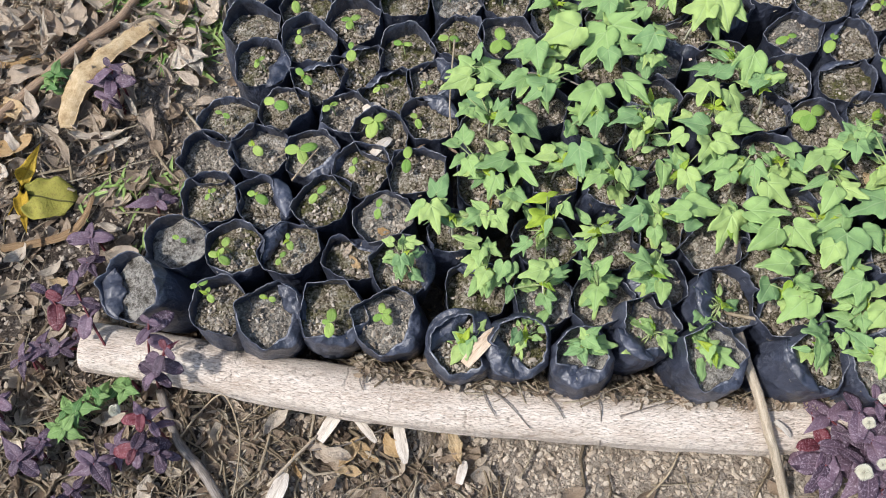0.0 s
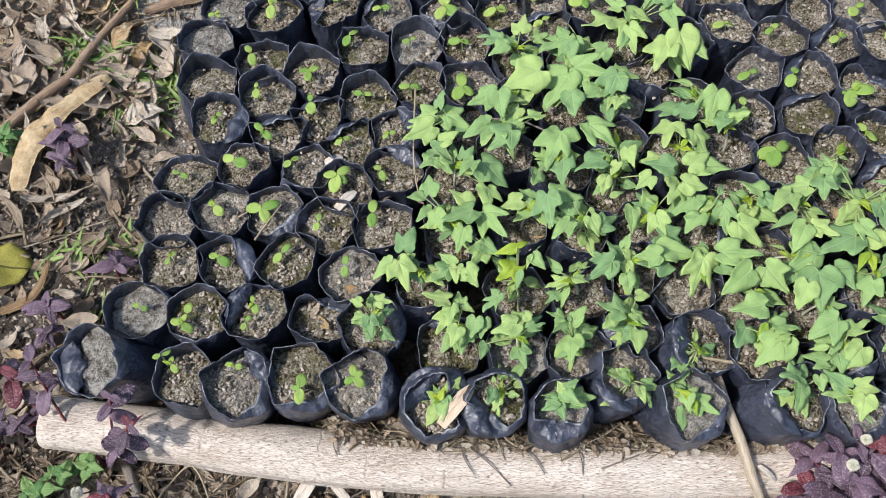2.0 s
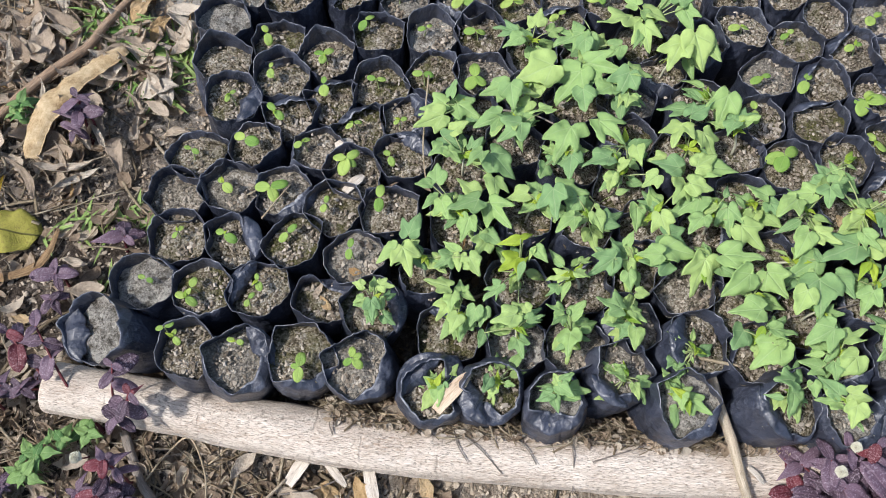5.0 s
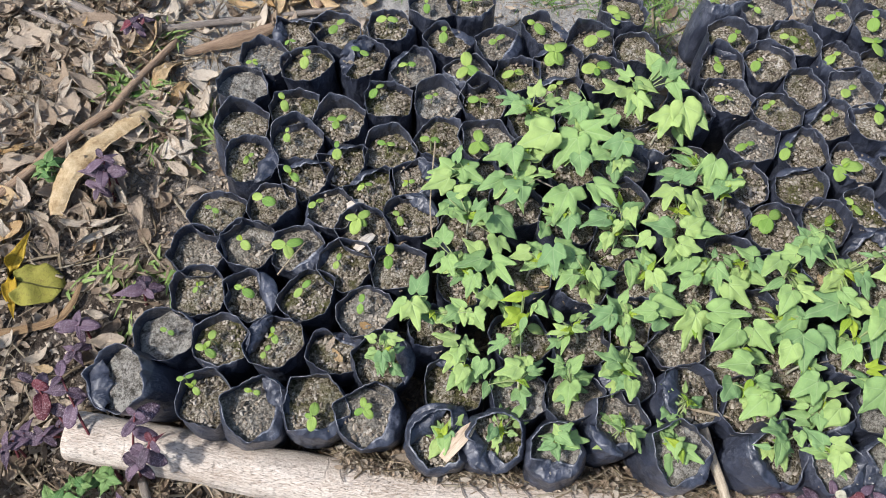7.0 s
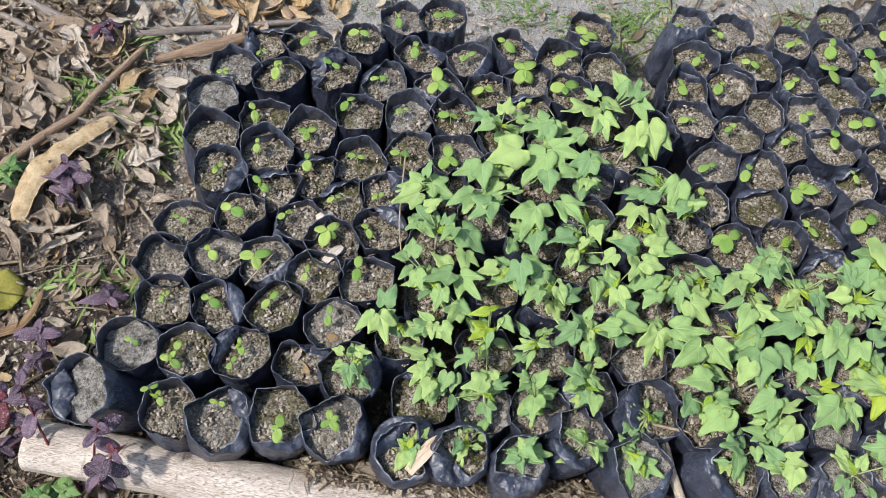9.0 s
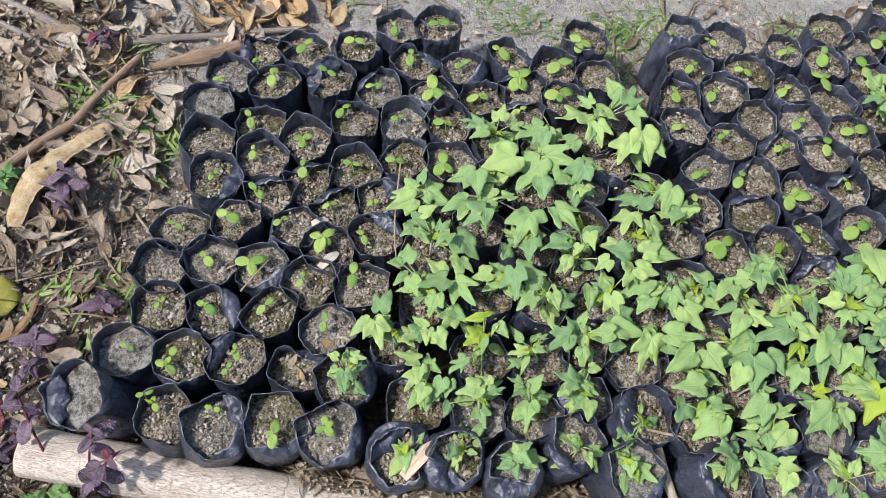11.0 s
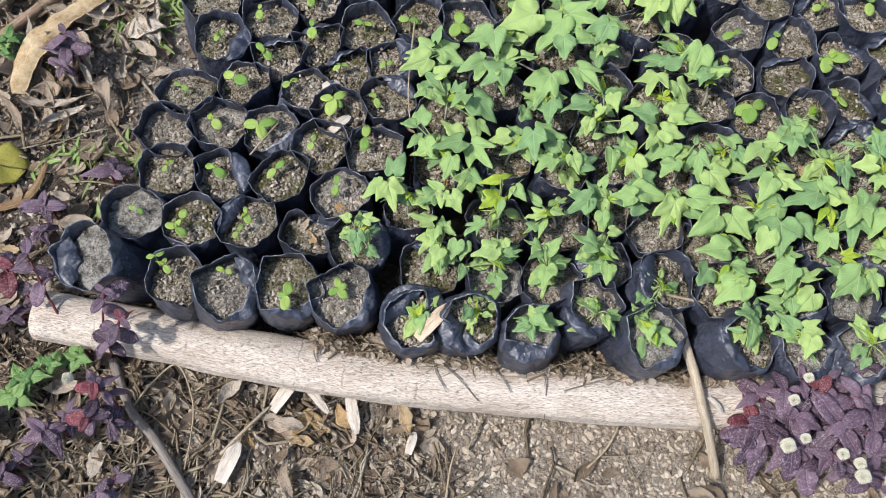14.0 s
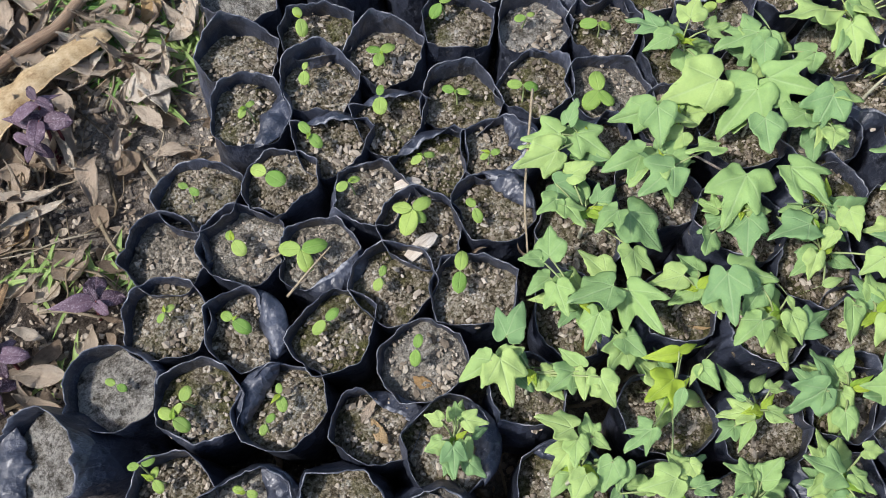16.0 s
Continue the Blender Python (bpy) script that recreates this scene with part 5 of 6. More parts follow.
sprout_at(0.876, 0.787, 0.874, 0.799, [(54, 0.015), (-124, 0.024)])
sprout_at(0.918, 0.854, 0.893, 0.857, [(-162, 0.011), (-18, 0.009)])
sprout_at(0.935, 0.744, 0.933, 0.759, [(86, 0.023), (-103, 0.023)])
sprout_at(0.952, 0.802, 0.986, 0.806, [(27, 0.02), (-146, 0.024)])
sprout_at(0.584, 0.711, 0.573, 0.708, [(180, 0.016), (-27, 0.012)])
sprout_at(0.645, 0.666, 0.629, 0.675, [(-153, 0.012), (18, 0.009)])
sprout_at(0.784, 0.739, 0.774, 0.743, [(-153, 0.02), (18, 0.011)])
sprout_at(0.844, 0.705, 0.845, 0.749, [(112, 0.019), (-88, 0.024), (27, 0.02)])
sprout_at(0.778, 0.677, 0.765, 0.673, [(-153, 0.02), (30, 0.014)])
sprout_at(0.716, 0.634, 0.715, 0.634, [(-167, 0.016), (9, 0.011)])
sprout_at(0.783, 0.61, 0.789, 0.622, [(58, 0.017), (-122, 0.023)])
sprout_at(0.848, 0.637, 0.845, 0.637, [(170, 0.02), (3, 0.024)])
sprout_at(0.586, 0.623, 0.567, 0.617, [(-162, 0.017), (0, 0.012)])
sprout_at(0.651, 0.592, 0.626, 0.597, [(45, 0.015), (-132, 0.021)])
sprout_at(0.718, 0.55, 0.69, 0.545, [(164, 0.013), (37, 0.018), (-18, 0.024), (-132, 0.024)])
sprout_at(0.789, 0.538, 0.785, 0.55, [(90, 0.009), (-104, 0.014)])
sprout_at(0.546, 0.556, 0.537, 0.568, [(82, 0.012), (-107, 0.018)])
sprout_at(0.697, 0.473, 0.675, 0.482, [(104, 0.014), (-84, 0.018)])
sprout_at(0.774, 0.472, 0.76, 0.468, [(-163, 0.024), (15, 0.02)])
sprout_at(0.553, 0.48, 0.549, 0.492, [(180, 0.024), (14, 0.022), (-132, 0.024)])
for bag, r, sort, done in list(BAGS.values()):
    if not done and sort in "sc":
        sprout(bag, r)
    elif not done and sort == "p":
        plant(bag, r)


# ---- the log along the front of the bed ----
LOG = [(-0.475, 0.447, 0.03), (-0.339, 0.387, 0.034), (-0.166, 0.307, 0.036), (-0.023, 0.25, 0.036), (0.121, 0.201, 0.036), (0.303, 0.143, 0.036), (0.45, 0.105, 0.036), (0.62, 0.06, 0.036), (0.82, 0.02, 0.036)]
log = part("log", tube("log", LOG, 0.034, 0.036, 48, 16, 0.05, 0.03, 3), LOG_WOOD)
tagged(log, "pale peeled tree log edging the seedling bed", "log")


def log_gap(x, y):
    """Distance from the log's middle line, in plan."""
    best = 9.0
    for a, b in zip(LOG, LOG[1:]):
        dx, dy = b[0] - a[0], b[1] - a[1]
        t = max(0.0, min(1.0, ((x - a[0]) * dx + (y - a[1]) * dy) / (dx * dx + dy * dy)))
        best = min(best, math.hypot(x - a[0] - t * dx, y - a[1] - t * dy))
    return best


BAG_XY = np.array(list(BAGS))


def open_ground(x, y, bag_gap=0.036, log_room=0.03):
    return float(np.min((BAG_XY[:, 0] - x) ** 2 + (BAG_XY[:, 1] - y) ** 2)) > bag_gap ** 2 and log_gap(x, y) > log_room


# ---- loose wood: branches, sticks, bark ----
def rod(name, pts, r0, r1, material, label, category, rough=0.12, segs=10, knots=0.15):
    ob = part(name, tube(name, pts, r0, r1, segs, 6, rough, knots, len(bpy.data.objects) % 17), material)
    return tagged(ob, label, category)


def laid(pts, r):
    """Points in plan, laid on the ground for a rod of that radius."""
    return [(x, y, max(0.0, bed_height(x, y)) + r * 1.0) for x, y in pts]


rod("branch", laid([(-0.60, 1.40), (-0.517, 1.335), (-0.446, 1.274), (-0.383, 1.219), (-0.319, 1.19), (-0.272, 1.176), (-0.201, 1.172), (-0.104, 1.163), (-0.031, 1.159), (0.03, 1.151)], 0.011), 0.009, 0.005, TWIG_WOOD, "bare grey fallen branch lying on the leaf litter", "branch")
rod("branch", laid([(-0.62, 1.37), (-0.557, 1.31), (-0.48, 1.24), (-0.422, 1.179), (-0.366, 1.109), (-0.329, 1.055), (-0.292, 1.006), (-0.255, 0.97)], 0.009), 0.007, 0.005, TWIG_WOOD, "slim grey fallen branch lying on the litter", "branch")
rod("stick", [(-0.62, 0.86, 0.016), (-0.544, 0.913, 0.02), (-0.493, 0.949, 0.024), (-0.439, 0.983, 0.026), (-0.395, 1.006, 0.028), (-0.36, 1.05, 0.026), (-0.324, 1.091, 0.022), (-0.274, 1.144, 0.018)], 0.009, 0.006, BARK, "brown crooked stick lying over dry leaves", "stick")
rod("stick", laid([(-0.402, 0.896), (-0.364, 0.895), (-0.321, 0.899)], 0.005), 0.0035, 0.003, TWIG_WOOD, "short thin grey stick on the ground", "stick")
rod("stick", laid([(-0.62, 1.0), (-0.55, 0.985), (-0.47, 0.975)], 0.006), 0.006, 0.004, TWIG_WOOD, "straight grey-brown stick among dry leaves", "stick")
rod("stick", [(-0.394, 0.369, 0.012), (-0.378, 0.297, 0.012), (-0.349, 0.246, 0.012), (-0.315, 0.165, 0.012), (-0.29, 0.10, 0.01)], 0.006, 0.0065, TWIG_WOOD, "dark grey crooked stick below the log", "stick")
rod("stick", [(0.35, 0.248, 0.115), (0.351, 0.202, 0.1), (0.354, 0.16, 0.088), (0.353, 0.137, 0.084), (0.352, 0.108, 0.077), (0.356, 0.091, 0.062), (0.365, 0.027, 0.008)], 0.0065, 0.0058, STICK_WOOD, "tan straight stick leaning over the log", "stick", 0.06)
rod("stick", [(0.318, 0.268, 0.128), (0.345, 0.255, 0.126), (0.385, 0.236, 0.124)], 0.0024, 0.002, STRAW, "short pale stick lying across a bag", "stick", 0.06)


def strip(name, pts, width, curl, material, label, category):
    """A long curled shell of bark or sheath: an open trough of thin material along pts."""
    line, verts, faces, uvs = spline(pts, 6), [], [], []
    n, segs = len(line), 10
    for side in (0, 1):
        L = 0.0
        for i, p in enumerate(line):
            d = (line[min(i + 1, n - 1)] - line[max(i - 1, 0)]).normalized()
            a = d.cross(Vector((0, 0, 1))).normalized()
            b = a.cross(d)
            f = i / (n - 1)
            w = width * (0.16 + 0.84 * math.sin(math.pi * min(1.0, max(0.0, 0.08 + f * 0.86))) ** 0.6) * (1 + 0.3 * noise.noise(p * 30) + 0.2 * noise.noise(p * 120))
            L += (p - line[max(i - 1, 0)]).length
            for k in range(segs + 1):
                t = (k / segs - 0.5) * curl
                rr = w / curl * (1 + 0.10 * noise.noise(p * 55 + Vector((0, 0, t * 1.6)))) - side * 0.0014
                verts.append(p + a * math.sin(t) * rr + b * (math.cos(t) * rr - w / curl * 0.6))
                uvs.append((L, k / segs * 0.2))
    m = n * (segs + 1)
    for i in range(n - 1):
        for k in range(segs):
            q = (i * (segs + 1) + k, i * (segs + 1) + k + 1, (i + 1) * (segs + 1) + k + 1, (i + 1) * (segs + 1) + k)
            faces += [q, tuple(v + m for v in reversed(q))]
        for k in (0, segs):
            a, b = i * (segs + 1) + k, (i + 1) * (segs + 1) + k
            faces.append((a, b, b + m, a + m))
    for i in (0, n - 1):
        for k in range(segs):
            a = i * (segs + 1) + k
            faces.append((a, a + 1, a + 1 + m, a + m))
    ob = part(name, solid(name, verts, faces, uvs), material)
    return tagged(ob, label, category)


strip("bark_strip", [(-0.497, 0.822, 0.016), (-0.488, 0.848, 0.022), (-0.468, 0.885, 0.028), (-0.428, 0.928, 0.030), (-0.381, 0.958, 0.028), (-0.335, 0.985, 0.026)], 0.044, 1.35, SHEATH, "large pale tan curled sheath of bark", "bark")
strip("bark_strip", [(-0.265, 1.112, 0.018), (-0.194, 1.12, 0.02), (-0.133, 1.128, 0.02), (-0.075, 1.14, 0.018)], 0.042, 3.4, BARK, "rolled tan-brown strip of dry bark", "bark")
strip("bark_strip", [(-0.64, 0.645, 0.012), (-0.59, 0.638, 0.014), (-0.545, 0.634, 0.015), (-0.505, 0.637, 0.016), (-0.480, 0.655, 0.018), (-0.462, 0.69, 0.020)], 0.017, 1.8, ORANGE_BARK, "long orange-brown curled dry leaf sheath", "bark")
strip("bark_strip", [(-0.135, 1.275, 0.014), (-0.116, 1.235, 0.018), (-0.088, 1.20, 0.014)], 0.035, 2.8, ORANGE_BARK, "curled orange-brown strip of dry bark", "bark")
strip("bark_strip", [(-0.05, 1.26, 0.012), (-0.03, 1.218, 0.016), (-0.005, 1.165, 0.014)], 0.028, 2.8, BARK, "curled brown strip of dry bark beside the branch", "bark")
strip("bark_strip", [(0.045, 1.035, 0.012), (0.048, 1.06, 0.02), (0.052, 1.10, 0.014)], 0.022, 2.0, ORANGE_BARK, "small brown curled bark piece behind a bag", "bark")


def chip(x, y, z, az, length, wide, material, label, tip=0.0):
    v, f, uv = [], [], []
    n = 8
    for i in range(n + 1):
        q = i / n
        w = wide * (0.75 + 0.25 * math.sin(q * 3.0)) * (1 - 0.5 * max(0, q - 0.8) / 0.2)
        for s, h in ((-1, 0), (1, 0), (1, 0.0025), (-1, 0.0025)):
            v.append(((q - 0.5) * length, s * w / 2, h + 0.004 * math.sin(q * 3.1)))
            uv.append((q * length, s * 0.02 + h))
    for i in range(n):
        for k in range(4):
            f.append((i * 4 + k, i * 4 + (k + 1) % 4, i * 4 + 4 + (k + 1) % 4, i * 4 + 4 + k))
    f += [(3, 2, 1, 0), tuple(n * 4 + k for k in range(4))]
    ob = part("wood_chip", solid("wood_chip", v, f, uv, False), material, None, "", Matrix.Translation((x, y, z)) @ Euler((0, radians(tip), radians(az))).to_matrix().to_4x4())
    return tagged(ob, label, "wood chip")


chip(0.037, 0.287, 0.137, 34, 0.060, 0.017, WOOD_CHIP, "fresh pale wood chip resting across a bag's rim", -4)
chip(-0.023, 0.6, 0.119, 32, 0.036, 0.014, PALE_WOOD, "small grey-white bark chip on bag soil")
chip(-0.024, 0.666, 0.119, 2, 0.026, 0.010, PALE_WOOD, "small pale bark chip on bag soil")


for x, y, az, length, wide in ((-0.173, 0.268, 43, 0.055, 0.018), (-0.132, 0.252, -63, 0.052, 0.011), (-0.088, 0.224, -91, 0.062, 0.016), (-0.258, 0.196, 55, 0.055, 0.021), (-0.02, 0.165, 60, 0.03, 0.012)):
    chip(x, y, 0.012, az, length, wide, PALE_WOOD, "pale grey sliver of dry wood in the litter")
chip(0.371, 0.114, 0.074, -62, 0.026, 0.006, PALE_WOOD, "small pale wood sliver lying on the log", 8)


def twig(pts, r, material, label, name="twig", category="twig"):
    return rod(name, pts, r, r * 0.7, material, label, category, 0.1, 6, 0.1)


for pts in ([(0.030, 0.262), (0.055, 0.225), (0.075, 0.190)], [(0.168, 0.222), (0.165, 0.19), (0.155, 0.150)], [(0.185, 0.176), (0.25, 0.180), (0.315, 0.192)], [(0.10, 0.235), (0.112, 0.21), (0.118, 0.19)], [(0.03, 0.255), (0.03, 0.235), (0.036, 0.215)],
            [(0.325, 0.205), (0.38, 0.168), (0.455, 0.135)], [(-0.115, 0.315), (-0.12, 0.30), (-0.118, 0.285)]):
    twig([(x, y, 0.036 + math.sqrt(max(0.0001, 0.0375 ** 2 - min(0.037, log_gap(x, y)) ** 2)) + 0.0015) for x, y in pts], 0.0010, TWIG_WOOD, "thin dark dead twig lying on the log")
twig([(0.112, 0.726, 0.15), (0.092, 0.664, 0.15), (0.078, 0.616, 0.142), (0.071, 0.571, 0.125)], 0.0014, STRAW, "thin pale dead stem standing among the bags")
twig([(0.200, 0.655, 0.135), (0.235, 0.635, 0.142), (0.262, 0.605, 0.148)], 0.0016, TWIG_WOOD, "thin pale dead stem among the seedlings")
twig([(-0.165, 0.612, 0.133), (-0.13, 0.618, 0.136), (-0.11, 0.60, 0.134)], 0.0011, STRAW, "thin dry grass stalk across bag rims")
twig([(-0.152, 0.575, 0.128), (-0.13, 0.592, 0.134), (-0.105, 0.612, 0.136)], 0.0014, STRAW, "thin dry grass stalk across bag rims")
twig([(-0.374, 0.298, 0.012), (-0.338, 0.321, 0.03), (-0.302, 0.333, 0.04), (-0.29, 0.28, 0.034), (-0.302, 0.235, 0.022), (-0.317, 0.201, 0.01)], 0.0015, STRAW, "long dry stalk bent in an arc")
twig([(-0.268, 0.208, 0.014), (-0.23, 0.233, 0.018), (-0.194, 0.256, 0.016)], 0.0026, STICK_WOOD, "pale straight stalk in the litter")
twig([(-0.29, 0.30, 0.012), (-0.25, 0.315, 0.016), (-0.20, 0.29, 0.014)], 0.0013, STRAW, "thin dry stalk beside the log")
twig([(0.009, 0.087, 0.010), (0.022, 0.12, 0.013), (0.038, 0.147, 0.010)], 0.0016, STRAW, "pale straw lying on the bare earth")
twig([(0.20, 0.08, 0.010), (0.235, 0.10, 0.012), (0.26, 0.125, 0.010)], 0.0018, STRAW, "thin tan stalk on the bare earth")
twig([(-0.205, 0.24, 0.012), (-0.16, 0.235, 0.018), (-0.10, 0.245, 0.014)], 0.0014, TWIG_WOOD, "thin grey twig across the litter")
twig([(0.47, 0.28, 0.125), (0.55, 0.275, 0.13), (0.66, 0.285, 0.13)], 0.0012, TWIG_WOOD, "long thin dead twig across bag rims")


# ---- dry leaves ----
def curled(seed, width, roll, bend, twist=0.0, n=14, k=8):
    verts, faces, uvs = [], [], []
    for side in (0, 1):
        for i in range(n + 1):
            q = i / n
            w = width * math.sin(math.pi * min(0.985, max(0.02, q)) ** 0.85) ** 0.8 * (1 + 0.38 * noise.noise(Vector((q * 5, seed, 1))) + 0.16 * noise.noise(Vector((q * 14, seed, 4))))
            for j in range(k + 1):
                s = (j / k - 0.5) * 2
                t = s * roll * (0.7 + 0.6 * q)
                rr = w * 0.5 / roll
                x, z = rr * math.sin(t), rr * (1 - math.cos(t))
                z += bend * ((q - 0.45) ** 2 * 2.2 - 0.12) + 0.07 * noise.noise(Vector((q * 4, s * 1.5, seed))) + 0.035 * noise.noise(Vector((q * 9, s * 3.5, seed))) + 0.02 * noise.noise(Vector((q * 19, s * 6, seed)))
                x += 0.12 * width * math.sin(q * 3.0 + seed)
                c, sn = math.cos(twist * (q - 0.5)), math.sin(twist * (q - 0.5))
                verts.append((x * c - z * sn, (q - 0.5), x * sn + z * c - side * 0.008))
                uvs.append((s * 0.2, q))
    m = (n + 1) * (k + 1)
    for i in range(n):
        for j in range(k):
            a = i * (k + 1) + j
            q = (a, a + 1, a + k + 2, a + k + 1)
            faces += [q, tuple(v + m for v in reversed(q))]
    edge = [j for j in range(k + 1)] + [i * (k + 1) + k for i in range(1, n + 1)] + [n * (k + 1) + j for j in range(k - 1, -1, -1)] + [i * (k + 1) for i in range(n - 1, 0, -1)]
    for a, b in zip(edge, edge[1:] + edge[:1]):
        faces.append((b, a, a + m, b + m))
    return solid("dry_leaf", verts, faces, uvs)


DRY = [curled(i, w, ro, be, tw) for i, (w, ro, be, tw) in enumerate(((0.42, 0.5, 0.3, 0.4), (0.30, 0.9, 0.5, -0.9), (0.50, 0.4, 0.4, 0.3), (0.40, 1.1, -0.4, 0.6), (0.28, 0.7, -0.5, 1.0), (0.54, 0.6, 0.3, -0.5), (0.46, 0.9, 0.6, 0.5), (0.30, 1.9, 0.4, 0.5), (0.18, 0.6, 0.6, 1.2), (0.24, 1.5, 0.7, -1.2), (0.56, 0.5, -0.3, 0.7), (0.38, 0.8, 0.7, 0.4)))]
for k in DRY:
    k.materials.append(DRY_LEAF)
PALES = [k.copy() for k in DRY]
for k in PALES:
    k.materials.clear()
    k.materials.append(PALE_LEAF)
ORANGE = [k.copy() for k in DRY]
for k in ORANGE:
    k.materials.clear()
    k.materials.append(ORANGE_LEAF)


def dry_leaf(x, y, size, az, meshes=DRY, lift=0.0, label="dry curled tan fallen leaf on the ground", r=rng):
    m = Matrix.Translation((x, y, max(0, bed_height(x, y)) + 0.006 + size * 0.05 + lift)) @ Euler((r.uniform(-0.25, 0.25), r.uniform(-0.35, 0.35), radians(az))).to_matrix().to_4x4() @ Matrix.Scale(size, 4)
    ob = part("dry_leaf", r.choice(meshes), None, None, "", m)
    return tagged(ob, label, "dry leaf", "fallen dry leaves")


for x, y, size, az in ((-0.375, 1.098, 0.07, 20), (-0.368, 0.976, 0.07, -60), (-0.299, 0.904, 0.075, 85), (-0.274, 0.925, 0.07, -20), (-0.306, 0.992, 0.06, 60), (-0.247, 0.98, 0.06, -40), (-0.223, 0.955, 0.055, 10), (-0.418, 1.038, 0.08, 45), (-0.46, 1.087, 0.08, -30), (-0.416, 0.957, 0.07, 80), (-0.326, 0.868, 0.06, 10), (-0.296, 0.859, 0.05, 40), (-0.429, 1.127, 0.08, 0), (-0.501, 1.029, 0.08, 70),
                       (-0.357, 0.981, 0.075, -50), (-0.301, 0.945, 0.085, 80), (-0.294, 0.905, 0.08, 5), (-0.285, 0.90, 0.07, 20), (-0.232, 1.045, 0.06, 70), (-0.235, 1.015, 0.06, 60), (-0.365, 0.80, 0.075, 0), (-0.42, 0.545, 0.06, 60), (-0.243, 0.287, 0.045, 120), (-0.187, 0.156, 0.05, 0), (-0.43, 0.76, 0.08, 100), (-0.50, 0.78, 0.08, 5), (-0.366, 0.978, 0.055, 60), (-0.296, 0.901, 0.055, 10), (-0.285, 0.951, 0.055, 80), (-0.325, 0.873, 0.07, 5), (-0.352, 0.955, 0.045, 130), (-0.335, 0.83, 0.06, -5), (-0.423, 0.581, 0.05, 70), (-0.436, 0.556, 0.045, 30), (-0.25, 0.985, 0.06, 40), (-0.235, 1.01, 0.05, 20),
                       (-0.47, 1.03, 0.09, 15), (-0.52, 1.0, 0.085, -10), (-0.43, 1.06, 0.08, 40), (-0.56, 0.94, 0.09, 80), (-0.39, 0.87, 0.07, 0), (-0.39, 0.83, 0.06, 10), (-0.42, 1.02, 0.06, -40), (-0.2, 0.45, 0.03, 0)):
    if open_ground(x, y, 0.04):
        dry_leaf(x, y, size, az, PALES, 0.012, "pale curled dry leaf on the litter")
for x, y, size, az in ((-0.298, 1.078, 0.10, -35), (-0.275, 1.03, 0.09, -30), (-0.25, 0.995, 0.08, -40), (-0.335, 1.15, 0.08, -60), (-0.119, 1.225, 0.11, 25), (-0.088, 1.25, 0.10, 15), (-0.068, 1.20, 0.09, -20), (-0.034, 1.21, 0.10, -35), (0.016, 1.213, 0.09, 10), (0.002, 1.17, 0.07, 40), (0.073, 1.187, 0.08, -15), (-0.15, 1.27, 0.09, 50), (-0.229, 0.222, 0.04, 20), (-0.157, 0.224, 0.045, -30), (-0.138, 0.22, 0.045, 40),
                       (-0.095, 1.257, 0.09, 10), (0.006, 1.246, 0.08, -20), (0.01, 1.193, 0.06, 30), (0.08, 1.223, 0.07, -60), (0.089, 1.168, 0.06, -20), (-0.15, 1.20, 0.07, 60), (-0.34, 1.14, 0.07, 20), (0.40, 0.985, 0.05, 80), (0.735, 0.935, 0.06, 60), (-0.10, 0.22, 0.04, 30), (-0.16, 0.20, 0.035, 70), (-0.02, 0.20, 0.05, 5)):
    if open_ground(x, y, 0.03):
        dry_leaf(x, y, size, az, ORANGE, 0.004, "orange-brown dry fallen leaf on the ground")
# the many others: thick at the far left, thinner round the front
placed = 0
while placed < 225:
    x, y = rng.uniform(-0.85, 0.15), rng.uniform(-0.1, 1.5)
    thick = 1.0 if (x < -0.3 and y > 0.93 + 0.1 * noise.noise(Vector((x * 6, y * 6, 0)))) or (x < -0.42 and y > 0.75) else 0.14 if x < -0.40 and y > 0.45 else 0.45 if x < -0.40 else 0.22 if (y < 0.35 and x < -0.03) else 0.25 if (y > 1.13 and x < 0.1) else 0.03
    if rng.random() < thick and open_ground(x, y, 0.055, 0.055) and math.hypot(x + 0.53, y - 0.72) > 0.075:
        dry_leaf(x, y, rng.choice((0.03, 0.04, 0.05, 0.06, 0.07, 0.085)) if y > 0.75 else rng.uniform(0.022, 0.05), rng.uniform(0, 360), DRY if rng.random() < 0.62 else PALES if rng.random() < 0.7 else ORANGE, rng.uniform(0, 0.014))
        placed += 1
twig([(-0.055, 0.30, 0.062), (-0.03, 0.29, 0.066)], 0.001, STRAW, "short dry stalk between bag and log")
dry_leaf(-0.036, 0.298, 0.038, 50, DRY, 0.045, "pale crumpled dry leaf wedged between bag and log")
dry_leaf(-0.118, 0.398, 0.034, 100, DRY, 0.09, "small brown dry leaf wedged between bags")
dry_leaf(0.235, 0.262, 0.034, 100, ORANGE, 0.055, "small brown dry leaf wedged between bags")

for i, (x, y) in enumerate([(0.101, 0.862), (-0.047, 0.476), (-0.097, 0.46), (-0.091, 0.44), (0.09, 0.498), (0.1, 0.481), (0.07, 0.572), (0.422, 0.536), (0.361, 0.478), (0.204, 0.472), (0.022, 0.583), (0.59, 0.384), (0.608, 0.366)]):
    dry_leaf(x, y, 0.016 + 0.004 * (i % 4), i * 67, ORANGE if i % 2 else DRY, SOIL_Z - 0.004, "small brown scrap of dry leaf on bag soil")

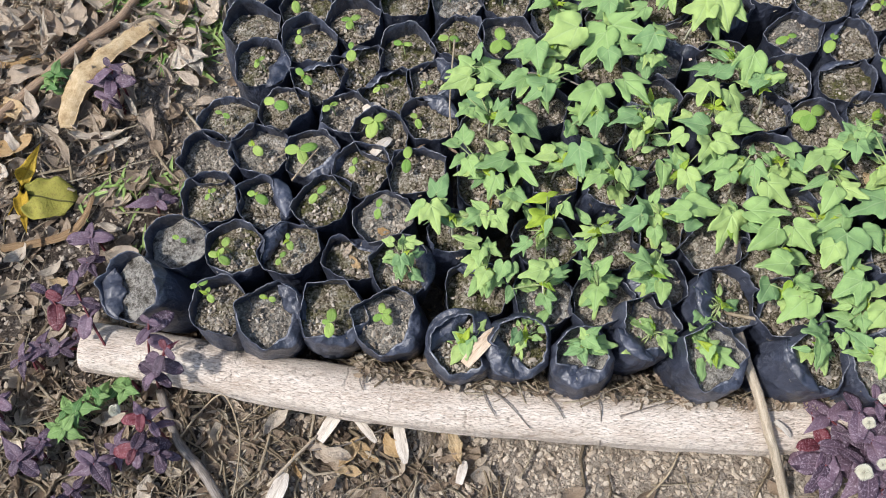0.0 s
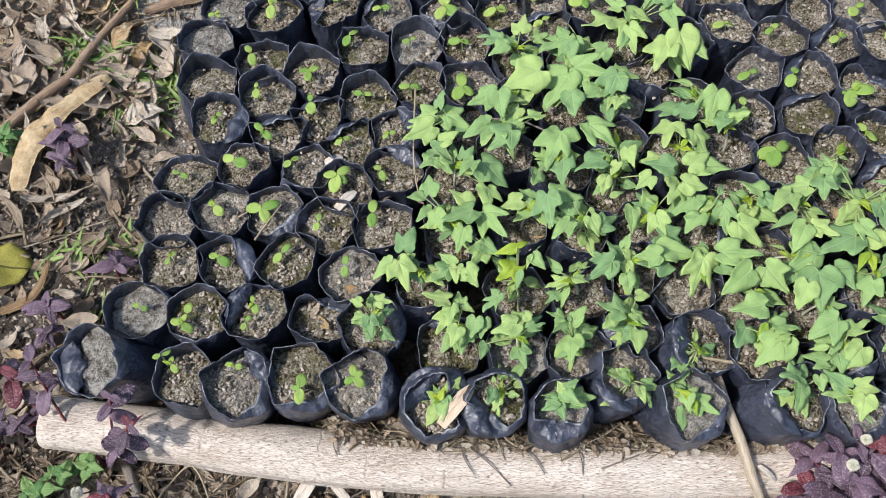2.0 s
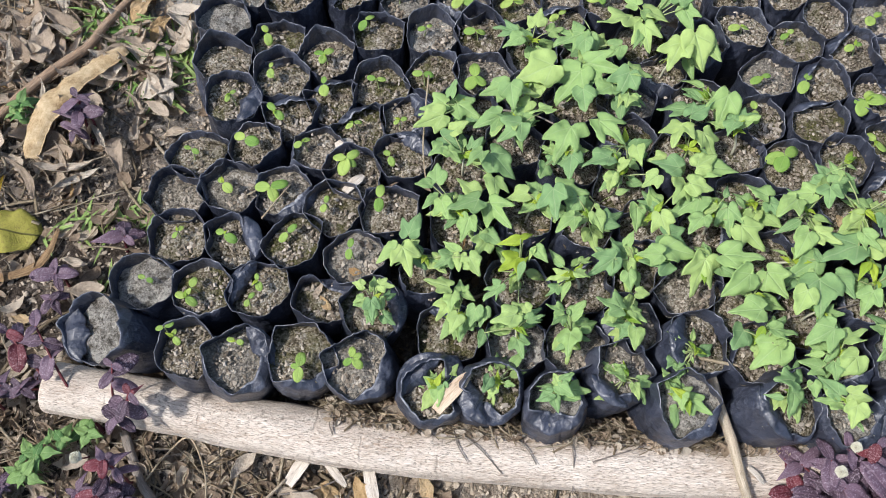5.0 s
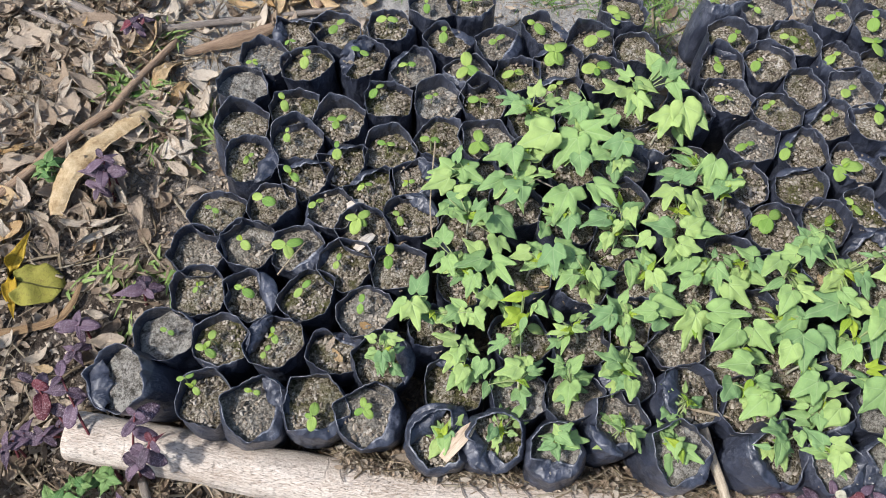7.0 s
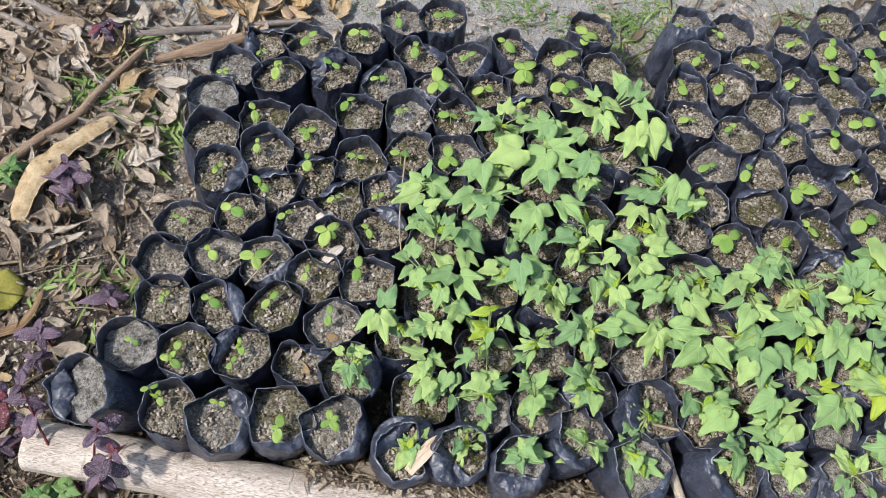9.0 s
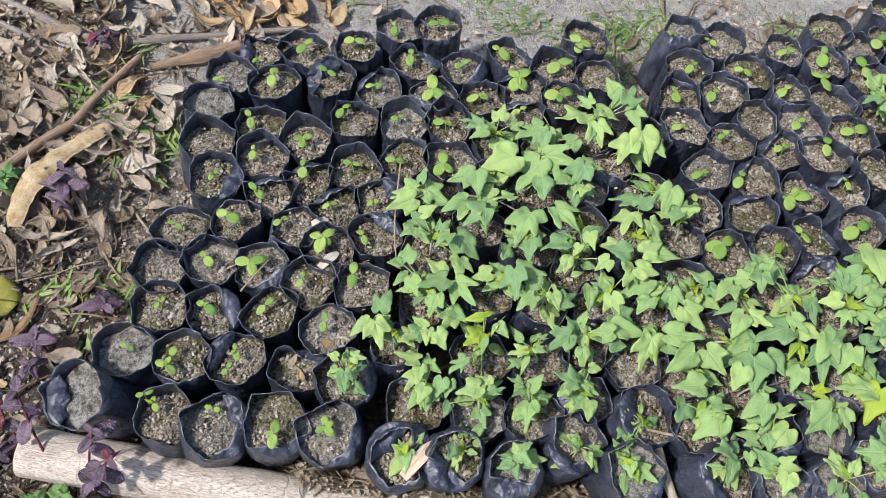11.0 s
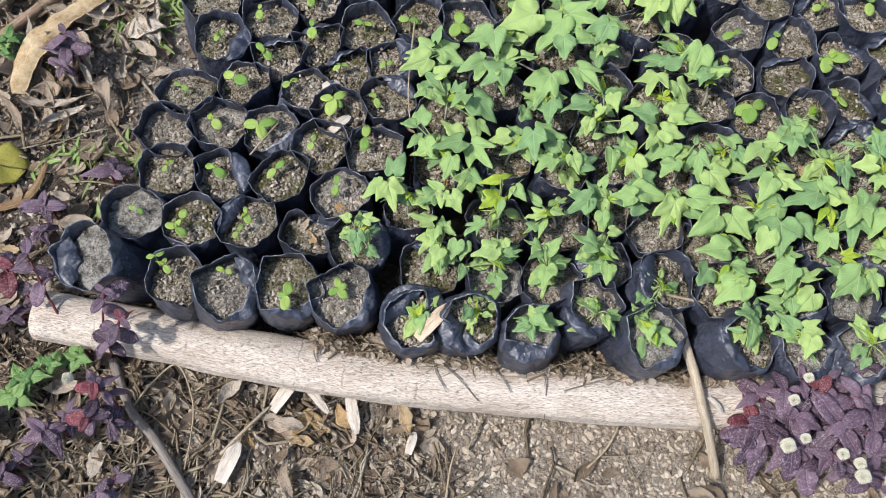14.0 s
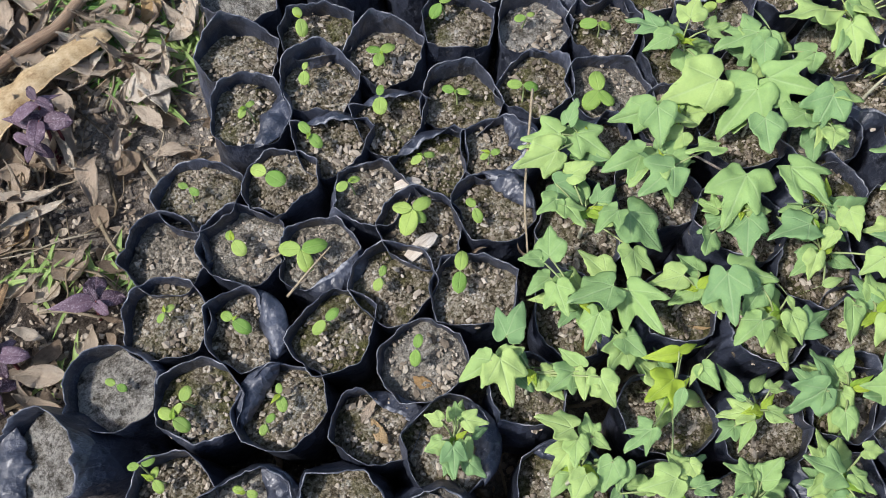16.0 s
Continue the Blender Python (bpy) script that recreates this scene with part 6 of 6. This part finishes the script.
# fallen yellow leaves
M_BLUNT = [(0, 0.92), (0.12, 0.95), (0.22, 0.86), (0.34, 0.82), (0.42, 0.66), (0.5, 0.5), (0.49, 0.3), (0.46, 0.12), (0.34, -0.02), (0.16, -0.09), (0.02, -0.03)]
ROUND = blade("yellow_leaf", cut(M_BLUNT, flip(M_BLUNT, 0.92)), 7, 72, 0.12, 0.12, 0.3, 3)
ROUND.materials.append(YELLOW)
LONG = blade("golden_leaf", oval(0.36, 1.0, 0.02), 6, 48, 0.15, 0.45, 0.5, 5)
LONG.materials.append(GOLD)
tagged(part("fallen_leaf", ROUND, None, None, "", leaf_pose((-0.556, 0.713, 0.024), -22, 0, 0.075)), "broad yellow-green fallen leaf with brown specks", "leaf")
tagged(part("fallen_leaf", LONG, None, None, "", leaf_pose((-0.57, 0.735, 0.02), 62, 12, 0.06, 20)), "golden-yellow folded fallen leaf", "leaf")
tagged(part("fallen_leaf", LONG, None, None, "", leaf_pose((-0.572, 0.728, 0.02), -84, 0, 0.062, -20)), "golden-yellow narrow fallen leaf", "leaf")

# ---- weeds ----
PURPLES = [blade("leaf", o, 4, 32, d, 0.2, 0.16, 50 + i) for i, (o, d) in enumerate(((ellipse(0.58), 0.3), (ellipse(0.52), 0.45), (oval(0.56, 1.0, 0.03), 0.25), (ellipse(0.64), 0.35)))]
REDS = [k.copy() for k in PURPLES]
GREENS = [blade("leaf", oval(0.72, 0.9, 0.06), 5, 44, d, 0.05, 0.22, 60 + i, 0.06) for i, d in enumerate((0.2, 0.35))]
for ks, mat in ((PURPLES, PURPLE), (REDS, RED), (GREENS, WEED)):
    for k in ks:
        k.materials.clear()
        k.materials.append(mat)


def make_flower():
    """A round clover-like head: many small pointed petals on a ball."""
    verts, faces = [], []
    n = 230
    for i in range(n):
        z = 1 - 2 * (i + 0.5) / n
        a = i * 2.39996
        d = Vector((math.sqrt(1 - z * z) * math.cos(a), math.sqrt(1 - z * z) * math.sin(a), z))
        s = d.orthogonal().normalized()
        t = d.cross(s)
        b = len(verts)
        verts += [d * 0.7 + s * 0.13, d * 0.7 - s * 0.07 + t * 0.11, d * 0.7 - s * 0.07 - t * 0.11, d * (0.98 + 0.08 * math.sin(i * 3.3))]
        faces += [(b, b + 1, b + 3), (b + 1, b + 2, b + 3), (b + 2, b, b + 3), (b, b + 2, b + 1)]
    me = solid("flower", verts, faces, None, False)
    me.materials.append(WHITE)
    return me


FLOWER = make_flower()


def weed(base, heads, label, flowers=(), stem_mat=RED_STEM, meshes=PURPLES, n=6, size=0.04, name="purple_weed", category="weed"):
    """A leafy weed: a stem to each head, with pairs of leaves below it and a whorl on top."""
    r = random.Random(round(base[0] * 1000 + base[1] * 700))
    ob = thing(name, Matrix.Translation((base[0], base[1], 0.0)), label, category)
    o = Vector((base[0], base[1], 0.0))
    for h in heads:
        p = Vector(h[:3]) - o
        red = len(h) > 3 and h[3] == "r"
        big = h[4] if len(h) > 4 else 1.0
        foot = Vector((r.uniform(-0.012, 0.012), r.uniform(-0.012, 0.012), bed_height(base[0], base[1]) - 0.002))
        bend = foot.lerp(p, 0.5) + Vector((r.uniform(-0.01, 0.01), r.uniform(-0.01, 0.01), 0.012))
        line = spline([foot, bend, p], 4)
        st = part("stem", tube("stem", [foot, bend, p], 0.0022, 0.0013, 6, 4), stem_mat, ob)
        a0 = r.uniform(0, 360)
        for i in range(n):
            az = a0 + (i % 2) * 180 + (i // 2) * 90 + r.uniform(-25, 25)
            q = line[-1 - min(len(line) - 1, (i // 2) * 1)] if i >= 2 else p
            m = leaf_pose(q, az, r.uniform(-5, 32) if i < 4 else r.uniform(-25, 10), size * big * r.uniform(0.65, 1.1) * (0.75 if i < 2 else 1.0), r.uniform(-20, 20))
            me = r.choice(REDS) if red and i in (1, 2) else r.choice(meshes)
            part("leaf", me, None, st, "dark red speckled leaf" if red and i in (1, 2) else "", m)
    for f in flowers:
        p = Vector(f[:3]) - o
        st = part("flower_stalk", tube("flower_stalk", [p + Vector((0.004, 0.004, -0.03)), p + Vector((0.001, 0, -0.012)), p], 0.0011, 0.0009, 5, 3), stem_mat, ob)
        part("flower", FLOWER, None, st, "white round flower head", Matrix.Translation(p) @ Matrix.Scale((f[3] if len(f) > 3 else 0.0095) * 0.8, 4))
    return ob


weed((-0.405, 0.375), [(-0.352, 0.415, 0.150, "", 0.95), (-0.335, 0.375, 0.15, "r", 0.9), (-0.362, 0.362, 0.11, "", 0.8)], "purple-leaved weed standing over the log's end", (), n=6, size=0.034)
weed((-0.392, 0.30), [(-0.392, 0.318, 0.095, "r", 0.85), (-0.412, 0.282, 0.075, "r", 1.0), (-0.39, 0.272, 0.06, "", 0.8)], "dark red and purple weed with a white flower head", [(-0.412, 0.322, 0.125)], n=7, size=0.034)
weed((-0.427, 0.37), [(-0.459, 0.505, 0.11, "", 0.85), (-0.505, 0.515, 0.09, "r", 1.0)], "leaning purple weed with long dark red stems", (), n=6, size=0.036)
weed((-0.41, 0.84), [(-0.405, 0.857, 0.06, "", 1.0), (-0.40, 0.875, 0.075, "", 0.8), (-0.42, 0.84, 0.045, "", 0.8)], "small purple weed growing through dry leaves", (), n=5, size=0.038)
weed((-0.362, 0.635), [(-0.36, 0.642, 0.04, "", 1.0)], "small purple weed with four spread leaves", (), n=5, size=0.036)
weed((-0.462, 0.595), [(-0.458, 0.603, 0.05, "", 0.9), (-0.47, 0.57, 0.04, "", 0.7)], "small dusty purple weed in the litter", (), n=6, size=0.034)
weed((-0.35, 1.165), [(-0.345, 1.175, 0.05, "r", 0.9), (-0.325, 1.185, 0.045, "r", 0.8)], "small weed with pinkish red leaves by the branch", (), n=5, size=0.03)
for x, y, z, s in ((-0.47, 0.28, 0.06, 1.0), (-0.53, 0.24, 0.05, 0.9), (-0.57, 0.31, 0.05, 1.0), (-0.56, 0.44, 0.06, 0.8), (-0.51, 0.45, 0.05, 0.7), (-0.62, 0.38, 0.05, 1.0), (-0.42, 0.19, 0.04, 0.7), (-0.60, 0.19, 0.05, 1.0)):
    weed((x + 0.01, y), [(x, y, z, "", s), (x + 0.025, y + 0.02, z * 0.8, "", s * 0.8)], "low dusty purple weed among dry litter", (), n=6, size=0.034)
for x, y, s in ((-0.497, 0.356, 0.9), (-0.431, 0.37, 0.8), (-0.464, 0.369, 0.7), (-0.513, 0.336, 0.9)):
    weed((x, y), [(x + 0.004, y, 0.05, "", s), (x - 0.014, y + 0.010, 0.035, "", s * 0.8)], "small bright green broad-leaved weed", (), STEM, GREENS, 4, 0.03, "green_weed")
weed((-0.50, 0.90), [(-0.50, 0.91, 0.045, "", 1.0), (-0.515, 0.90, 0.035, "", 0.8)], "small bright green weed by a stick", (), STEM, GREENS, 7, 0.026, "green_weed")
RIGHT = []
r0 = random.Random(5)
for x, y, z, red in ((0.425, 0.112, 0.085, ""), (0.445, 0.107, 0.12, ""), (0.405, 0.086, 0.075, "r"), (0.405, 0.062, 0.07, ""), (0.44, 0.05, 0.09, ""), (0.452, 0.075, 0.11, ""), (0.47, 0.113, 0.12, ""), (0.50, 0.11, 0.13, "r"), (0.50, 0.05, 0.12, ""), (0.535, 0.08, 0.12, ""), (0.54, 0.035, 0.11, ""), (0.49, 0.01, 0.09, ""), (0.455, 0.015, 0.07, ""), (0.58, 0.06, 0.12, ""), (0.57, 0.00, 0.1, ""), (0.62, 0.03, 0.11, ""), (0.53, -0.03, 0.09, ""), (0.56, 0.11, 0.12, "")):
    RIGHT.append((x, y, z, red, r0.uniform(0.85, 1.15)))
weed((0.49, 0.045), RIGHT, "bushy dark purple weed with white flower heads beside the log", [(0.469, 0.113, 0.142, 0.0085), (0.444, 0.092, 0.135, 0.0095), (0.420, 0.043, 0.125, 0.0125), (0.447, 0.046, 0.12, 0.009), (0.487, 0.018, 0.115, 0.010), (0.50, 0.003, 0.12, 0.010), (0.50, -0.012, 0.115, 0.0125), (0.535, -0.025, 0.11, 0.011), (0.56, 0.05, 0.14, 0.009)], n=8, size=0.042)


def grass_tuft(x, y, n, size, label, spread=0.03):
    r = random.Random(round(x * 991 + y * 577))
    ob = thing("grass_tuft", Matrix.Translation((x, y, bed_height(x, y) - 0.002)), label, "grass", "grass tufts")
    V, Fa, U, off = [], [], [], 0
    for i in range(int(n * 2.2)):
        a, reach = r.uniform(0, 6.28), size * r.uniform(0.5, 1.1)
        b = Vector((r.gauss(0, spread * 0.5), r.gauss(0, spread * 0.5), 0))
        d = Vector((math.cos(a), math.sin(a), 0))
        s = Vector((-d.y, d.x, 0))
        w, up = r.uniform(0.0008, 0.0020) * (2.5 if spread == 0.03 else 1.0), r.uniform(0.4, 1.1)
        for k in range(6):
            q = k / 5
            p = b + d * reach * q * (0.35 + 0.65 * q) + Vector((0, 0, reach * up * (q - 0.62 * q * q)))
            ww = w * (1 - q) ** 0.6 + 0.0002
            V += [p - s * ww, p + Vector((0, 0, -ww * 0.5)), p + s * ww]
            U += [(-0.05, q), (0, q), (0.05, q)]
            if k:
                o = off + (k - 1) * 3
                Fa += [(o, o + 1, o + 4, o + 3), (o + 1, o + 2, o + 5, o + 4)]
        off += 18
    me = solid("foliage", V, Fa, U)
    me.materials.append(GRASS)
    part("foliage", me, None, ob)["kind"] = "stuff"
    return ob


for x, y, n, s in ((-0.329, 0.963, 30, 0.06), (-0.367, 1.073, 16, 0.06), (-0.299, 0.914, 12, 0.05), (-0.345, 1.025, 34, 0.06), (-0.325, 0.955, 16, 0.04), (-0.246, 0.945, 18, 0.045), (-0.299, 1.171, 14, 0.05), (-0.368, 1.059, 14, 0.05), (-0.262, 0.972, 16, 0.045), (-0.305, 0.99, 16, 0.05), (-0.30, 0.70, 6, 0.035), (-0.37, 0.70, 6, 0.045), (-0.42, 0.69, 5, 0.05), (-0.33, 0.685, 7, 0.04), (-0.40, 0.585, 5, 0.04), (-0.45, 0.70, 5, 0.05)):
    grass_tuft(x, y, n, s, "small tuft of fresh green grass in litter")
for x, y, n, s in ((0.535, 0.985, 40, 0.035), (0.515, 1.03, 34, 0.035), (0.555, 1.04, 34, 0.03), (0.60, 1.02, 34, 0.035), (0.63, 1.0, 30, 0.03), (0.42, 1.09, 26, 0.03), (0.46, 1.12, 26, 0.03), (0.66, 1.06, 26, 0.03), (0.95, 0.97, 30, 0.03), (1.0, 0.95, 30, 0.03), (0.12, 1.2, 16, 0.03), (0.50, 0.945, 26, 0.03), (0.57, 0.96, 24, 0.03), (0.70, 1.04, 24, 0.03), (0.38, 1.16, 18, 0.03)):
    grass_tuft(x, y, n, s, "low sparse tuft of grass on bare earth", 0.05)
grass_tuft(0.716, 0.852, 9, 0.05, "few thin grass blades between bags", 0.008)

# ---- small loose stuff ----
FRAG = [raw(curled(70 + i, w, ro, be, 0.4, 5, 3)) for i, (w, ro, be) in enumerate(((0.45, 0.4, 0.3), (0.35, 1.0, 0.3), (0.7, 0.6, 0.5), (0.6, 1.3, 0.2), (0.9, 0.7, 0.4), (0.25, 0.3, 0.2)))]
THIN = [(v[:24], [f for f in fs if max(f) < 24], uv[:24]) for v, fs, uv in FRAG]
litter, straw, grit = [], [], []


def litter_share(x, y):
    if y > 1.0 and x > 0.0:
        return 0.05
    if x < -0.3:
        return 1.0 if y > 0.93 or y < 0.5 else 0.3 if x > -0.42 else 0.9 if y > 0.75 else 0.35
    return 0.75 if (y < 0.4 and x < 0.02) else 0.14 if y < 0.4 else 0.25


while len(litter) < 10500:
    x, y = rng.uniform(-0.9, 1.2), rng.uniform(-0.3, 1.5)
    if rng.random() < litter_share(x, y) and open_ground(x, y, 0.034, 0.034):
        s = rng.choice((0.006, 0.009, 0.012, 0.016, 0.022, 0.034)) * rng.uniform(0.8, 1.2)
        litter.append((rng.randrange(6), Matrix.Translation((x, y, bed_height(x, y) + 0.002 + s * 0.1 + rng.uniform(0, 0.004))) @ Euler((rng.uniform(-0.5, 0.5), rng.uniform(-0.6, 0.6), rng.uniform(0, 6.28))).to_matrix().to_4x4() @ Matrix.Scale(s, 4)))
# debris caught between the front bags and the log
debris = []
while len(debris) < 1300:
    x = rng.uniform(-0.12, 0.55)
    y = float(np.interp(x, [q[0] for q in LOG], [q[1] for q in LOG])) + rng.uniform(0.015, 0.062)
    if open_ground(x, y, 0.037, 0.012):
        s = rng.choice((0.004, 0.006, 0.008, 0.011, 0.015))
        top = 0.036 + math.sqrt(max(0.0, 0.036 ** 2 - min(0.036, log_gap(x, y)) ** 2))
        debris.append((rng.randrange(6), Matrix.Translation((x, y, top + rng.uniform(-0.012, 0.008))) @ Euler((rng.uniform(-0.7, 0.7), rng.uniform(-0.7, 0.7), rng.uniform(0, 6.28))).to_matrix().to_4x4() @ Matrix.Scale(s, 4)))
BROAD = [raw(curled(90 + i, w, ro, be, 0.8, 8, 4)) for i, (w, ro, be) in enumerate(((0.42, 0.9, 0.7), (0.3, 1.5, 0.6), (0.55, 0.7, 0.8), (0.36, 2.0, 0.6), (0.2, 1.2, 0.9)))]
broad = []
while len(broad) < 1150:
    x, y = rng.uniform(-0.9, 0.1), rng.uniform(-0.2, 1.5)
    if rng.random() < (1.0 if x < -0.3 and y > 0.93 else 0.5 if x < -0.41 and not 0.5 < y < 0.75 else 0.08 if x < -0.41 else 0.3 if y < 0.33 and x < 0 else 0.2 if y > 1.14 else 0.0) and open_ground(x, y, 0.05, 0.05) and math.hypot(x + 0.53, y - 0.72) > 0.06:
        s = rng.uniform(0.03, 0.075) if y > 0.75 else rng.uniform(0.02, 0.04)
        broad.append((rng.randrange(5), Matrix.Translation((x, y, bed_height(x, y) + 0.003 + s * 0.08 + rng.uniform(0, 0.008))) @ Euler((rng.uniform(-0.35, 0.35), rng.uniform(-0.45, 0.45), rng.uniform(0, 6.28))).to_matrix().to_4x4() @ Matrix.Scale(s, 4)))
scatter("fallen_leaves", BROAD, broad, "bed of crumpled tan and brown fallen leaves", "litter", FALLEN)
scatter("debris", THIN, debris, "tan crumbs of bark and leaf caught between bags and log", "litter", FALLEN)
scatter("leaf_litter", THIN, litter, "brown crumbled leaf litter on the ground", "litter", LITTER)


def straw_template(seed):
    r = random.Random(seed)
    return raw(tube("straw", [(-0.5, 0, 0), (-0.15, r.uniform(-0.06, 0.06), 0.03), (0.2, r.uniform(-0.09, 0.09), 0.02), (0.5, r.uniform(-0.16, 0.16), 0)], 0.014, 0.008, 4, 2))


STRAWS = [straw_template(i) for i in range(6)]
while len(straw) < 4600:
    x, y = rng.uniform(-0.9, 1.0), rng.uniform(-0.3, 1.5)
    if rng.random() < litter_share(x, y) * (1.0 if y < 0.4 else 0.9 if y > 0.85 else 0.5) and open_ground(x, y, 0.045, 0.04):
        s = rng.uniform(0.03, 0.11)
        straw.append((rng.randrange(6), Matrix.Translation((x, y, bed_height(x, y) + 0.004 + rng.uniform(0, 0.006))) @ Euler((rng.uniform(-0.1, 0.1), rng.uniform(-0.08, 0.08), rng.uniform(0, 6.28))).to_matrix().to_4x4() @ Matrix.Diagonal((s, s * rng.choice((0.8, 1.0, 1.3, 2.2)), s * rng.uniform(0.6, 1.2), 1))))
while len(straw) < 4960:
    x = rng.uniform(-0.12, 0.55)
    y = float(np.interp(x, [q[0] for q in LOG], [q[1] for q in LOG])) + rng.uniform(0.018, 0.055)
    if open_ground(x, y, 0.040, 0.012):
        s = rng.uniform(0.02, 0.06)
        top = 0.036 + math.sqrt(max(0.0, 0.036 ** 2 - min(0.036, log_gap(x, y)) ** 2))
        straw.append((rng.randrange(6), Matrix.Translation((x, y, top + rng.uniform(-0.004, 0.005))) @ Euler((0, rng.uniform(-0.15, 0.15), rng.gauss(-0.4, 0.6))).to_matrix().to_4x4() @ Matrix.Diagonal((s, s * rng.choice((0.8, 1.2, 2.0)), s, 1))))
scatter("straw", STRAWS, straw, "thin dry stalks and straw strewn on the ground", "straw", STRAW)

while len(grit) < 62000:
    x, y = rng.uniform(-0.85, 1.25), rng.uniform(-0.3, 1.45) if len(grit) % 5 < 3 else rng.uniform(-0.2, 0.32)
    if open_ground(x, y, 0.034, 0.03):
        s = rng.choice((0.0012, 0.0016, 0.0022, 0.0028, 0.0036)) * rng.uniform(0.7, 1.3) * (1.05 if y < 0.3 else 0.8 if y > 1.0 else 1.1 if x < -0.25 else 1.0)
        grit.append((rng.randrange(10), Matrix.Translation((x, y, bed_height(x, y) + s * 0.3)) @ Euler((rng.uniform(-0.5, 0.5), rng.uniform(-0.5, 0.5), rng.uniform(0, 6.28))).to_matrix().to_4x4() @ Matrix.Scale(s, 4)))
scatter("gravel", PEBBLES, grit, "small grey-brown stones and clods on bare earth", "gravel", GRIT, False)
